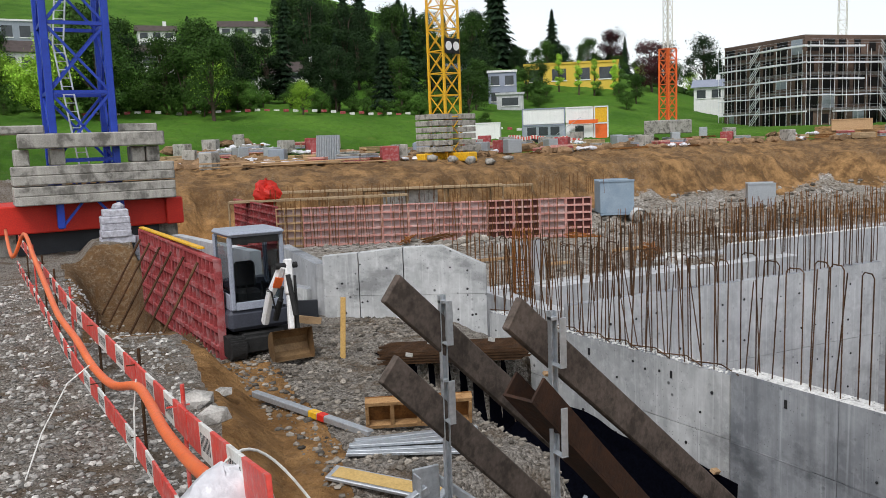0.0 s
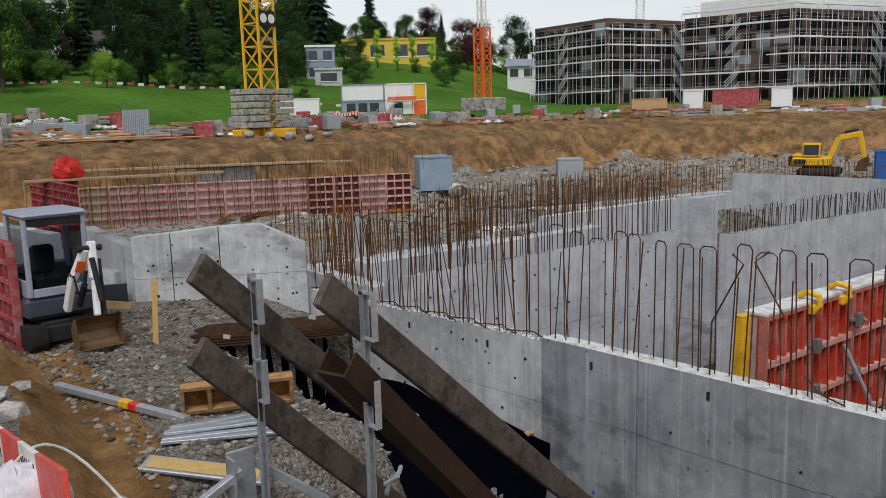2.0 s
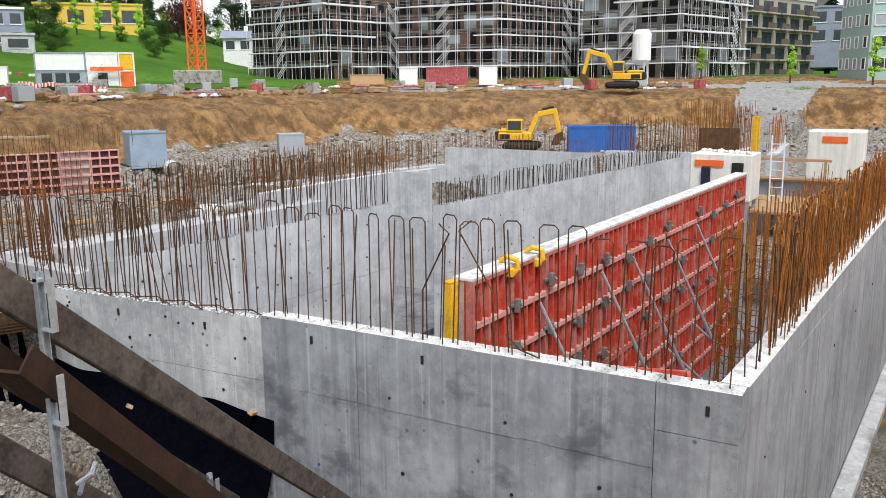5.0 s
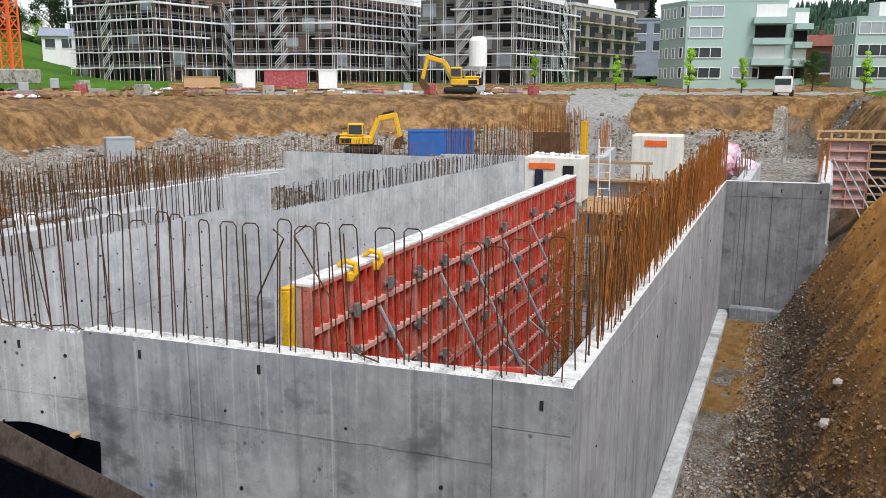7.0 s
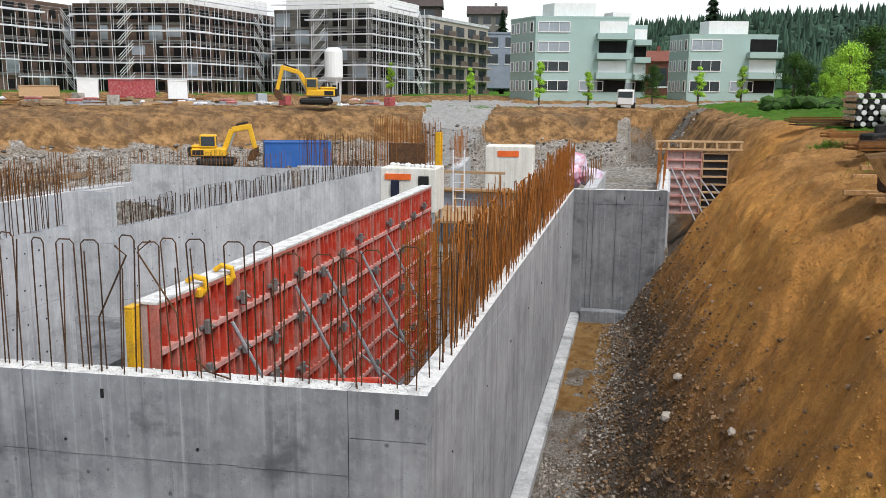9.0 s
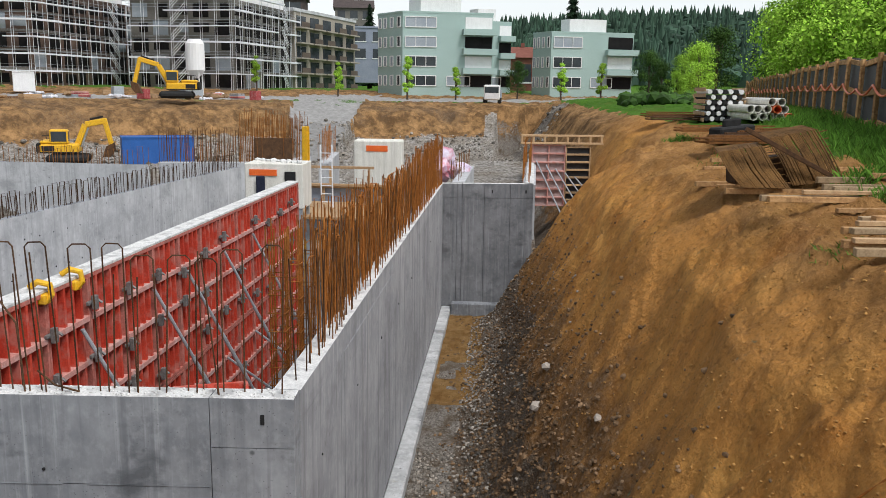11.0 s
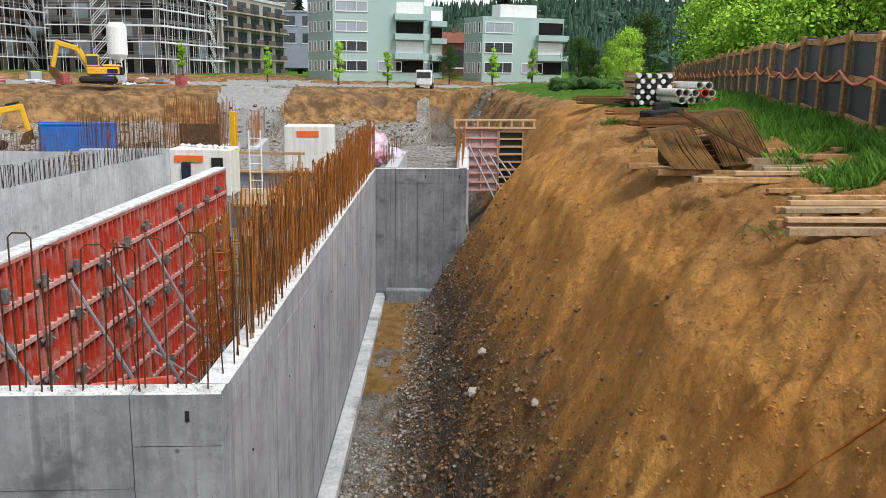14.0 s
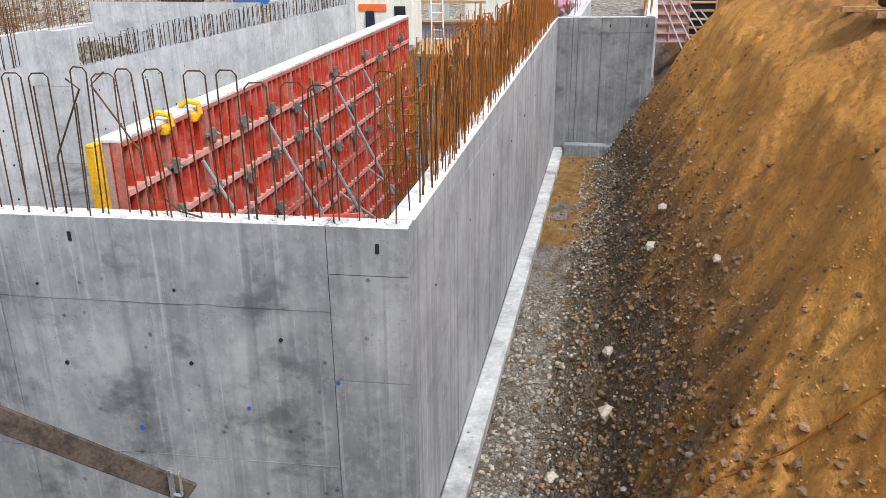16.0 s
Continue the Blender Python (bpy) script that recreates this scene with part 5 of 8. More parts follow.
for i in range(17):
    for j in range(9):
        a, b = 2 * math.pi * i / 16, math.pi * j / 8
        rr = 0.72 * (1 + 0.14 * math.sin(5 * a + 2 * b) + 0.1 * math.sin(11 * a + 4 * b))
        rb.v.append((rr * math.sin(b) * math.cos(a), 0.7 * rr * math.sin(b) * math.sin(a), 0.75 * rr * math.cos(b) * (1.2 + 0.3 * math.sin(a))))
for i in range(16):
    for j in range(8):
        k = i * 9 + j
        rb.f.append((k, k + 9, k + 10, k + 1))
        rb.m.append(0)
solid("red_tarpaulin", rb, SIGNAL_RED, "crumpled bright red tarpaulin over a pile", "tarpaulin", m=pose(1.95, 42.6, 5.75))

# ---- loose things on the gravel shelf ----
def on_ground(x, y, dz=0.0, rx=0, ry=0, rz=0):
    return pose(x, y, ground_at(x, y) + dz, rx, ry, rz)


st = Shape()
st.box(-0.05, -0.02, -0.1, 0.05, 0.02, 1.22, 0, 0.004)
solid("marker_plank", st, mat("yellow_shuttering_board", (0.50, 0.30, 0.09), (0.62, 0.40, 0.14), 3, 0.7), "upright yellow shuttering board before the wall", "plank", m=pose(-4.25, 13.2, ground_at(-4.2, 13.2), 2, 3, -20))
lv = thing("long_level", "long grey aluminium screed rail with red and yellow band", "screed rail", on_ground(-5.95, 9.9, 0.1, 0, 2, -68))
sh = Shape()
sh.box(-1.35, -0.06, -0.05, 1.35, 0.06, 0.05, 0, 0.012)
part("rail", sh, GALV, lv)
for a, b, mm in ((0.05, 0.25, YELLOW), (0.252, 0.42, SIGNAL_RED)):
    sh = Shape()
    sh.box(a, -0.064, -0.054, b, 0.064, 0.054, 0, 0.012)
    part("band", sh, mm, lv)
pn = thing("formwork", "small orange framed formwork panel lying on gravel", "formwork panel", on_ground(-4.75, 8.55, 0.15, 20, 0, -22))
form_panel(pn, -0.75, 0.75, -0.1, 0.35, FENCE_WOOD, RUST, 0, 3)
for k in range(6):
    sh = Shape()
    sh.box(-0.85, -0.05, -0.02, 0.85, 0.05, 0.02, 0, 0.004)
    solid("steel_profile", sh, GALV, "galvanised profile lying in a small stack", "profile", "profile stack", m=on_ground(-5.25 + 0.06 * k, 7.7 + 0.1 * k, 0.06 + 0.03 * (k % 3), 0, 0, -28 + 3 * k))
al = thing("scaffold_deck", "grey scaffold deck board with yellow inlay lying on stones", "scaffold deck", on_ground(-5.9, 7.0, 0.1, 8, 4, -48))
sh = Shape()
sh.box(-0.75, -0.15, -0.03, 0.75, 0.15, 0.02, 0, 0.01)
part("deck_frame", sh, GALV, al)
sh = Shape()
sh.box(-0.68, -0.11, 0.022, 0.68, 0.11, 0.03, 0, 0.003)
part("deck_board", sh, mat("deck_ply", (0.42, 0.28, 0.09), (0.55, 0.38, 0.15), 3, 0.7), al)
rs = Shape()
for k in range(60):
    z = 0.06 + 0.05 * (k // 12)
    y = -0.4 + 0.07 * (k % 12)
    rs.beam((-1.3 + 0.05 * (k % 5), y, z), (1.3 + 0.03 * (k % 7), y + 0.02, z), 0.02, 0.02)
solid("rebar_stack", rs, RUST_DARK, "stack of rusty rebar lying before the wall", "rebar stack", kind="stuff", m=on_ground(-2.75, 11.6, 0.02, 0, 0, -25))
for k, (dx, dy) in enumerate(((-0.9, -0.3), (-0.3, 0.1), (0.6, -0.5))):
    sh = Shape()
    sh.box(-0.06, -0.003, -0.04, 0.06, 0.003, 0.04)
    solid("paper_tag", sh, BAR_WHITE, "white paper tag on the rebar stack", "tag", "rebar tags", m=pose(-2.95 + dx, 11.2 + dy, 4.7 + 0.05 * k, 20, 10, -30))
pl = Shape()
pl.beam((-4.8, 16.6, 4.5), (-3.7, 16.2, 4.3), 0.04, 0.18, 0, 0.004)
solid("timber_board", pl, TIMBER, "orange timber board against the dark wall foot", "plank")
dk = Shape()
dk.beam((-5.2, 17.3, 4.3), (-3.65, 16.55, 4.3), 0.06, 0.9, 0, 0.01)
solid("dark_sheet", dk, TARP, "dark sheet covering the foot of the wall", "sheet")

# ---- barrier with orange pipe ----
BARRIER = [Vector(p) for p in ((-8.5, 1.83, 6.66), (-8.49, 2.24, 6.58), (-8.42, 4.65, 6.14), (-8.48, 7.52, 5.86), (-8.67, 9.49, 5.86), (-8.94, 12.26, 5.87), (-9.85, 26.46, 5.84))]


def bpt(s):
    """A point on the upper board's middle line, s metres from its near end."""
    for p, q in zip(BARRIER, BARRIER[1:]):
        n = (q - p).length
        if s <= n:
            return p.lerp(q, s / n)
        s -= n
    return BARRIER[-1].copy()


for row, (first, drop) in enumerate(((0.0, 0.0), (1.3, 0.85))):
    for k in range(8):
        s0 = first + 3.0 * k
        if s0 > 23.5:
            continue
        base = thing("barrier_board", "red and white striped wooden barrier board", "barrier", group="barrier boards")
        cuts = (0, 0.62, 1.12, 1.74, 2.3, 2.96)
        for j in range(5):
            p = bpt(s0 + cuts[j]) - Vector((0.05 * row, 0, drop))
            q = bpt(s0 + cuts[j + 1] - 0.003) - Vector((0.05 * row, 0, drop))
            red = j % 2 == 0
            part("stripe", Shape().beam(p, q, 0.028, 0.25, 0, 0.003), BAR_RED if red else BAR_WHITE, base)
            if not red:
                nb = Shape()
                dv = (q - p).normalized()
                side_ = dv.cross(Vector((0, 0, 1))) * -1
                for i in range(7):
                    c = p.lerp(q, 0.14 + 0.12 * i)
                    nb.beam(c + side_ * 0.0155 - dv * 0.011, c + side_ * 0.0155 + dv * 0.011, 0.002, 0.12)
                part("lettering_bar", nb, BLACK, base)
for k in range(8):
    p = bpt(2.6 * k + 3.4)
    z = ground_at(p.x, p.y)
    sp = Shape()
    sp.tube([(p.x + 0.04, p.y, z - 0.3), (p.x + 0.04, p.y, p.z + 0.28)], 0.018, 8)
    sp.beam((p.x - 0.1, p.y, p.z + 0.1), (p.x + 0.09, p.y, p.z + 0.1), 0.012, 0.012)
    sp.beam((p.x - 0.12, p.y, p.z - 0.72), (p.x + 0.09, p.y, p.z - 0.72), 0.012, 0.012)
    solid("barrier_stake", sp, RUST_DARK if k % 3 else BAR_RED, "thin red-brown steel stake holding the barrier", "stake", "barrier stakes")
PIPE_LINE = [Vector(p) for p in ((-8.61, 2.76, 6.45), (-8.61, 3.66, 6.28), (-8.61, 4.79, 6.14), (-8.59, 5.92, 6.06), (-8.62, 6.64, 6.02), (-8.77, 7.53, 5.83), (-8.9, 8.57, 5.81), (-9.01, 10.02, 5.87), (-9.16, 11.66, 5.91), (-9.26, 13.7, 6.0), (-9.43, 16.96, 6.24), (-9.61, 20.99, 6.38), (-9.93, 21.93, 5.74), (-10.17, 26.98, 6.17))]
pp_ = []
for i in range(len(PIPE_LINE) - 1):
    a, b, c, d = PIPE_LINE[max(i - 1, 0)], PIPE_LINE[i], PIPE_LINE[i + 1], PIPE_LINE[min(i + 2, len(PIPE_LINE) - 1)]
    for j in range(5):
        u = j / 5
        pp_.append(0.5 * (2 * b + (c - a) * u + (2 * a - 5 * b + 4 * c - d) * u * u + (3 * b - a - 3 * c + d) * u ** 3))
solid("orange_pipe", Shape().tube(pp_, 0.046, 12), PIPE_ORANGE, "orange flexible cable pipe tied along the barrier", "pipe", smooth=True)
bag = Shape()
rnd = random.Random(9)
x, y, z = -8.58, 2.55, 6.40
for i in range(13):
    for j in range(9):
        a, b = 2 * math.pi * i / 12, math.pi * j / 8
        rr = 0.24 * (1 + 0.12 * math.sin(5 * a + 3 * b) + 0.08 * math.sin(9 * a))
        bag.v.append((rr * math.sin(b) * math.cos(a), 0.8 * rr * math.sin(b) * math.sin(a), 0.8 * rr * math.cos(b)))
for i in range(12):
    for j in range(8):
        k = i * 9 + j
        bag.f.append((k, k + 9, k + 10, k + 1))
        bag.m.append(0)
solid("plastic_cover", bag, PLASTIC, "white crumpled plastic bag tied over a pipe end", "plastic bag", m=pose(x, y, z), smooth=True)
for pts in ([(-8.6 + 0.72 * u, 2.7 + 0.3 * math.sin(math.pi * u), 6.5 + 0.1 * math.sin(math.pi * u) - 0.6 * u * u) for u in [k / 14 for k in range(15)]], ((-8.95, 8.3, 5.9), (-9.2, 8.2, 5.75), (-9.5, 8.0, 5.3), (-9.7, 7.7, 4.9)), ((-8.62, 6.6, 6.1), (-8.66, 6.6, 5.8), (-8.7, 6.5, 5.3))):
    solid("cord", Shape().tube(pts, 0.009, 6), BAR_WHITE, "loose white tying cord on the barrier", "cord", "tying cords")

# ---- blue tower crane with concrete ballast ----
bc = thing("tower_crane", "blue lattice tower crane on a red base with concrete ballast", "crane", pose(-7.6, 30.6, -0.15, 0, 0, 4))


def lattice(parent, name, mat_, w, z0, z1, bay, r=0.07, rb=0.035, cross=True):
    h = w / 2
    for sx in (-1, 1):
        for sy in (-1, 1):
            sh = Shape()
            sh.box(sx * h - r, sy * h - r, z0, sx * h + r, sy * h + r, z1, 0, r * 0.2)
            part(name + "_leg", sh, mat_, parent)
    br = Shape()
    z = z0
    k = 0
    while z < z1 - 0.01:
        ze = min(z + bay, z1)
        for a, b in (((-h, -h), (h, -h)), ((h, -h), (h, h)), ((h, h), (-h, h)), ((-h, h), (-h, -h))):
            br.beam((*a, ze), (*b, ze), rb * 1.4, rb * 1.4)
            if k % 2:
                a, b = b, a
            br.beam((*a, z), (*b, ze), rb, rb)
            if cross:
                br.beam((*b, z), (*a, ze), rb, rb)
        z = ze
        k += 1
    part(name + "_bracing", br, mat_, parent)


lattice(bc, "mast", BLUE, 1.95, 5.9, 34.0, 2.3, 0.12, 0.085, cross=True)
ld = Shape()
for k in range(3):
    za, zb = 7.6 + 4.6 * k, 12.2 + 4.6 * k
    x0, x1 = (0.1, -0.45) if k % 2 == 0 else (-0.45, 0.1)
    for dx in (-0.17, 0.17):
        ld.tube([(x0 + dx, 0.1, za), (x1 + dx, 0.1, zb)], 0.03, 6)
    for j in range(16):
        u = j / 16
        ld.tube([(x0 + (x1 - x0) * u - 0.17, 0.1, za + (zb - za) * u), (x0 + (x1 - x0) * u + 0.17, 0.1, za + (zb - za) * u)], 0.015, 5)
part("ladder", ld, ALU, bc, "pale aluminium ladder")
gb_ = Shape()
gb_.box(-3.3, -0.45, 5.75, 3.15, 0.1, 6.72, 0, 0.04)
# rear beam deepened to block light from behind the hollow
gb_.box(-3.3, 2.2, 4.4, 3.15, 2.7, 6.72, 0, 0.04)
gb_.box(2.6, -0.7, 5.75, 3.2, 3.0, 6.72, 0, 0.04)
# added deck, roofs the hollow over so that it falls dark
gb_.box(-3.3, 0.11, 6.6, 2.59, 2.19, 6.71, 0, 0.02)
part("base_frame", gb_, SIGNAL_RED, bc, "bright red steel base frame with added rear wall and deck that shade the hollow")
for k in range(4):
    sh = Shape()
    sh.box(-2.35, -1.35, 6.75 + 0.34 * k - 0.03 * (k % 2), 2.85, -0.25, 7.06 + 0.34 * k - 0.03 * (k % 2), 0, 0.03)
    part("ballast_slab", sh, BLOCK, bc)
for x in (-2.0, -0.9, 1.7, 2.2):
    sh = Shape()
    sh.box(x - 0.24, -1.15, 8.06, x + 0.22, -0.3, 8.62, 0, 0.04)
    part("ballast_block", sh, BLOCK, bc)
sh = Shape()
sh.box(-2.1, -1.5, 8.63, 2.55, -0.9, 9.12, 0, 0.04)
part("ballast_beam", sh, BLOCK, bc)
for x0, x1 in ((-2.6, -1.2), (1.15, 2.5)):
    sh = Shape()
    sh.box(x0, -0.7, 9.13, x1, 0.3, 9.42, 0, 0.04)
    part("ballast_cap", sh, BLOCK, bc)
for x in (-2.8, 2.7):
    part("foundation", Shape().box(x - 0.45, 0.2, 4.3, x + 0.45, 1.6, 5.74, 0, 0.03), BLOCK, bc)
# added panel: its black colour replaces the shadow under the crane base
solid("dark_sheet", Shape().beam((-10.9, 30.75, 5.1), (-5.2, 30.6, 5.1), 0.03, 1.0, 0, 0.004), TARP, "added black panel standing in for the shadow below the crane base", "sheet")
for k, (x, y, s) in enumerate(((-6.95, 27.6, 0.92), (-6.0, 28.3, 0.66))):
    sh = Shape()
    rnd = random.Random(k)
    for j in range(5):
        w = 0.55 + rnd.uniform(-0.05, 0.05) - 0.03 * j
        o = rnd.uniform(-0.05, 0.05)
        sh.box((o - w) * s, (-0.4 + o) * s, 0.24 * j * s, (o + w) * s, (0.4 + o) * s, (0.24 * j + 0.26) * s, 0, 0.035 * s)
    sh.rock((0.1, 0, 1.3 * s), 0.25 * s, rnd)
    solid("wrapped_pallet", sh, GREY_FILM, "pallet of sacks wrapped in clear film", "pallet", "wrapped pallets", m=on_ground(x, y, 0.0))

rnd = random.Random(91)
for k in range(26):
    x, y = rnd.uniform(4, 26), rnd.uniform(19.5, 33)
    if k % 3 == 0:
        solid("timber_offcut", Shape().box(-rnd.uniform(0.5, 1.3), -0.06, 0, rnd.uniform(0.5, 1.3), 0.06, 0.1, 0, 0.006), FENCE_WOOD if k % 2 else TIMBER, "short timber beam lying on the gravel fill", "offcut", "fill offcuts", m=on_ground(x, y, 0.05, 0, 0, rnd.uniform(0, 180)))
    elif k % 3 == 1:
        hp = Shape()
        for j in range(16):
            a = rnd.uniform(-0.3, 0.3)
            hp.tube([(-1.0 + rnd.uniform(-.2, .2), rnd.uniform(-.3, .3), 0.05 + 0.015 * j), (1.0 + rnd.uniform(-.2, .2), a, 0.05 + 0.015 * j)], 0.016, 4)
        solid("rebar_heap", hp, RUST_ORANGE if k % 2 else RUST, "loose heap of rusty bars on the gravel fill", "rebar heap", kind="stuff", m=on_ground(x, y, 0.02, 0, 0, rnd.uniform(0, 180)))
    else:
        solid("slab_block", Shape().box(-0.6, -0.3, 0, 0.6, 0.3, rnd.uniform(0.3, 0.7), 0, 0.03), BLOCK if k % 2 else CONC_TOP, "pale concrete block on the gravel fill", "concrete block", "fill blocks", m=on_ground(x, y, 0.0, 0, 0, rnd.uniform(0, 90)))

# ---- right bank: fence, pipes, timbers ----
def fpt_xy(s):
    return 4.0 + s * 0.978, -10.3 - s * 0.208


def fpt(s):
    x, y = fpt_xy(s)
    return Vector((x, y, ground_at(x, y)))


fence = thing("site_fence", "timber site fence with black sheeting and an orange cable", "fence")
FH = 2.15
n_bays = 30
PITCH = 2.6
for k in range(n_bays):
    p = fpt(PITCH * k)
    sh = Shape()
    sh.box(p.x - 0.075, p.y - 0.06, p.z - 0.3, p.x + 0.075, p.y + 0.05, p.z + FH + 0.06, 0, 0.008)
    part("post", sh, FENCE_WOOD, fence)
    q = fpt(PITCH * (k + 1))
    for z in (0.22, 1.12, FH - 0.1):
        sh = Shape()
        sh.beam(p + Vector((0.07, -0.085, z)), q + Vector((-0.01, -0.085, z)), 0.06, 0.16, 0, 0.006)
        part("rail", sh, FENCE_WOOD, fence)
    sh = Shape()
    sh.beam(p + Vector((0.0, -0.16, FH / 2 + 0.08)), q + Vector((-0.004, -0.16, FH / 2 + 0.08)), 0.03, FH - 0.1)
    part("sheet", sh, TARP, fence)
cab_ = []
for k in range(2, n_bays):
    a, b = fpt(PITCH * k) + Vector((0, 0.08, 1.28)), fpt(PITCH * (k + 1)) + Vector((0, 0.08, 1.28))
    for j in range(6):
        u = j / 6
        cab_.append(a.lerp(b, u) - Vector((0, -0.05, 0.24 * math.sin(math.pi * u))))
start = fpt(PITCH * 2) + Vector((0, 0.1, 1.28))
cab_ = [fpt(0.4) + Vector((0, 0.5, 0.35)), fpt(1.4) + Vector((0, 0.3, 0.6)), fpt(2.4) + Vector((0, 0.15, 0.95))] + cab_
solid("orange_cable", Shape().tube(cab_, 0.035, 8), PIPE_ORANGE, "orange cable pipe hung along the fence posts", "cable", smooth=True)


def timber(x, y, ln, a, w=0.12, h=0.1, dz=0.05, mm=None, tilt=0):
    sh = Shape()
    sh.box(-ln / 2, -w / 2, -h / 2, ln / 2, w / 2, h / 2, 0, 0.006)
    return solid("timber_beam", sh, mm or TIMBER_GREY, "squared raw timber beam lying on the earth", "timber", "loose timbers", m=on_ground(x, y, dz, 0, tilt, a))


rnd = random.Random(12)
for (x, y, ln, a) in ((4.76, -7.5, 2.3, -84), (4.08, -8.2, 1.9, -80), (5.26, -8.3, 1.6, -86), (3.12, -8.12, 1.8, -82), (1.9, -7.35, 1.6, -86), (1.71, -7.5, 1.9, -82), (1.13, -7.2, 1.9, -85), (9.05, -6.7, 0.8, -80), (6.95, -7.25, 1.75, -85), (6.6, -8.5, 1.3, -80), (8.25, -8.93, 1.1, -76), (6.58, -9.27, 0.9, -88), (7.46, -10.4, 1.3, -78), (5.72, -9.62, 0.5, -88), (4.62, -7.45, 2.0, -86), (5.1, -8.35, 1.5, -84), (2.95, -8.2, 1.7, -84), (0.98, -7.25, 1.8, -86), (11.5, -7.6, 1.3, -72), (12.2, -8.0, 1.5, -70), (13.0, -8.6, 1.4, -78), (8.6, -7.0, 0.7, -84)):
    timber(x, y, ln, a, rnd.uniform(0.08, 0.13), rnd.uniform(0.07, 0.11), 0.06, FENCE_WOOD if rnd.random() < 0.6 else None)
for (x, y, ln, a) in ((1.8, -7.42, 1.5, -84), (1.05, -7.2, 1.7, -86), (4.7, -7.6, 1.2, -85)):
    timber(x, y, ln, a, 0.1, 0.06, 0.14, TIMBER)
# bundle of bent mesh
mesh_heap = thing("rebar_mesh", "heap of bent rusty reinforcement mesh on timbers", "mesh", on_ground(7.3, -7.35, 0.1, 0, 0, -80))
MESH_RUST = mat("ochre_rust", (0.035, 0.018, 0.008), (0.19, 0.10, 0.033), 3, 0.85, vary=0.2)
for side in (-1, 1):
    mb = Shape()
    for k in range(64):
        u = k / 63
        jit = rnd.uniform(-0.03, 0.03)
        if side < 0:
            x0 = -0.95 + 0.85 * u
            mb.tube([(x0 + 0.18 + jit, -0.42 - 0.1 * u, 0.06), (x0 + jit, -0.22, 0.32 + 0.1 * u), (x0 - 0.08 + jit, 0.15, 0.66 + 0.12 * u), (x0 + 0.1, 0.75, 0.72 + 0.1 * u)], 0.012, 4, cap=False)
        else:
            x0 = 0.0 + 0.95 * u
            mb.tube([(x0 + 0.2 + jit, -0.4, 0.10 + 0.1 * u), (x0 + 0.05 + jit, -0.15, 0.55 + 0.12 * u), (x0 - 0.12 + jit, 0.12, 0.92 + 0.18 * u), (x0 - 0.1, 0.7, 0.98 + 0.18 * u)], 0.012, 4, cap=False)
    for k in range(7):
        v = k / 6
        if side < 0:
            mb.tube([(-0.9 + 0.1 * v, -0.4 + 0.5 * v, 0.12 + 0.55 * v), (-0.4, -0.35 + 0.5 * v, 0.16 + 0.55 * v), (0.05, -0.42 + 0.5 * v, 0.2 + 0.6 * v)], 0.012, 4, cap=False)
        else:
            mb.tube([(0.1, -0.38 + 0.5 * v, 0.14 + 0.75 * v), (0.6, -0.3 + 0.4 * v, 0.2 + 0.78 * v), (1.05, -0.38 + 0.5 * v, 0.25 + 0.85 * v)], 0.012, 4, cap=False)
    part("mesh_sheet", mb, MESH_RUST, mesh_heap)
part("steel_angle", Shape().beam((-0.75, -0.3, 1.12), (1.0, -0.52, 0.22), 0.07, 0.08, 0, 0.005), RUST_DARK, mesh_heap, "dark steel angle across the heap")
part("inner_sheet", Shape().beam((-0.7, 0.3, 0.3), (1.0, 0.3, 0.4), 0.5, 0.5, 0, 0.05), RUST_DARK, mesh_heap)
for k, (x, y, a, mm) in enumerate(((15.5, -9.2, -70, RUST), (17.0, -9.8, -60, RUST_DARK), (20.5, -9.6, -75, RUST), (18.2, -10.6, -40, RUST), (28, -9.8, -70, RUST_DARK), (31, -10.1, -75, RUST))):
    sh = Shape()
    for j in range(22):
        sh.beam((-1.6 + 0.02 * (j % 5), -0.4 + 0.09 * (j % 10), 0.12 + 0.09 * (j // 10)), (1.6 + 0.03 * (j % 7), -0.38 + 0.09 * (j % 10), 0.12 + 0.09 * (j // 10)), 0.03, 0.05)
    solid("steel_stack", sh, mm, "stack of rusty steel bars on the bank", "steel stack", m=on_ground(x, y, 0.02, 0, 0, a), kind="stuff")
pal = thing("pipe_pallet", "timber-framed pallet of black and white pipes", "pipe pallet", on_ground(28.5, -11.4, 0.0, 0, 0, -4))
for k in range(6):
    sh = Shape()
    sh.box(-1.5, -0.82, 0.05 + 0.25 * k, 1.5, -0.78, 0.2 + 0.25 * k, 0, 0.004)
    sh.box(-1.5, 0.78, 0.05 + 0.25 * k, 1.5, 0.82, 0.2 + 0.25 * k, 0, 0.004)
    part("slat", sh, TIMBER, pal)
for i in range(7):
    for j in range(6):
        sh = Shape()
        y, z = -0.63 + 0.21 * i + (0.0 if j % 2 else 0.05), 0.18 + 0.22 * j
        sh.tube([(-1.55, y, z), (1.5, y, z)], 0.1, 10)
        part("pipe", sh, WHITE if (i + j) % 2 else BLACK, pal)
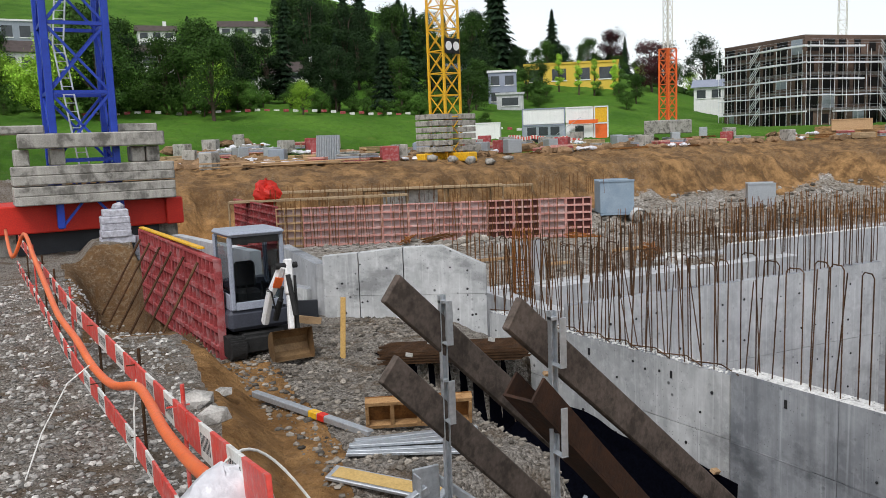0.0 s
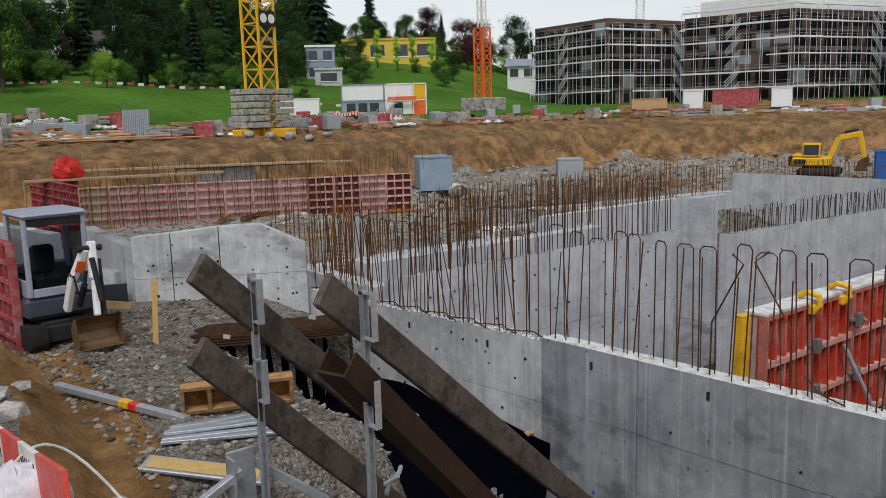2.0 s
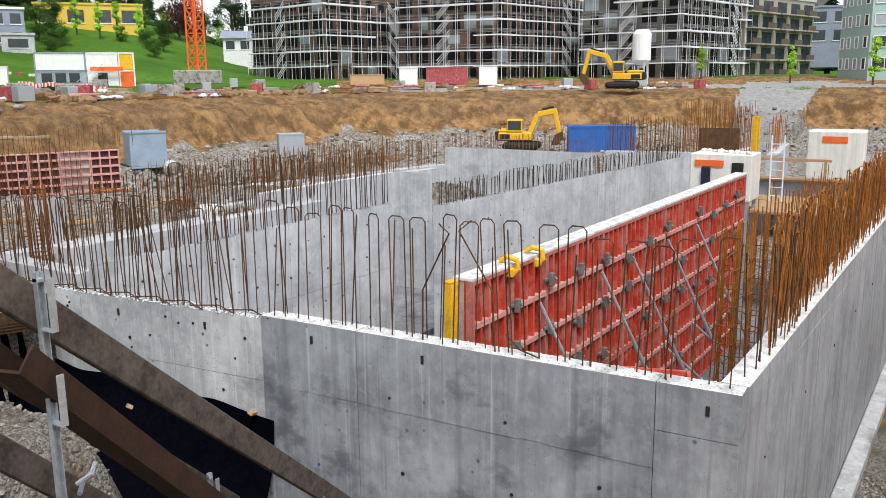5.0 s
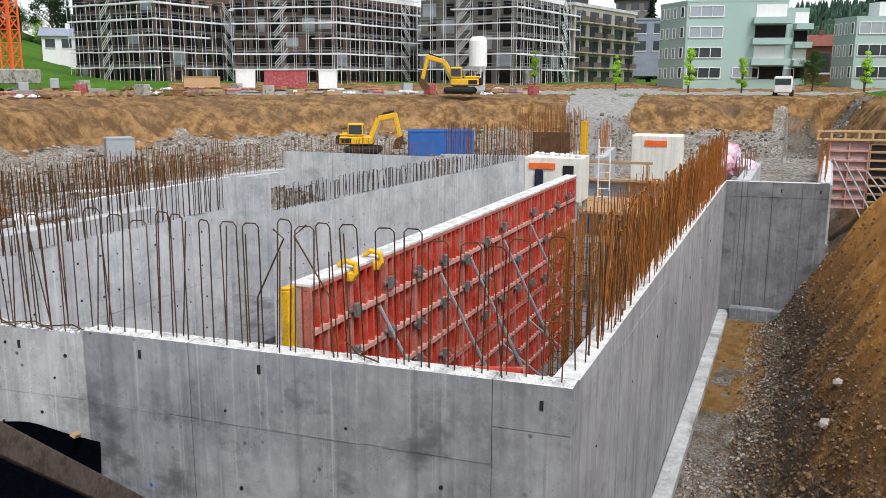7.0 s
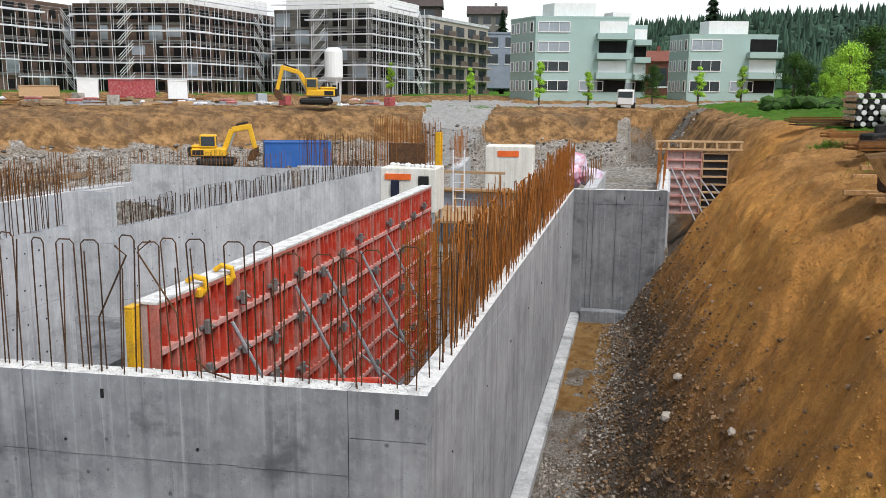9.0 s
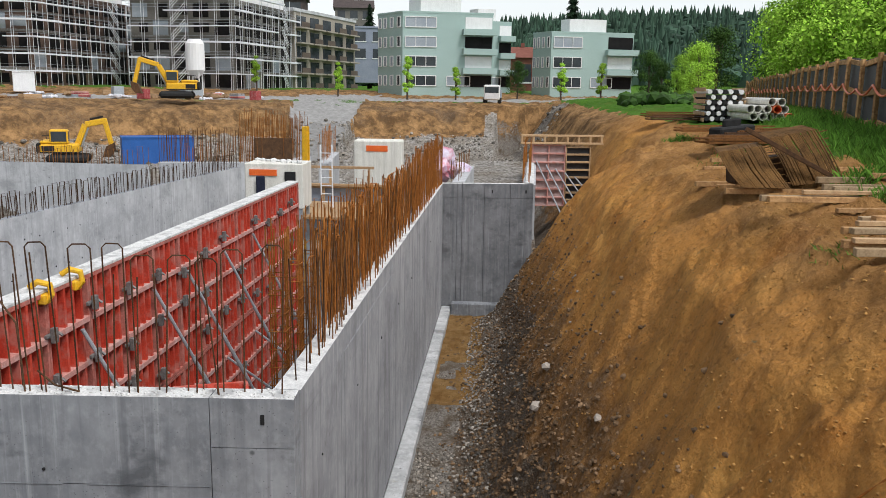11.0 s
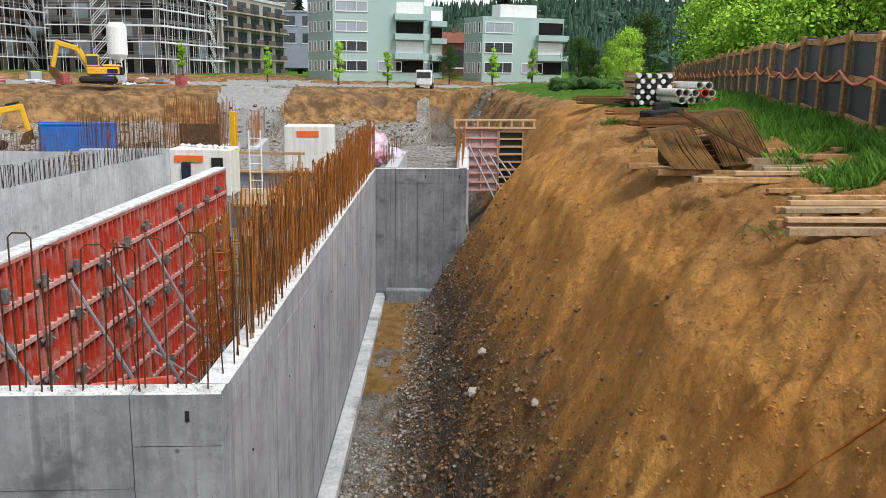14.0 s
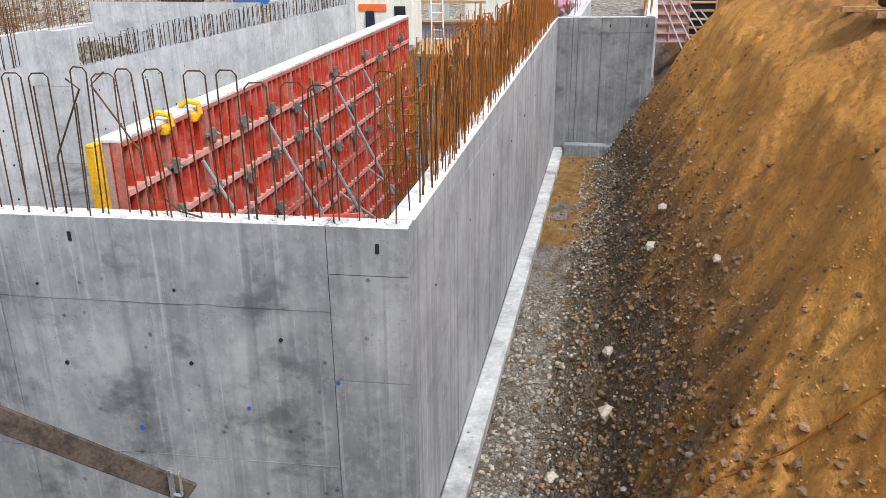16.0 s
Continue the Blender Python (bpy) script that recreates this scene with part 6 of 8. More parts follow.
for k in range(12):
    sh = Shape()
    y, z = -13.0 + 0.33 * (k % 5) + 0.16 * (k // 5), 0.17 + 0.28 * (k // 5)
    n = 14
    ring = [(math.cos(2 * math.pi * j / n), math.sin(2 * math.pi * j / n)) for j in range(n)]
    L0, L1 = 24.0 + 0.1 * (k % 3), 30.0
    v = [(xx, y + r_ * a, z + r_ * b) for xx in (L0, L1) for r_ in (0.15, 0.13) for a, b in ring]
    f = []
    for j in range(n):
        q = (j + 1) % n
        f += [(j, q, 2 * n + q, 2 * n + j), (n + j, 3 * n + j, 3 * n + q, n + q), (j, n + j, n + q, q), (2 * n + j, 2 * n + q, 3 * n + q, 3 * n + j)]
    sh.add(v, f)
    solid("plastic_pipe", sh, CREAM if k % 6 else PIPE_ORANGE, "cream plastic sewer pipe in a stack by the fence", "pipe", "sewer pipes", m=pose(0, 0, ground_at(26, -12.5)), smooth=False)
blk = Shape()
blk.beam((-0.8, 0, 0.2), (0.8, 0.2, 0.3), 0.5, 0.4, 0, 0.05)
blk.beam((-0.4, 0.1, 0.5), (0.3, 0.1, 0.55), 0.15, 0.3, 0, 0.05)
solid("dark_girder", blk, BLACK, "dark steel girder offcut on the bank", "steel beam", m=on_ground(17.6, -9.3, 0.1, 0, 0, -60))
wr = Shape()
wr.tube([(px, py, ground_at(px, py) + 0.04) for px, py in ((-1.2, -2.9), (-1.38, -3.35), (-1.6, -4.0), (-1.86, -4.63), (-2.25, -5.2), (-2.6, -5.8))], 0.012, 6)
solid("rusty_wire", wr, RUST_ORANGE, "thin rusty wire lying on the slope", "wire")

# formwork and gear behind the return wall
ff = thing("formwork", "pale red and timber formwork at the far wall end", "formwork", Matrix.Translation((33.6, -3.7, 0)) @ Matrix.Rotation(radians(-80), 4, "Z"))
form_panel(ff, 0, 1.7, 2.6, 5.7, RED_PALE, PLY, 6, 1)
form_panel(ff, 1.72, 3.0, 2.9, 5.6, TIMBER, TARP, 6, 0)
sh = Shape()
for z in (5.72, 6.1):
    sh.box(-0.6, -0.1, z, 3.6, 0.1, z + 0.1, 0, 0.01)
for k in range(8):
    sh.box(-0.6 + 0.58 * k, -0.08, 5.82, -0.5 + 0.58 * k, 0.08, 6.1, 0, 0.01)
part("walkway_edge", sh, TIMBER, ff)
for k in range(5):
    pr = Shape()
    pr.tube([(0.2 + 0.5 * k, -0.05, 4.9 - 0.2 * k), (1.6 + 0.5 * k, -2.2, 1.4 + 0.2 * k)], 0.035, 6)
    part("prop", pr, GALV, ff)
wc = thing("white_chute_box", "white stained concrete skip with an orange label", "skip", pose(35.2, 4.27, 2.1, 0, 0, 4))
sh = Shape()
sh.box(-0.9, -1.25, 0, 0.9, 1.25, 3.6, 0, 0.05)
part("body", sh, CREAM, wc)
sh = Shape()
sh.box(-0.93, -0.5, 3.05, -0.902, 0.6, 3.35)
part("label_plate", sh, ORANGE, wc)
wb = thing("white_form_box", "white-topped formwork box with coat hung on it", "formwork box", pose(18.9, 5.25, 0.25, 0, 0, 2))
sh = Shape()
sh.box(-0.7, -0.97, 4.1, 0.7, 0.97, 5.6, 0, 0.03)
part("body", sh, CREAM, wb)
for px_ in (-0.6, 0.6):
    for py_ in (-0.85, 0.85):
        part("leg", Shape().box(px_ - 0.06, py_ - 0.06, 0, px_ + 0.06, py_ + 0.06, 4.1), GALV, wb)
sh = Shape()
for k in range(9):
    part("cover_lump", Shape().rock((-0.5 + 0.12 * k, -0.8 + 0.2 * k, 5.62), 0.16, random.Random(k)), CONC_TOP, wb)
sh = Shape()
sh.box(-0.74, -0.1, 5.2, -0.702, 0.8, 5.4)
part("label_plate", sh, ORANGE, wb)
part("window", Shape().box(-0.745, -0.72, 4.82, -0.70, -0.36, 5.34, 0, 0.01), HOLE, wb, "small dark box on the front")
sh = Shape()
sh.box(-0.8, 0.25, 4.55, -0.72, 0.55, 5.2, 0, 0.04)
solid("hung_jacket", sh, mat("navy_cloth", (0.012, 0.015, 0.03), (0.03, 0.035, 0.06), 5, 0.9), "dark blue jacket hung on the formwork box", "jacket", m=pose(18.85, 5.25, 0.25))
sh = Shape()
sh.box(-0.11, -0.11, 0, 0.11, -0.07, 6.6, 0, 0.01)
sh.box(-0.11, 0.07, 0, 0.11, 0.11, 6.6, 0, 0.01)
sh.box(-0.03, -0.069, 0, 0.03, 0.069, 6.59)
solid("yellow_girder", sh, YELLOW, "upright yellow timber girder", "girder", m=pose(24.33, 5.6, 0.2, 0, 0, 75))
la = thing("ladder", "grey aluminium ladder leaning in the basement", "ladder", pose(21.6, 4.35, 0.3, 0, -3, 0))
for y in (-0.42, 0.0):
    part("stile", Shape().box(-0.03, y - 0.02, 0, 0.03, y + 0.02, 6.0, 0, 0.005), ALU, la)
for k in range(19):
    part("rung", Shape().tube([(0, -0.42, 0.3 + 0.3 * k), (0, 0.0, 0.3 + 0.3 * k)], 0.016, 6), ALU, la)
wp = thing("formwork", "grey formwork panel wall with a timber rail across the basement", "formwork panel", pose(23.3, 5.9, 0, 0, 0, -90))
for k in range(4):
    form_panel(wp, 1.2 * k, 1.2 * k + 1.19, 2.4, 4.55, TIMBER, GREY, 1, 0)
part("top_rail", Shape().box(-0.2, -0.1, 4.56, 4.9, 0.1, 4.66, 0, 0.01), TIMBER, wp)
part("upper_rail", Shape().box(-0.2, -0.04, 5.25, 3.2, 0.04, 5.35, 0, 0.01), TIMBER, wp)
for x in (0.0, 1.5, 3.0):
    part("rail_post", Shape().box(x - 0.04, -0.04, 4.661, x + 0.04, 0.04, 5.249), TIMBER, wp)
bars_joined("starter_bars", "dense rusty reinforcement wall standing in the basement", (29.4, 9.9), (30.2, 7.0), 0.13, 2.2, RUST_ORANGE, 4.9, (0.0, 0.5), 71, r=0.012)
bars_joined("starter_bars", "rusty reinforcement wall standing in the basement", (28.8, 13.5), (29.4, 9.9), 0.2, 1.4, RUST, 4.9, (0.0, 0.5), 72, r=0.012)
solid("wall_low_run", Shape().beam((28.9, 13.5, 2.4), (30.3, 7.0, 2.4), 0.7, 4.9), CONC_FAR, "grey concrete wall carrying dense reinforcement", "wall", kind="structure")
solid("dark_form_panel", Shape().beam((29.6, 9.3, 5.45), (30.0, 7.6, 5.45), 0.08, 1.1, 0, 0.01), RUST_DARK, "dark brown formwork panel among the reinforcement", "formwork panel")
rf = thing("formwork", "red formwork panel lying flat behind the wall", "formwork panel", pose(1.0, 0.9, 4.25, -90, 0, 20))
form_panel(rf, 0, 1.1, -0.1, 0.9, RED, PLY, 1, 1)
wk = thing("work_platform", "timber working platform on the basement scaffold", "platform")
sh = Shape()
sh.box(19.0, 1.2, 3.9, 23.0, 5.2, 4.0, 0, 0.01)
part("deck", sh, TIMBER, wk)
for x in (19.2, 22.8):
    for y in (1.4, 5.0):
        part("prop", Shape().tube([(x, y, 0.3), (x, y, 3.9)], 0.05, 8), GALV, wk)
FILM = mat("lilac_film", (0.55, 0.42, 0.62), (0.8, 0.74, 0.82), 2, 0.4, c=(0.6, 0.08, 0.12), cscale=1.2, camount=0.7)
pile = thing("covered_pile", "white and lilac plastic-covered pile", "pile", pose(29.5, 0.2, 4.3))
rnd = random.Random(77)
for k in range(10):
    part("bale", Shape().rock((rnd.uniform(-0.6, 0.6), rnd.uniform(-0.6, 0.6), rnd.uniform(0, 1.2)), 0.6, rnd), FILM, pile)


# ---- stones ----
def scatter(name, label, n, gen, rmin, rmax, seed, mats=None):
    rnd = random.Random(seed)
    sh = Shape()
    at = [gen(rnd) for k in range(n)]
    zs = ground_height(np.array([p[0] for p in at]), np.array([p[1] for p in at]))
    for (x, y), z in zip(at, zs):
        r = rmin + (rmax - rmin) * rnd.random() ** 3.2
        sh.rock((x, y, float(z) + r * 0.2), r, rnd)
    return solid(name, sh, mats or STONE, label, "stones", kind="stuff")


scatter("gravel", "loose grey gravel along the barrier", 19000, lambda r: (lambda yy: (r.uniform(-13.5, float(np.interp(yy, [2, 5, 9, 13], [-8.5, -8.3, -7.6, -7.3]))), yy))(2.5 + 21 * r.random() ** 1.7), 0.008, 0.062, 31)
scatter("gravel", "gravel and stones on the shelf by the wall", 7500, lambda r: (r.uniform(-6.5, -1.6), r.uniform(4.0, 16.0)), 0.010, 0.075, 32, stone_mat("dull_stone", (0.06, 0.05, 0.04), (0.26, 0.235, 0.20), 0.3, 1.8))
MUDDY = stone_mat("muddy_stone", (0.115, 0.098, 0.078), (0.34, 0.31, 0.27), 0.3, 1.6)
EARTH = stone_mat("earth_clod", (0.30, 0.15, 0.045), (0.55, 0.30, 0.095), 0.6, 1.2)
scatter("gravel", "muddy grey rubble in the trench beside the side wall", 11000, lambda r: (lambda xx: (xx, -(0.42 if xx < 10 else 1.25) - min(2.9, abs(r.gauss(0, 0.95)))))(-2.5 + 24 * r.random() ** 1.6), 0.008, 0.07, 33, MUDDY)
scatter("gravel", "pale gravel on the fill between the basement walls", 5000, lambda r: (r.uniform(1.0, 29.0), 18.0 + 17 * r.random()), 0.02, 0.13, 37, MUDDY)


def on_scree(r):
    a = r.uniform(-4, 66)
    d = float(np.interp(a, RIM_AZ, RIM_R)) - 9.5 - 24 * r.random() ** 1.2
    return CX + d * math.cos(radians(a)), CY + d * math.sin(radians(a))


scatter("gravel", "grey scree along the foot of the far bank", 6500, on_scree, 0.05, 0.36, 38, MUDDY)
scatter("rubble", "dark wet earth clods and rubble along the slope foot", 15000, lambda r: (-4 + 26 * r.random() ** 1.3, -2.7 - r.gauss(0, 0.8)), 0.008, 0.075, 36, stone_mat("wet_clod", (0.09, 0.055, 0.03), (0.25, 0.16, 0.09), 0.4, 1.5))
scatter("earth_clods", "brown clods on the earth slope", 22000, lambda r: (-7 + 24 * r.random() ** 1.2, r.uniform(-8.5, -2.8)), 0.004, 0.028, 34, EARTH)
rnd = random.Random(35)
for (x, y, r) in ((-7.6, 9.6, 0.26), (-7.5, 8.9, 0.3), (-7.1, 10.4, 0.16), (7.0, -3.1, 0.24), (4.6, -4.0, 0.13), (3.2, -2.4, 0.2), (9.5, -3.4, 0.16), (2.4, -1.6, 0.18), (-6.9, 7.0, 0.15), (5.5, -2.4, 0.2)):
    solid("boulder", Shape().rock((0, 0, 0), r, rnd), STONE_PALE if y < 0 else STONE, "rounded pale boulder half sunk in the earth", "boulder", "boulders", m=on_ground(x, y, r * 0.25), smooth=False)

# ---- grass along the fence ----
gr = Shape()
rnd = random.Random(41)
blades = []
for k in range(34000):
    t = 34 * rnd.random() ** 1.4
    p = fpt_xy(t)
    off = rnd.triangular(0.0, 3.4, 0.3)
    x, y = p[0] + rnd.uniform(-0.3, 0.3), p[1] + off
    if noise.noise(Vector((x * 0.8, y * 0.8, 0))) > -0.25 + 0.16 * off:
        blades.append((x, y, rnd.uniform(0.12, 0.38) * (1.2 - 0.2 * off), 0.1))
for (cx, cy, n) in ((1.75, -6.6, 90), (12.5, -8.0, 200), (21.0, -8.3, 400), (-7.2, 4.6, 40), (14.5, -8.6, 160)):
    for k in range(n):
        blades.append((cx + rnd.gauss(0, 0.15 if n < 100 else 0.6), cy + rnd.gauss(0, 0.15 if n < 100 else 0.3), rnd.uniform(0.03, 0.1) if n < 100 else rnd.uniform(0.06, 0.2), 0.06))
for (x, y, h, bend), z in zip(blades, ground_height(np.array([b[0] for b in blades]), np.array([b[1] for b in blades]))):
    a, z = rnd.random() * 6.28, float(z)
    dx, dy = 0.010 * math.cos(a), 0.010 * math.sin(a)
    lx, ly = rnd.gauss(0, bend), rnd.gauss(0, bend)
    gr.add([(x - dx, y - dy, z), (x + dx, y + dy, z), (x + lx * 0.5, y + ly * 0.5, z + h * 0.7), (x + lx, y + ly, z + h)], [(0, 1, 2), (2, 3, 0)])
solid("grass", gr, GRASS, "lush green grass along the fence", "grass", kind="stuff")

# ---- buildings beyond the pit ----
def block(corner, left, right, z0, z1, shrink=0.0):
    c, l_, r_ = (Vector((*p, 0)) for p in (corner, left, right))
    return [c, r_, r_ + l_ - c, l_], z0, z1


def face_frame(p, q, out):
    d = (q - p).normalized()
    n = Vector((d.y, -d.x, 0))
    if n.dot(out) < 0:
        n = -n
    return d, n, (q - p).length


def scaffold_house(name, label, corner, left, right, z0, storeys, sh_, wall, seed, white_top=False):
    ring, a, b = block(corner, left, right, z0, z0)
    h = 2.9
    z1 = z0 + storeys * h
    mid = sum(ring, Vector()) / 4
    rnd = random.Random(seed)
    base = thing(name, label, "building")
    part("shell", Shape().prism([(p.x, p.y) for p in ring][::-1] if (ring[1] - ring[0]).cross(ring[3] - ring[0]).z < 0 else [(p.x, p.y) for p in ring], z0 - 3, z1), wall, base)
    opening, column, slab = Shape(), Shape(), Shape()
    for (p, q) in ((ring[0], ring[3]), (ring[0], ring[1])):
        d, n, ln = face_frame(p, q, (p + q) / 2 - mid)
        k = max(3, int(ln / 3.1))
        for s in range(storeys):
            for i in range(k):
                u0, u1 = (i + 0.16) / k * ln, (i + (0.9 if rnd.random() < 0.7 else 0.58)) / k * ln
                z = z0 + s * h
                m = p + d * (u0 + u1) / 2 + n * 0.03
                sh = Shape()
                e = m - d * (u1 - u0) / 2
                f = m + d * (u1 - u0) / 2
                # board on the solid shell; its dark colour paints in the shaded interior
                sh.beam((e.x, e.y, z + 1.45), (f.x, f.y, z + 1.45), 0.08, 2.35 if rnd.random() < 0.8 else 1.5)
                part("window_opening", sh, INSIDE_SHADE if rnd.random() < 0.85 else GLASS_PALE, base)
            e, f = p + n * 0.12, q + n * 0.12
            slab.beam((e.x, e.y, z0 + s * h), (f.x, f.y, z0 + s * h), 0.3, 0.28)
    part("floor_edge", slab, GREYGREEN_WALL, base)
    roof = Shape()
    roof.prism([((p - mid) * 1.004 + mid).to_2d() for p in ring] if (ring[1] - ring[0]).cross(ring[2] - ring[0]).z > 0 else [((p - mid) * 1.004 + mid).to_2d() for p in ring][::-1], z1, z1 + 0.35)
    part("roof_slab", roof, wall, base)
    if white_top:
        tp = Shape()
        tp.prism([((p - mid) * 0.86 + mid).to_2d() for p in ring] if (ring[1] - ring[0]).cross(ring[2] - ring[0]).z > 0 else [((p - mid) * 0.86 + mid).to_2d() for p in ring][::-1], z1 + 0.35, z1 + 3.0)
        part("penthouse", tp, WHITE, base, "white wrapped roof storey")
    # the scaffold stands before the shell
    sc = thing("scaffold", "silver tube scaffold with white decks round a building shell", "scaffold", group="scaffolds")
    lifts = int((z1 - z0) / 2.6) + sh_
    for fi, (p, q) in enumerate(((ring[0], ring[3]), (ring[0], ring[1]))):
        d, n, ln = face_frame(p, q, (p + q) / 2 - mid)
        k = int(ln / 2.3)
        for i in range(k + 1):
            st = Shape()
            for off in (0.45, 1.3):
                e = p + d * (ln * i / k) + n * off
                st.box(e.x - 0.028, e.y - 0.028, z0 - 1.0, e.x + 0.028, e.y + 0.028, z0 + lifts * 2.6 + rnd.uniform(-0.9, 0.9))
            part("standard", st, ALU, sc)
        for s in range(1, lifts + 1):
            z = z0 + s * 2.6
            cut = rnd.choice((1.0, 1.0, 0.72, 0.86)) if fi else 1.0
            gr_ = Shape()
            e, f = p - d * (1.3 if fi == 0 else 0) + n * 0.9, p + d * ln * cut + n * 0.9
            bays = max(3, int(ln * cut / 4.6))
            for i in range(bays):
                if rnd.random() < 0.93:
                    g0, g1 = e.lerp(f, i / bays), e.lerp(f, (i + 0.995) / bays)
                    part("deck", Shape().beam((g0.x, g0.y, z + rnd.uniform(-0.05, 0.05)), (g1.x, g1.y, z + rnd.uniform(-0.05, 0.05)), 0.8, rnd.choice((0.17, 0.22, 0.28))), ALU, sc)
            e, f = e + n * 0.42, f + n * 0.42
            for hh in (0.5, 1.0):
                gr_.beam((e.x, e.y, z + hh), (f.x, f.y, z + hh), 0.035, 0.035)
            part("guard_rail", gr_, GALV, sc)
        if True:
            u = ln * (0.42 if fi == 0 else 0.62)
            for s in range(lifts):
                stt = Shape()
                z = z0 + s * 2.6
                a_, b_ = p + d * u + n * 1.8, p + d * (u + 2.6) + n * 1.8
                for o in (0, 0.5, 1.0):
                    stt.beam((b_.x, b_.y, z + o), (a_.x, a_.y, z + 2.6 + o), 0.07, 0.09)
                part("stair_flight", stt, ALU, sc)
    return base


def trim_ccw(ring):
    pts = [p.to_2d() for p in ring]
    area = sum(pts[i].x * pts[(i + 1) % 4].y - pts[(i + 1) % 4].x * pts[i].y for i in range(4))
    return pts if area > 0 else pts[::-1]


scaffold_house("building_shell", "brown brick building shell wrapped in scaffold", (104.2, 96.0), (106.4, 115.6), (126.5, 93.4), 8.0, 5, 0, BROWN_WALL, 1)
scaffold_house("building_shell", "dark apartment shell with scaffold and white roof storey", (121.2, 72.0), (118.6, 90.7), (148.0, 66.6), 7.9, 5, 1, BROWN_WALL, 2, True)
scaffold_house("building_shell", "beige apartment shell with scaffold and white roof wrap", (133.6, 43.7), (135.2, 62.0), (158.0, 39.3), 8.0, 5, 1, GREYGREEN_WALL, 3, True)


def window(parent, c, d, n, w, h, glass, frame_mat):
    win = part("window", Shape().beam(c - d * w / 2 + n * 0.02, c + d * w / 2 + n * 0.02, 0.08, h), glass, parent)
    fr = Shape()
    for s in (-1, 1):
        fr.beam(c - d * w / 2 + n * 0.08 + Vector((0, 0, s * h / 2)), c + d * w / 2 + n * 0.08 + Vector((0, 0, s * h / 2)), 0.12, 0.14)
        e = c + d * s * w / 2 + n * 0.08
        fr.beam(e - Vector((0, 0, h / 2)), e + Vector((0, 0, h / 2)), 0.14, 0.12)
    k = int(w / 1.5)
    for i in range(1, k):
        e = c + d * (w * i / k - w / 2) + n * 0.08
        fr.beam(e - Vector((0, 0, h / 2)), e + Vector((0, 0, h / 2)), 0.1, 0.1)
    part("window_frame", fr, frame_mat, win)


def green_house(corner, left, right, z0, storeys, h, seed):
    ring, _, _ = block(corner, left, right, z0, z0)
    mid = sum(ring, Vector()) / 4
    z1 = z0 + storeys * h
    base = thing("apartment_house", "pale green rendered apartment house with white window bands", "building", group="green houses")
    pts = trim_ccw(ring)
    part("wall", Shape().prism(pts, z0 - 3, z1), GREEN_WALL, base)
    part("roof", Shape().prism([(p - mid.to_2d()) * 1.01 + mid.to_2d() for p in pts], z1, z1 + 0.3), GREEN_WALL, base)
    for fi, (p, q) in enumerate(((ring[0], ring[3]), (ring[0], ring[1]))):
        d, n, ln = face_frame(p, q, (p + q) / 2 - mid)
        for s in range(storeys):
            z = z0 + s * h + h * 0.55
            if fi == 0:
                for u in (0.14, 0.42, 0.68, 0.9):
                    c = p + d * ln * u
                    window(base, Vector((c.x, c.y, z)), d, n, ln * 0.12, h * 0.52, GLASS_PALE if u > 0.3 else GLASS_DARK, WHITE)
            else:
                c = p + d * ln * 0.2
                window(base, Vector((c.x, c.y, z)), d, n, ln * 0.34, h * 0.52, GLASS_PALE if s > 1 else GLASS_DARK, WHITE)
                if s == 0:
                    c = p + d * ln * 0.62
                    window(base, Vector((c.x, c.y, z)), d, n, ln * 0.26, h * 0.5, GLASS_PALE, WHITE)
                c = p + d * ln * 0.84 + n * 0.03
                # every second loggia gets its inner shade as a dark flat board
                part("loggia", Shape().beam(Vector((c.x, c.y, z)) - d * ln * 0.15, Vector((c.x, c.y, z)) + d * ln * 0.15, 0.1, h * 0.6), INSIDE_SHADE if s % 2 == 0 else WHITE, base)
                bl = Shape()
                e, f = p + d * ln * 0.66 + n * 0.7, p + d * ln * 1.04 + n * 0.7
                bl.beam((e.x, e.y, z0 + s * h + 0.25), (f.x, f.y, z0 + s * h + 0.25), 1.5, 1.0)
                if s:
                    part("balcony", bl, GREEN_WALL, base)
    ph = [(p - mid.to_2d()) * 0.45 + mid.to_2d() for p in pts]
    part("penthouse", Shape().prism(ph, z1 + 0.3, z1 + 2.6), WHITE, base)
    return base


green_house((134.8, 15.2), (141.2, 20.3), (138.2, 0.2), 8.2, 4, 3.2, 1)
green_house((150.5, 4.2), (156, 8), (153.5, -3.0), 8.4, 4, 3.1, 2)
green_house((145.7, -10.1), (150.8, -7.0), (149.3, -25.0), 8.2, 3, 3.5, 3)
# brown balcony house
ring, _, _ = block((155.7, 38.8), (160.0, 50.0), (184.0, 32.0), 8, 8)
bh = thing("apartment_house", "brown grey apartment block with dark balconies", "building")
BEIGE = mat("beige_render", (0.27, 0.24, 0.20), (0.36, 0.33, 0.28), 0.3, 0.85)
RAIL_BROWN = mat("brown_balcony_sheet", (0.07, 0.05, 0.04), (0.12, 0.09, 0.07), 0.6, 0.7)
part("wall", Shape().prism(trim_ccw(ring), 5, 23.0), BEIGE, bh)
part("roof", Shape().prism([(p - sum(ring, Vector()).to_2d() / 4) * 1.03 + sum(ring, Vector()).to_2d() / 4 for p in trim_ccw(ring)], 23.0, 23.6), CONC_FAR, bh)
d, n, ln = face_frame(ring[0], ring[1], ring[0] - ring[3])
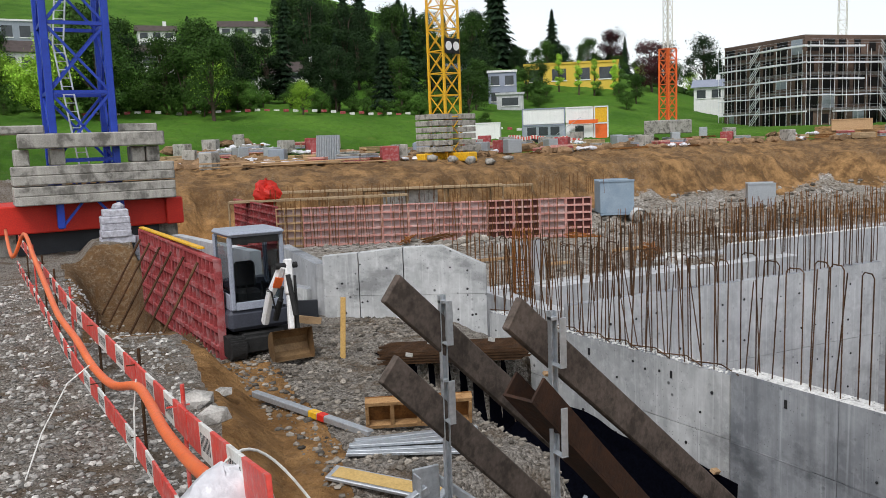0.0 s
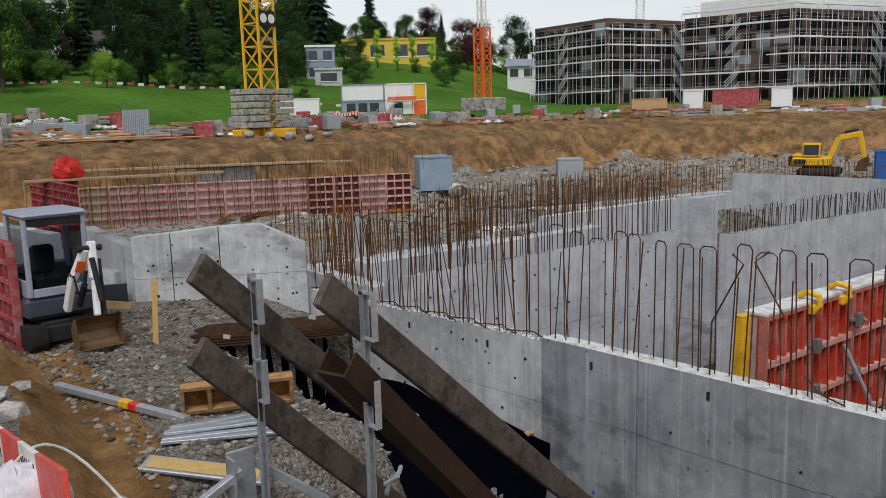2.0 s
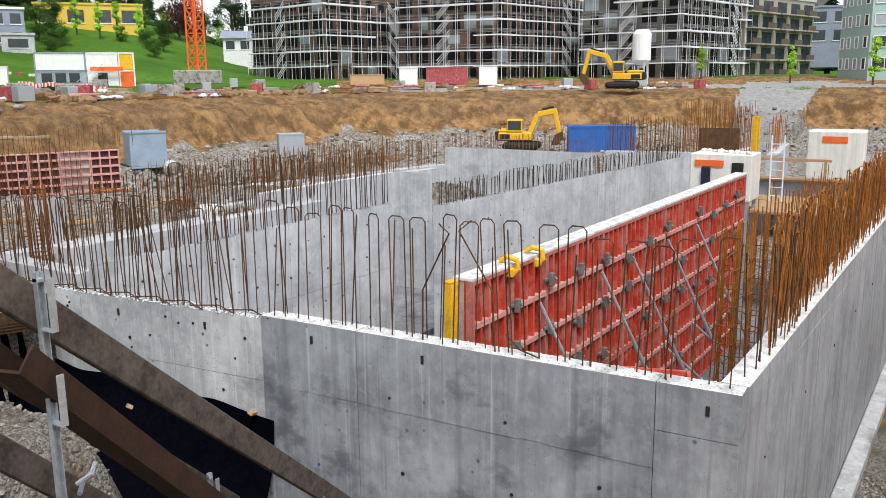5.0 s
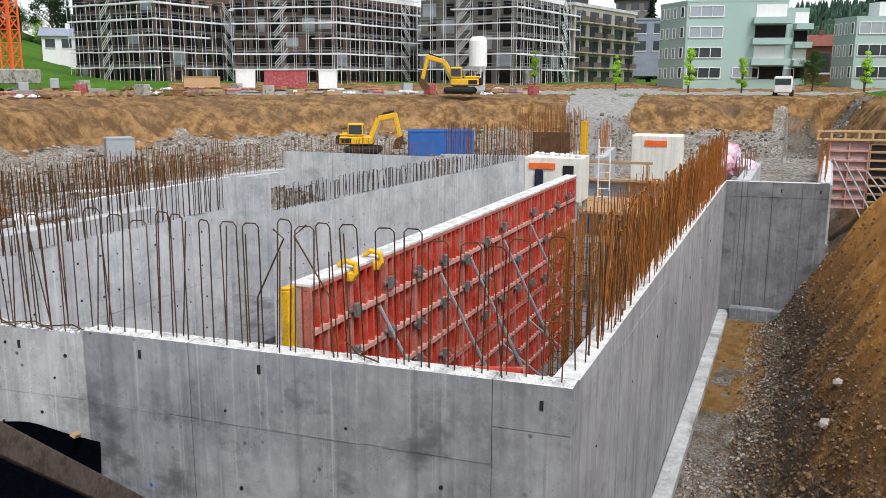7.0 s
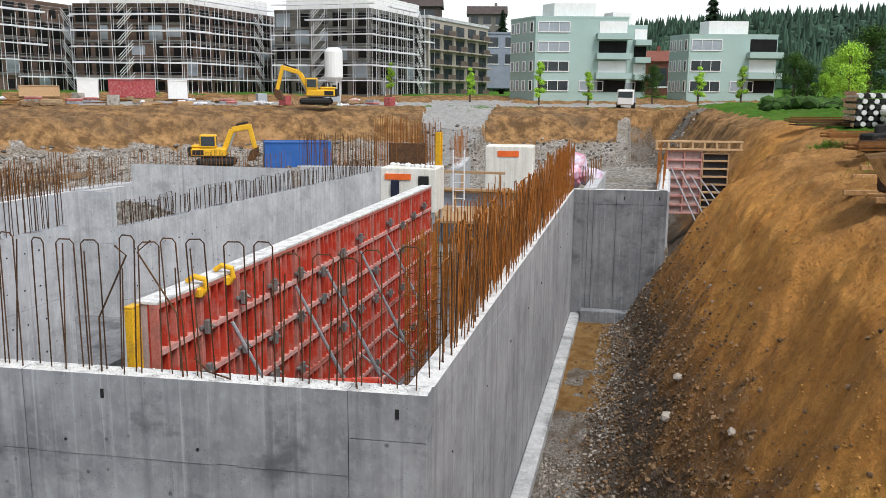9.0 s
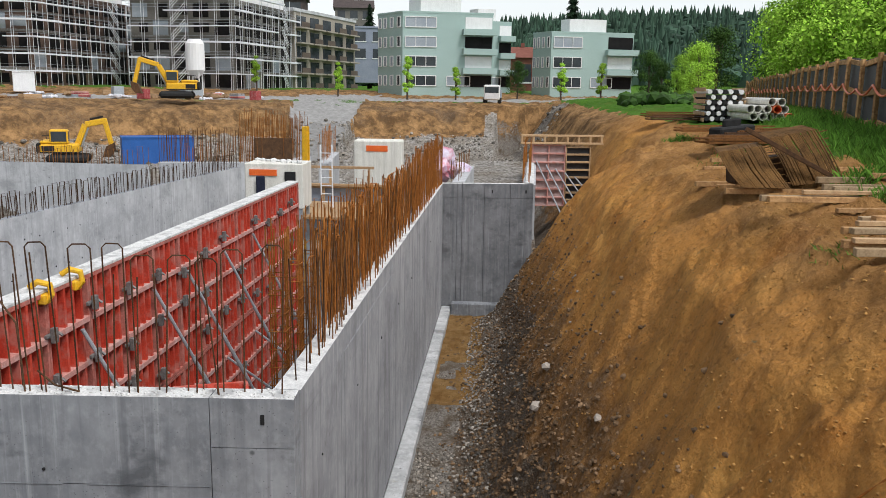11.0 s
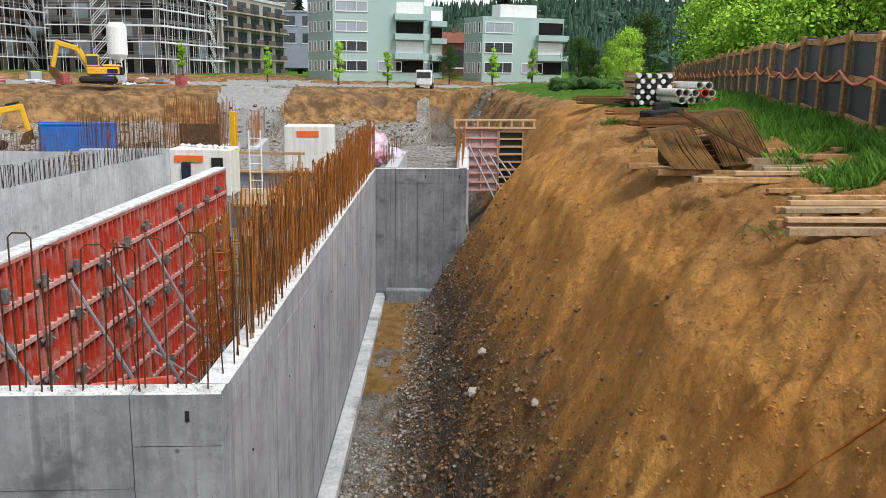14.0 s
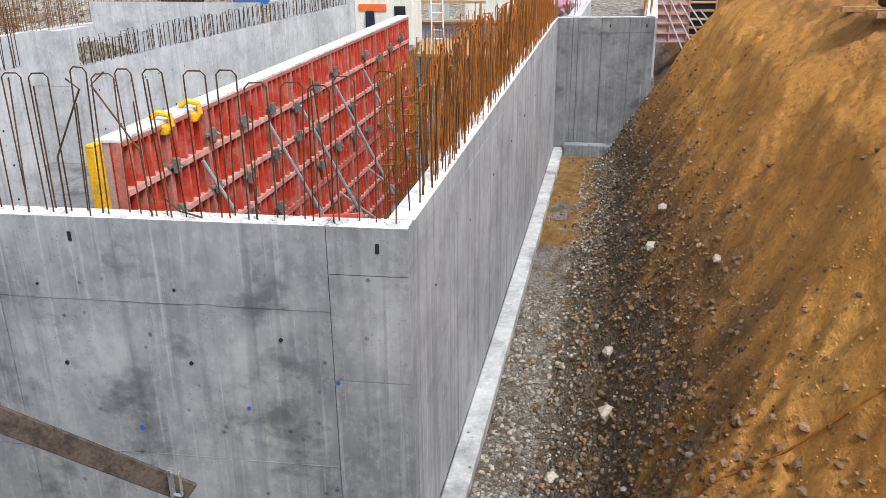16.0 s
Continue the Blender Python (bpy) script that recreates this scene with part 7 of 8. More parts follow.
for s in range(5):
    for i in range(5):
        c = ring[0] + d * ln * (i + 0.5) / 5
        z = 9.6 + 2.9 * s
        part("window", Shape().beam(Vector((c.x, c.y, z)) - d * 1.9 + n * 0.05, Vector((c.x, c.y, z)) + d * 1.9 + n * 0.05, 0.1, 2.1), GLASS_DARK, bh)
        e = c + n * 0.7
        bal = part("balcony", Shape().beam(Vector((e.x, e.y, z - 1.25)) - d * 2.55, Vector((e.x, e.y, z - 1.25)) + d * 2.55, 1.4, 0.26), BEIGE, bh)
        if (i + s) % 3:
            e = c + n * 1.36
            part("balcony_rail", Shape().beam(Vector((e.x, e.y, z - 0.62)) - d * 2.3, Vector((e.x, e.y, z - 0.62)) + d * 1.2, 0.06, 0.95), RAIL_BROWN, bal)


def small_house(x, y, z, w, dp, h, rot, wall, roof, label, pitched=True, wins=3, rows=2):
    t = thing("house", label, "house", pose(x, y, max(z, ground_at(x, y) - 0.6), 0, 0, rot))
    part("wall", Shape().box(-w / 2, -dp / 2, -5, w / 2, dp / 2, h), wall, t)
    if pitched:
        rf_ = Shape()
        o = 0.6
        rf_.add([(-w / 2 - o, -dp / 2 - o, h - 0.1), (w / 2 + o, -dp / 2 - o, h - 0.1), (w / 2 + o, dp / 2 + o, h - 0.1), (-w / 2 - o, dp / 2 + o, h - 0.1), (-w / 2 - o, 0, h + dp * 0.27), (w / 2 + o, 0, h + dp * 0.27)],
                [(0, 1, 5, 4), (2, 3, 4, 5), (0, 4, 3), (1, 2, 5), (0, 3, 2, 1)])
        rfo = part("roof", rf_, roof, t)
        part("chimney", Shape().box(w * 0.2, -0.4, h, w * 0.2 + 0.8, 0.4, h + dp * 0.27 + 0.9), wall, rfo)
    else:
        part("roof", Shape().box(-w / 2 - 0.2, -dp / 2 - 0.2, h, w / 2 + 0.2, dp / 2 + 0.2, h + 0.4), roof, t)
    for r in range(rows):
        for i in range(wins):
            xx = -w / 2 + w * (i + 0.5) / wins
            zz = h * (r + 0.5) / rows
            wn_ = part("window", Shape().box(xx - w / wins * 0.3, -dp / 2 - 0.06, zz - h / rows * 0.28, xx + w / wins * 0.3, -dp / 2 + 0.04, zz + h / rows * 0.28), GLASS_DARK, t)
            part("sill", Shape().box(xx - w / wins * 0.34, -dp / 2 - 0.14, zz - h / rows * 0.33, xx + w / wins * 0.34, -dp / 2 - 0.0, zz - h / rows * 0.28), WHITE, wn_)
    return t


for a in (
    (45.2, 224.3, 0, 13, 7, 4.6, -12, WHITE, ROOF, "white hillside house with dark pitched roof", True, 4, 2),
    (20.9, 212.2, 0, 8.5, 6, 4.4, -5, WHITE, ROOF, "white hillside house with brown roof", True, 3, 2),
    (17.4, 184, 0, 9, 8, 3.2, -5, WHITE, ROOF, "low white house below the trees", True, 2, 1),
    (-7.5, 217.5, 0, 11, 9, 4.5, 5, GREY, WHITE, "flat-roofed glass villa on the hill", False, 3, 1),
    (-8.2, 172, 0, 13, 9, 4.2, 5, WHITE, ROOF, "long white house with dark hipped roof", True, 5, 1),
    (31.3, 158, 0, 7, 8, 3.6, -10, WHITE, ROOF, "white terrace house among dark trees", True, 2, 2),
    (40.5, 160.3, 0, 7, 8, 3.6, -12, WHITE, ROOF, "white terrace house with grey balcony", True, 2, 2),
    (105, 162, 19.5, 21, 9, 4.6, -36, YELLOW_HOUSE, YELLOW_HOUSE, "long yellow flat-roofed house", False, 4, 1),
    (71, 150, 16.5, 7, 7, 6, -30, BLUE_GREY, BLUE_GREY, "blue-grey cubic house on the slope", False, 2, 2),
    (76, 144, 14.5, 5.5, 6, 6.2, -30, BLUE_GREY, WHITE, "blue-grey cubic house with glass front", False, 2, 2),
    (73.5, 137, 13.5, 5, 4, 2.6, -30, CONC_FAR, CONC_FAR, "small grey concrete garage below a house", False, 1, 1),
    (122, 135.5, 14.2, 6, 6, 3.0, -50, WHITE, BLUE_GREY, "small white house with a blue-grey roof", True, 2, 1),
    (205, 30, 15, 13, 11, 8, -80, BLUE_GREY, BLUE_GREY, "purple-grey house behind the site", False, 3, 2),
    (250, 44, 24, 11, 10, 8, -80, GREYGREEN_WALL, ROOF, "tall old house with dark roof", True, 3, 2),
    (235, 62, 24, 14, 10, 9, -80, ROOF, ROOF, "dark brown house on the slope", True, 2, 2),
    (190, -3, 9, 12, 9, 7, -90, ROOF_RED, ROOF_RED, "red-brown house between the green blocks", True, 2, 1),
):
    small_house(*a)

# ---- cranes ----
yc = thing("tower_crane", "yellow lattice tower crane with stacked concrete ballast", "crane", pose(21.7, 60.5, 0, 0, 0, 18))
lattice(yc, "mast", YELLOW, 1.75, 6.6, 42.0, 1.75, 0.09, 0.06)
for sx in (-1, 1):
    for k in range(6):
        part("ballast_slab", Shape().box(sx * 1.35 - 0.85, -1.3, 7.3 + 0.52 * k, sx * 1.35 + 0.85, 1.3, 7.72 + 0.52 * k, 0, 0.03), BLOCK, yc)
part("base_frame", Shape().box(-3.0, -0.5, 6.5, 3.0, 0.5, 7.2, 0, 0.06).box(-0.5, -3.0, 6.5, 0.5, 3.0, 7.2, 0, 0.06), YELLOW, yc)
for s in (-1, 1):
    sg = Shape()
    sg.box(-0.85 if s < 0 else 0.0, -1.06, 15.1, -0.02 if s < 0 else 0.85, -1.0, 16.3, 0, 0.02)
    so = part("sign", sg, BLACK, yc, "black square sign with white wheel")
    part("wheel_mark", Shape().tube([(s * 0.42, -1.07, 15.7), (s * 0.42, -1.075, 15.7)], 0.36, 14), WHITE, so)
for k in range(5):
    rnd = random.Random(k)
    solid("sandbag", Shape().rock((0, 0, 0), 0.55, rnd), BLOCK, "grey big bag at the crane base", "big bag", "big bags", m=pose(19 + 1.7 * k, 57.6, ground_at(19 + 1.7 * k, 57.6) + 0.25), smooth=True)
oc = thing("tower_crane", "orange-red lattice tower crane", "crane", pose(59.6, 77.2, 0, 0, 0, 10))
lattice(oc, "mast", ORANGE, 1.4, 9.6, 17.9, 1.4, 0.08, 0.06)
lattice(oc, "upper_mast", CREAM, 0.75, 17.9, 46.0, 1.5, 0.045, 0.03)
part("base", Shape().box(-2, -2, 8.0, 2, 2, 9.6, 0, 0.1), BLOCK, oc)
fc = thing("tower_crane", "slim pale tower crane far behind the shells", "crane", pose(146, 122.6, 0, 0, 0, 30))
lattice(fc, "mast", CREAM, 1.6, 8.0, 60.0, 2.0, 0.06, 0.04)


# ---- machines ----
def excavator(m, label, s=1.0, fold=False):
    t = thing("excavator", label, "excavator", m)
    for sd_ in (-1, 1):
        tr = Shape()
        tr.box(-2.1 * s, sd_ * 1.4 * s - 0.3 * s, 0, 2.1 * s, sd_ * 1.4 * s + 0.3 * s, 0.9 * s, 0, 0.3 * s)
        part("track", tr, BLACK, t)
    part("undercarriage", Shape().box(-1.0 * s, -1.1 * s, 0.4 * s, 1.0 * s, 1.1 * s, 1.0 * s, 0, 0.1 * s), BLACK, t)
    part("body", Shape().box(-2.6 * s, -1.4 * s, 1.05 * s, 1.2 * s, 1.4 * s, 2.0 * s, 0, 0.15 * s).box(-2.6 * s, -1.3 * s, 2.0 * s, -0.6 * s, 1.3 * s, 2.35 * s, 0, 0.15 * s), YELLOW, t)
    ya, yb = (-1.4, -0.3) if fold else (0.3, 1.4)
    cab = part("cab", Shape().box(-1.6 * s if fold else -0.3 * s, ya * s, 2.0 * s, 0.2 * s if fold else 1.25 * s, yb * s, 3.5 * s, 0, 0.12 * s), YELLOW, t)
    part("window", Shape().box(-1.45 * s if fold else -0.2 * s, (ya - 0.02) * s, 2.25 * s, 0.05 * s if fold else 1.1 * s, (yb + 0.02) * s, 3.3 * s, 0, 0.02), GLASS_DARK, cab)
    part("front_window", Shape().box(-1.62 * s if fold else -0.32 * s, (ya + 0.12) * s, 2.3 * s, 0.22 * s if fold else 1.27 * s, (yb - 0.12) * s, 3.3 * s, 0, 0.02), GLASS_DARK, cab)
    part("counterweight", Shape().box(-2.95 * s, -1.35 * s, 1.1 * s, -2.62 * s, 1.35 * s, 2.1 * s, 0, 0.12 * s), BLACK, t)
    bpts = [(0.9, 1.8), (2.2, 4.2), (4.6, 4.9)] if not fold else [(0.9, 1.8), (1.8, 4.0), (3.9, 4.4)]
    apts = [(4.4, 5.0), (5.2, 1.9)] if not fold else [(3.7, 4.6), (4.3, 1.9)]
    bo = Shape()
    for a, b in zip(bpts, bpts[1:]):
        bo.beam((a[0] * s, -0.1 * s, a[1] * s), (b[0] * s, -0.1 * s, b[1] * s), 0.45 * s, 0.6 * s, 0, 0.06 * s)
    part("boom", bo, YELLOW, t)
    part("arm", Shape().beam((apts[0][0] * s, -0.1 * s, apts[0][1] * s), (apts[1][0] * s, -0.1 * s, apts[1][1] * s), 0.4 * s, 0.5 * s, 0, 0.05 * s), YELLOW, t)
    part("cylinder", Shape().tube([(1.3 * s, -0.1 * s, 1.6 * s), (bpts[1][0] * s + 0.2, -0.1 * s, bpts[1][1] * s - 0.3)], 0.12 * s, 8), GALV, t)
    e0, e1 = bpts[1], apts[0]
    part("arm_cylinder", Shape().tube([((e0[0] + 0.5) * s, -0.1 * s, (e0[1] + 0.55) * s), ((e1[0] - 0.1) * s, -0.1 * s, (e1[1] + 0.25) * s)], 0.1 * s, 8), BLACK, t)
    part("engine_grille", Shape().box(-2.4 * s, -1.42 * s, 1.25 * s, -1.2 * s, 1.42 * s, 1.8 * s), BLACK, t)
    part("lower_band", Shape().box(-2.62 * s, -1.42 * s, 1.06 * s, 1.15 * s, 1.42 * s, 1.2 * s), BLACK, t)
    for y in (-1.25, 1.25):
        part("hand_rail", Shape().tube([(-2.3 * s, y * s, 2.3 * s), (-2.3 * s, y * s, 2.9 * s), (-0.9 * s, y * s, 2.9 * s), (-0.9 * s, y * s, 2.3 * s)], 0.035 * s, 6), BLACK, t)
    bx, bz = apts[1]
    bk = Shape()
    out = [(bx + 0.3, bz + 0.2), (bx + 0.35, bz - 0.6), (bx - 0.1, bz - 1.3), (bx - 0.9, bz - 1.35), (bx - 0.5, bz - 0.2)]
    n_ = len(out)
    bk.add([(a * s, -0.75 * s, b * s) for a, b in out] + [(a * s, 0.6 * s, b * s) for a, b in out], [(i, (i + 1) % n_, n_ + (i + 1) % n_, n_ + i) for i in range(n_)] + [tuple(range(n_))[::-1], tuple(range(n_, 2 * n_))])
    part("bucket", bk, RUST_DARK, t)
    return t


excavator(pose(90.0, 36.6, 6.95, 0, 0, 105), "large yellow crawler excavator on the pit rim", 0.92)
cat_ = excavator(pose(62.0, 35.5, ground_at(62, 35.5) + 0.1, 0, 0, -70), "compact yellow excavator standing on the pit floor", 0.82, True)
si = thing("silo", "white mortar silo on steel legs", "silo", pose(108.2, 41, 7.6))
part("tank", Shape().tube([(0, 0, 1.9), (0, 0, 3.0), (0, 0, 6.6), (0, 0, 7.2)], [0.3, 1.3, 1.3, 0.9], 20), WHITE, si, smooth=False)
for a in range(4):
    x, y = 1.0 * math.cos(a * 1.571 + 0.78), 1.0 * math.sin(a * 1.571 + 0.78)
    part("leg", Shape().beam((x, y, -0.4), (x, y, 3.2), 0.12, 0.12), WHITE, si)
tk = thing("truck", "white site truck parked on the road", "truck", pose(111.3, -0.4, ground_at(111.3, -0.4), 0, 0, 178))
part("cab", Shape().box(0.6, -1.1, 0.6, 2.2, 1.1, 2.7, 0, 0.15), WHITE, tk)
part("windscreen", Shape().box(2.16, -0.95, 1.6, 2.23, 0.95, 2.4, 0, 0.02), GLASS_DARK, tk)
part("body", Shape().box(-3.0, -1.2, 0.9, 0.5, 1.2, 2.0, 0, 0.05), GREY, tk)
for x in (-2.2, 1.4):
    for y in (-1.0, 1.0):
        part("wheel", Shape().tube([(x, y - 0.18, 0.5), (x, y + 0.18, 0.5)], 0.5, 14), BLACK, tk)


def container(m, ln, w, h, mm, label, ribs=True):
    t = thing("container", label, "container", m)
    part("body", Shape().box(-ln / 2, -w / 2, 0.15, ln / 2, w / 2, h, 0, 0.03), mm, t)
    if ribs:
        rb_ = Shape()
        k = int(ln / 0.28)
        for i in range(k):
            x = -ln / 2 + 0.15 + i * (ln - 0.3) / k
            rb_.box(x, -w / 2 - 0.035, 0.3, x + 0.13, w / 2 + 0.035, h - 0.15)
        part("rib", rb_, mm, t)
    for z in (0.08, h):
        for y in (-w / 2, w / 2):
            part("frame_rail", Shape().beam((-ln / 2, y, z), (ln / 2, y, z), 0.12, 0.14), mm, t)
    return t


bcn = container(pose(64.5, 28.6, ground_at(64.5, 28.6), 0, 0, -62), 6.06, 2.44, 2.6, BLUE_BOX, "blue steel site container on the pit floor")
part("sign_panel", Shape().box(-1.2, 1.262, 0.5, 1.0, 1.28, 1.1), ALU, bcn)
container(pose(95.8, 65.7, 7.5, 0, 0, -58), 6.0, 2.4, 2.4, RED_DARK, "dark red container with white ends on the rim", False)
for k, (x, y, mm) in enumerate(((99.5, 61, WHITE), (92.5, 70.2, WHITE))):
    container(pose(x, y, 7.4, 0, 0, -58), 2.6, 2.3, 2.5, mm, "small white site container on the rim", False)
container(pose(91.4, 77, 7.6, 0, 0, -50), 5, 2.4, 1.4, TIMBER, "ochre stack of boards on the rim", False)
container(pose(47.5, 51.5, ground_at(47.5, 51.5), 0, 0, -40), 2.3, 1.8, 2.0, GALV, "grey steel box on the pit floor", False)
container(pose(31.0, 50.5, ground_at(31, 50.5), 0, 0, -25), 2.6, 2.2, 2.6, mat("blue_grey_steel", (0.18, 0.25, 0.32), (0.28, 0.35, 0.42), 1.5, 0.6), "blue-grey steel shed on the pit floor", False)
pipe_ = Shape()
pipe_.tube([(0, -0.9, 0.62), (0, 0.9, 0.62)], 0.6, 18, cap=False)
pipe_.tube([(0, -0.92, 0.62), (0, 0.92, 0.62)], 0.5, 18, cap=False)
solid("concrete_pipe", pipe_, CONC_TOP, "pale concrete pipe section lying on the floor", "pipe", m=pose(31.6, 48.3, ground_at(31.6, 48.3), 0, 0, 150))
# cabins stacked two high
cb = thing("site_cabins", "two-storey white site cabins with stair and orange end", "cabins", pose(56.9, 94.6, ground_at(56.9, 93.5) - 0.1, 0, 0, -34.5) @ Matrix.Diagonal((1.42, 1.2, 0.84, 1)))
for k, (x0, x1, z0_, z1_, mm) in enumerate(((-4.1, 0.0, 0, 2.6, GLASS_PALE), (0.05, 2.6, 0, 2.6, WHITE), (2.65, 4.0, 0, 2.6, ORANGE), (-4.1, -0.02, 2.65, 5.2, WHITE), (0.02, 2.6, 2.65, 5.2, WHITE), (2.65, 4.0, 2.65, 5.2, YELLOW))):
    u = part("cabin", Shape().box(x0, -1.2, z0_, x1, 1.2, z1_, 0, 0.04), mm, cb)
    part("cabin_frame", Shape().box(x0, -1.26, z1_ - 0.2, x1, -1.2, z1_).box(x0, -1.26, z0_, x0 + 0.12, -1.2, z1_).box(x1 - 0.12, -1.26, z0_, x1, -1.2, z1_), BLUE_GREY if k % 3 == 0 else WHITE, u)
for x in (-3.2, -2.1, -1.0):
    part("window", Shape().box(x - 0.42, -1.29, 0.9, x + 0.42, -1.21, 2.2), GLASS_DARK, cb)
part("door", Shape().box(0.9, -1.29, 0.2, 1.7, -1.21, 2.2), GLASS_DARK, cb)
part("banner", Shape().box(0.3, -1.9, 2.5, 3.0, -1.82, 3.1), ORANGE, cb, "orange banner")
stp = Shape()
for k in range(11):
    stp.box(-0.9 + 0.2 * k, -2.2, 0.22 * k, -0.6 + 0.2 * k, -1.4, 0.22 * k + 0.06)
stp.beam((-0.9, -2.2, 0.9), (1.4, -2.2, 3.5), 0.05, 0.06)
part("stair", stp, GALV, cb)
container(pose(46.0, 99.0, ground_at(46, 98), 0, 0, -34), 5.6, 2.2, 2.4, WHITE, "white flat storage box beside the cabins", False)
rnd = random.Random(50)
for k in range(290):
    a = rnd.uniform(16, 82) if k < 130 else rnd.uniform(44, 82)
    rr = float(np.interp(a, RIM_AZ, RIM_R)) + rnd.uniform(3.0, 26.0)
    x, y = CX + rr * math.cos(radians(a)), CY + rr * math.sin(radians(a))
    kind = k % 6
    z = ground_at(x, y)
    r0 = rnd.uniform(0, 180)
    sh = Shape()
    if kind == 0:
        t_ = thing("board_stack", "stack of timber boards on the rim", "board stack", pose(x, y, z, 0, 0, r0), "board stacks")
        for j in range(4):
            part("board", Shape().box(-1.2, -0.5, 0.05 + 0.14 * j, 1.2, 0.5, 0.17 + 0.14 * j, 0, 0.02), TIMBER_GREY if k % 4 else TIMBER, t_)
    elif kind == 1:
        for j in range(6):
            sh.rock((rnd.uniform(-1, 1), rnd.uniform(-0.6, 0.6), 0.25), 0.4, rnd)
        solid("sack_pile", sh, PLASTIC, "pile of white sacks on the rim", "sacks", "sack piles", "stuff", m=pose(x, y, z))
    elif kind == 2:
        t_ = thing("panel_stack", "stack of red and grey formwork panels", "panel stack", pose(x, y, z, 0, 0, r0), "panel stacks")
        for j in range(4):
            part("panel", Shape().box(-0.9, -0.6, 0.05 + 0.17 * j, 0.9, 0.6, 0.2 + 0.17 * j, 0, 0.02), (RED_DARK, RED_PALE, GREY, BLOCK)[(j + k) % 4], t_)
    elif kind == 3:
        t_ = thing("bar_bundle", "bundle of rusty bars on the rim", "bar bundle", pose(x, y, z + 0.05, 0, 0, r0), "bar bundles")
        for j in range(7):
            part("bar", Shape().beam((-1.8, -0.4 + 0.12 * j, 0.1 + 0.05 * (j % 3)), (1.8, -0.4 + 0.13 * j, 0.1), 0.08, 0.1), RUST, t_)
    elif kind == 4:
        sh.box(-0.7, -0.5, 0.05, 0.7, 0.5, 1.3, 0, 0.05)
        solid("pallet_cube", sh, rnd.choice((BLOCK, GREY, GALV, BLOCK, RED_DARK)), "wrapped cube of building material on the rim", "pallet", "pallet cubes", m=pose(x, y, z, 0, 0, r0))
    else:
        for j in range(9):
            sh.rock((rnd.uniform(-1.6, 1.6), rnd.uniform(-1.2, 1.2), 0.2), 0.8, rnd)
        solid("earth_heap", sh, bpy.data.materials["wet_clod"], "small heap of brown earth on the rim", "earth heap", "earth heaps", "stuff", m=pose(x, y, z))
# striped barrier boards in two rows before the cabins
for k in range(30):
    u, row = (k % 15) / 14, k // 15
    x, y = 45.5 + (2.9) * u + 0.4 * row, 90.0 + (-8.8) * u - 0.9 * row
    bb = thing("barrier_board", "red and white striped barrier board before the cabins", "barrier", pose(x, y, ground_at(x, y), 0, 0, -72 + 6 * (k % 3 - 1)), "cabin barriers")
    for j in range(4):
        part("stripe", Shape().box(-0.5 + 0.25 * j, -0.04, 0.35, -0.252 + 0.25 * j, 0.04, 0.75, 0, 0.005), BAR_RED if (j + k) % 2 else BAR_WHITE, bb)
    part("foot", Shape().box(-0.3, -0.2, 0, 0.3, 0.2, 0.34, 0, 0.02), BLACK, bb)
# long boards and tubes by the yellow crane
for k in range(9):
    sh = Shape()
    sh.box(-4.5, -0.12, 0, 4.5, 0.12, 0.1, 0, 0.01)
    solid("long_board", sh, TIMBER, "long pale board lying along the rim", "plank", "long boards", m=on_ground(6.0 + 1.5 * (k % 5), 59.2 + 0.5 * (k // 3), 0.1 + 0.1 * (k % 3), 0, 0, -3 + 2 * k))
for k in range(14):
    sh = Shape()
    sh.tube([(0, 0, 0.2), (0.12, 0, 2.3)], 0.07, 6)
    solid("steel_prop", sh, GALV, "galvanised steel prop in an upright rack", "prop", "steel props", m=pose(11.2 + 0.14 * k, 62.5, ground_at(12, 62.5)))
# striped kerb line of the field road
for k in range(46):
    a = radians(86.5 - 0.62 * k)
    rr = 118 + 0.25 * k
    x, y = CX + rr * math.cos(a), CY + rr * math.sin(a)
    solid("road_barrier", Shape().box(-0.38, -0.12, 0, 0.38, 0.12, 0.38, 0, 0.03), BAR_WHITE if k % 2 else RED_DARK, "red and white road barrier block on the meadow edge", "barrier", "road barriers", m=pose(x, y, ground_at(x, y), 0, 0, -8))

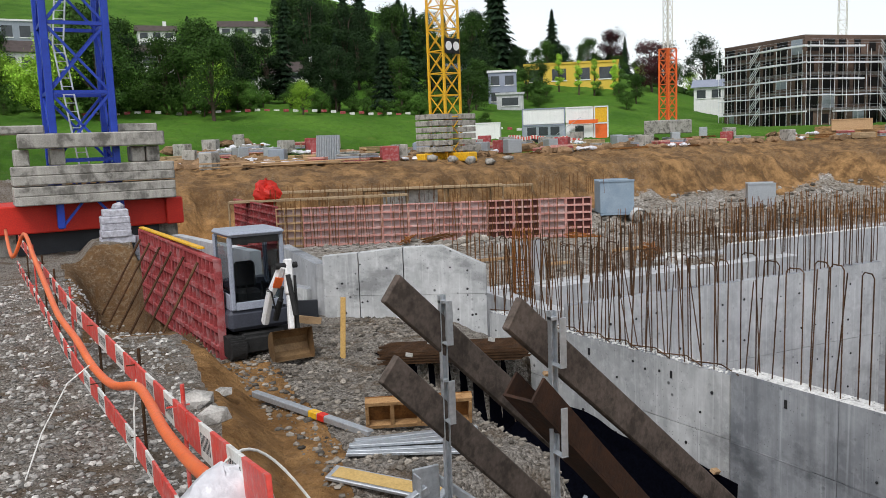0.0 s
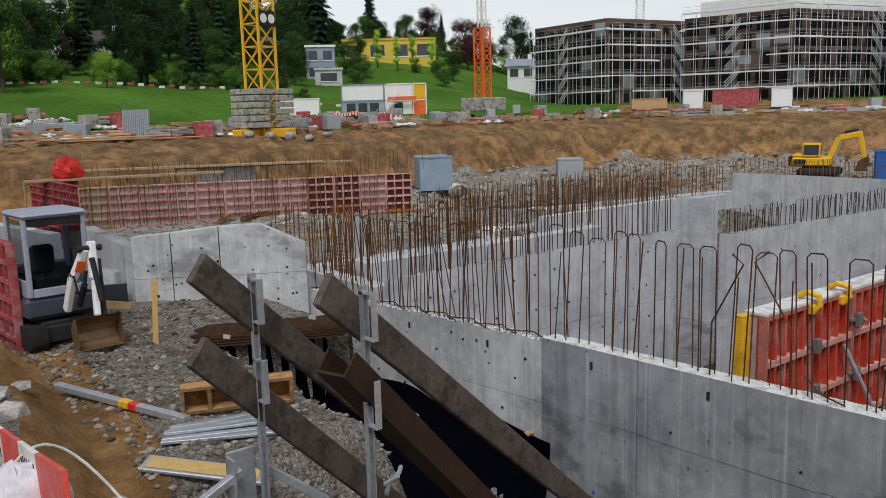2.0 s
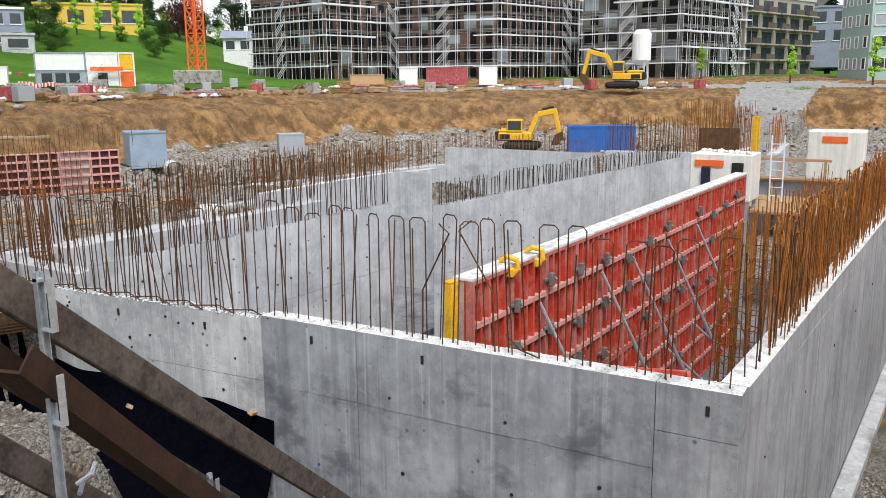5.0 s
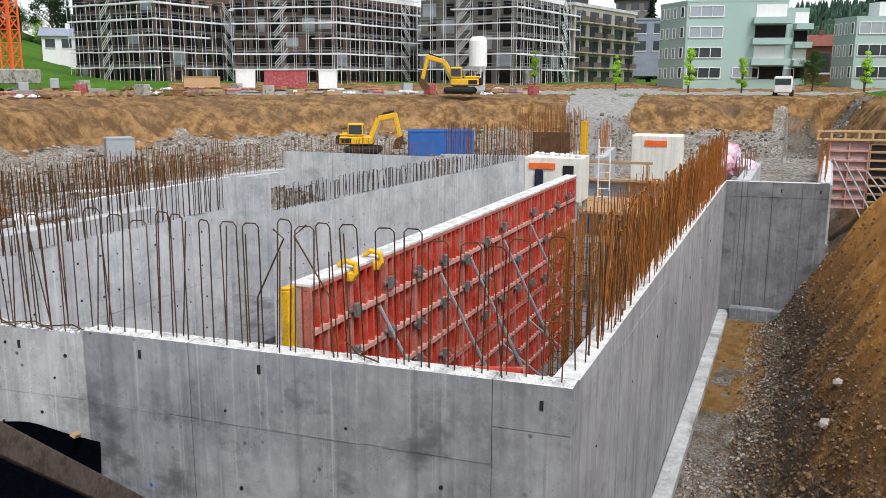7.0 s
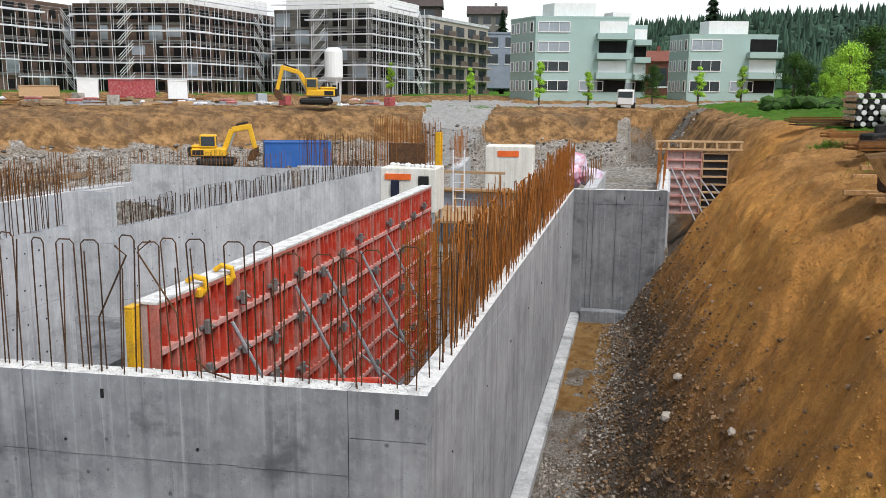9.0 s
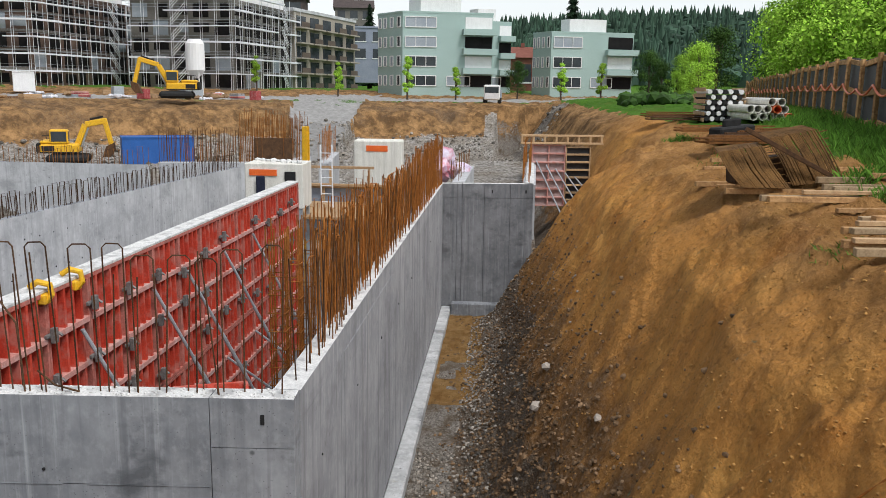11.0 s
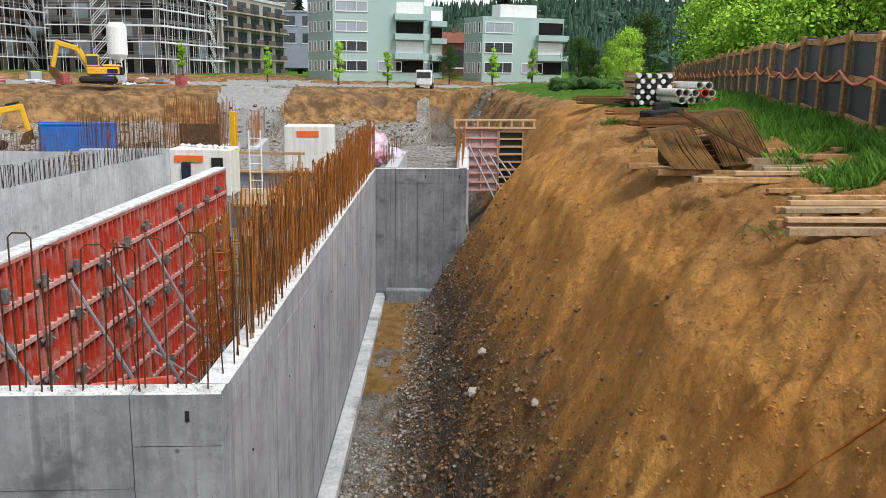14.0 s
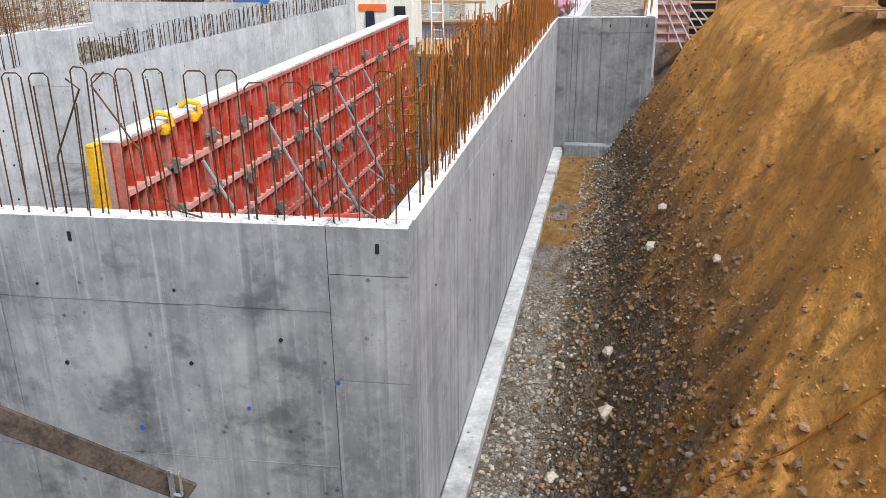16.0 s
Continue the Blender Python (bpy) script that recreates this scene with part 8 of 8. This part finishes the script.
# ---- trees ----
def tree_meshes(kind, seed, h, w, leaf):
    rnd = random.Random(seed)
    tr, cr = Shape(), Shape()
    if kind == "conifer":
        tr.tube([(0, 0, -0.5), (0, 0, h * 0.5), (0, 0, h)], [0.03 * h, 0.02 * h, 0.005 * h], 6)
        n = 1800
        for k in range(n):
            u = rnd.random() ** 0.7
            z = h * (0.08 + 0.92 * (1 - u) if False else 0.06 + 0.94 * rnd.random() ** 1.25)
            r = w / 2 * (1 - z / h) ** 0.85 * (0.55 + 0.5 * rnd.random()) * (0.8 + 0.35 * math.sin(z * 5.5))
            a = rnd.random() * 6.283
            s = 0.032 * h * (1.2 - 0.7 * z / h)
            c = Vector((r * math.cos(a), r * math.sin(a), z))
            d = Vector((math.cos(a), math.sin(a), -0.5))
            t = Vector((-math.sin(a), math.cos(a), rnd.uniform(-0.4, 0.4)))
            cr.add([c - t * s * 0.6, c + d * s * 1.4, c + t * s * 0.6, c - d * s * 0.8 + Vector((0, 0, s * 0.5))], [(0, 1, 2), (0, 2, 3)])
    else:
        low = {"bush": 0.12, "column": 0.2}.get(kind, 0.22)
        lobes = []
        for k in range({"bush": 16, "column": 15}.get(kind, 24)):
            a, q = rnd.random() * 6.283, rnd.random() ** 0.5
            z = h * rnd.uniform(low, 0.88)
            rr = w / 2 * 0.72 * q * (1.15 - 1.3 * abs(z / h - 0.5)) if kind != "column" else w / 2 * 0.6 * q * (1.2 - z / h)
            lobes.append((Vector((rr * math.cos(a), rr * math.sin(a), z)), w * rnd.uniform(0.11, 0.21)))
        lobes.append((Vector((0, 0, h * 0.9)), w * 0.13))
        tr.tube([(0, 0, -0.5), (0.02 * h, 0, h * 0.25), (0, 0.02 * h, h * 0.5), (0, 0, h * 0.85)], [0.026 * h, 0.02 * h, 0.013 * h, 0.004 * h], 7)
        for c, r in lobes[:9]:
            tr.tube([(0, 0, min(c.z, h * rnd.uniform(0.12, 0.35))), (c.x * 0.5, c.y * 0.5, c.z * 0.85), tuple(c)], [0.012 * h, 0.008 * h, 0.003 * h], 5)
        for c, r in lobes:
            for k in range(330):
                d = Vector((rnd.gauss(0, 1), rnd.gauss(0, 1), rnd.gauss(0, 1))).normalized()
                p = c + Vector((d.x, d.y, d.z * 0.8)) * r * (rnd.uniform(0.5, 1.1) if rnd.random() < 0.85 else rnd.uniform(1.1, 1.4))
                s = (0.0128 if kind != "bush" else 0.022) * h * rnd.uniform(0.5, 1.3)
                n_ = (d + Vector((rnd.gauss(0, .5), rnd.gauss(0, .5), rnd.gauss(0, .5) + 0.4))).normalized()
                t = n_.orthogonal().normalized()
                b = n_.cross(t)
                cr.add([p - t * s, p - b * s * 0.7, p + t * s, p + b * s * 0.7], [(0, 1, 2), (0, 2, 3)])
    return tr.mesh("trunk", BARK), cr.mesh("crown", leaf)


KINDS = {
    "spring": [tree_meshes("round", 10 + k, 10, 8.5, LEAF) for k in range(3)],
    "green": [tree_meshes("round", 20 + k, 12, 9.5, LEAF_MID) for k in range(3)],
    "dark": [tree_meshes("round", 30 + k, 13, 9, leaf_mat("deep_green_leaves", (0.008, 0.022, 0.007), (0.020, 0.045, 0.012))) for k in range(2)],
    "conifer": [tree_meshes("conifer", 40 + k, 18, 7, LEAF_DARK) for k in range(2)],
    "column": [tree_meshes("column", 50 + k, 8, 3.2, LEAF) for k in range(2)],
    "bush": [tree_meshes("bush", 80 + k, 4, 5, LEAF_BUSH) for k in range(3)],
    "copper": [tree_meshes("round", 60, 10, 8, LEAF_RED)],
}
WORDS = {"spring": "fresh light green broadleaf tree", "green": "full green broadleaf tree", "dark": "dark green broadleaf tree", "conifer": "tall dark conifer", "column": "slim young light green tree", "copper": "dark purple copper beech", "bush": "rough green bush"}
PLANTED = {}


def tree(kind, x, y, s, seed=0, z=None):
    rnd = random.Random(seed * 7 + int(x * 13) + int(y * 5))
    k = rnd.randrange(len(KINDS[kind]))
    t = thing("tree", WORDS[kind] + (" on the slope" if z is None and math.hypot(x, y) > 120 else " beside the building site"), "tree", pose(x, y, ground_at(x, y) if z is None else z, 0, 0, rnd.uniform(0, 360)) @ Matrix.Diagonal((s, s, s * rnd.uniform(0.9, 1.15), 1)), "trees")
    part("trunk", KINDS[kind][k][0], None, t)
    part("crown", KINDS[kind][k][1], None, t)
    return t


def polar(a, r):
    return CX + r * math.cos(radians(a)), CY + r * math.sin(radians(a))


# gaps in the trees through which the hill houses show: bearing, distance, half width
HOUSE_GAPS = ((75.9, 234, 2.0), (82.0, 217, 1.5), (81.8, 188, 1.4), (89.4, 221, 1.6), (89.5, 174, 2.2), )
rnd = random.Random(71)
for k in range(110):
    a = rnd.uniform(61, 94) if k % 3 else rnd.uniform(76, 94)
    r = rnd.uniform(128, 182)
    x, y = polar(a, r)
    if any(abs(a - ha) < hw and hr - 80 < r < hr for ha, hr, hw in HOUSE_GAPS):
        continue
    tree(rnd.choice(("green", "dark", "dark", "green", "conifer", "green", "dark")), x, y, rnd.uniform(0.6, 0.95), k)
for k in range(46):
    a = rnd.uniform(61, 76.5)
    x, y = polar(a, rnd.uniform(172, 240))
    if not 74.4 < a < 77.2 or math.hypot(x - CX, y - CY) > 226:
        tree(rnd.choice(("dark", "green", "dark", "conifer")), x, y, rnd.uniform(0.75, 1.2), 900 + k)
for k in range(14):
    a = rnd.uniform(78, 93)
    x, y = polar(a, rnd.uniform(105, 130))
    tree(rnd.choice(("green", "spring", "green")), x, y, rnd.uniform(0.7, 1.1), 100 + k)
for k in range(36):
    a = rnd.uniform(43, 62)
    x, y = polar(a, rnd.uniform(215, 300))
    tree(rnd.choice(("green", "dark", "green", "spring", "dark", "conifer")), x, y, rnd.uniform(0.5, 0.85), 200 + k)
for a, r, kind, s in ((59.8, 255, "conifer", 1.6), (60.2, 262, "conifer", 1.5), (56.3, 250, "conifer", 1.1), (52.6, 262, "copper", 1.6), (49.9, 205, "copper", 1.25), (46.7, 230, "dark", 1.2),
                      (55.9, 186, "column", 0.95), (54.6, 184, "column", 0.9), (53.6, 185, "column", 0.95), (52.3, 186, "column", 1.0), (58.0, 175, "green", 0.6), (57.2, 178, "green", 0.6), (50.9, 180, "green", 0.5), (61.0, 168, "green", 0.7), (62.5, 160, "dark", 0.8),
                      (79.2, 128, "dark", 0.9), (73.0, 118, "spring", 0.5), (88.5, 110, "spring", 1.0), (80.5, 120, "green", 0.7)):
    x, y = polar(a, r)
    tree(kind, x, y, s)
for a, r, kind, s in ((25, 210, "spring", 1.5), (22, 225, "green", 1.6), (19.5, 230, "spring", 1.8), (18.3, 225, "green", 1.6), (13.8, 260, "conifer", 1.5), (9, 250, "conifer", 1.4), (4.5, 250, "conifer", 1.3), (-4.3, 190, "conifer", 1.15), (2.2, 240, "green", 1.4), (15.5, 180, "green", 0.9),
                      (11.0, 138, "column", 0.75), (6.4, 132, "column", 0.85), (3.2, 134, "column", 0.75), (-3.8, 136, "column", 0.85), (-6.4, 138, "column", 0.8), (-0.9, 140, "green", 0.45), (16.3, 150, "column", 0.8), (-9.4, 120, "green", 0.5), (-10.2, 105, "green", 0.35), (-11.2, 110, "spring", 0.4),
                      (-12.5, 150, "spring", 1.0), (-13.5, 160, "green", 1.0), (-11.4, 210, "spring", 0.9), (-1.2, 215, "dark", 0.6)):
    x, y = polar(a, r)
    tree(kind, x, y, s)
for k in range(38):
    s = 14 + 2.4 * k + rnd.uniform(-1, 1)
    x, y = 4.0 + s * 0.978, -10.3 - s * 0.208 - rnd.uniform(4.5, 12)
    tree("spring", x, y, rnd.uniform(0.6, 0.9) * (1 + s / 160), 300 + k, z=ground_at(x, y) - 1.0)

# far wooded ridge
fw = Shape()
for k in range(5200):
    a, r = rnd.uniform(-34, 12), rnd.uniform(520, 960)
    x, y = polar(a, r)
    z = ground_at(x, y)
    h, w = rnd.uniform(10, 20), rnd.uniform(3, 5.5)
    n_ = 5
    o = rnd.random()
    if rnd.random() < 0.55:
        fw.add([(x + w * math.cos(o + j * 1.2566), y + w * math.sin(o + j * 1.2566), z) for j in range(n_)] + [(x, y, z + h)], [(j, (j + 1) % n_, n_) for j in range(n_)])
    else:
        fw.rock((x, y, z + h * 0.35), h * 0.42, rnd)
solid("wooded_ridge", fw, LEAF_FAR, "distant ridge covered with mixed woods", "forest", kind="stuff")
sw = Shape()
for k in range(1500):
    a, r = rnd.uniform(40, 64), rnd.uniform(230, 420)
    x, y = polar(a, r)
    sw.rock((x, y, ground_at(x, y) + 0.5), rnd.uniform(1.5, 3.0), rnd)
solid("hill_wood", sw, LEAF_MID, "dense wood on the hilltop", "forest", kind="stuff")
for k in range(54):
    a = rnd.uniform(60, 93)
    x, y = polar(a, 124 + rnd.gauss(0, 4) + (6 if a < 74 else 0))
    tree("bush", x, y, rnd.uniform(0.5, 1.15), 500 + k)
for k in range(18):
    x, y = polar(rnd.uniform(50, 62), rnd.uniform(165, 215))
    tree("bush", x, y, rnd.uniform(0.5, 1.0), 700 + k)
hd = Shape()
for k in range(260):
    a = rnd.uniform(-12, -8)
    x, y = polar(a, rnd.uniform(70, 120))
    hd.rock((x, y, ground_at(x, y) + 0.3), rnd.uniform(0.5, 1.2), rnd)
solid("hedge", hd, LEAF_MID, "rough green hedge and bushes", "bushes", kind="stuff")
vy = Shape()
for k in range(11):
    r = 360 + 8 * k
    for j in range(26):
        a = 74.5 - 0.3 * j
        x, y = polar(a, r)
        vy.box(x - 0.9, y - 0.4, ground_at(x, y) - 0.3, x + 0.9, y + 0.4, ground_at(x, y) + 1.5)
solid("vineyard", vy, LEAF_MID, "rows of vines on the hillside", "vineyard", kind="stuff")
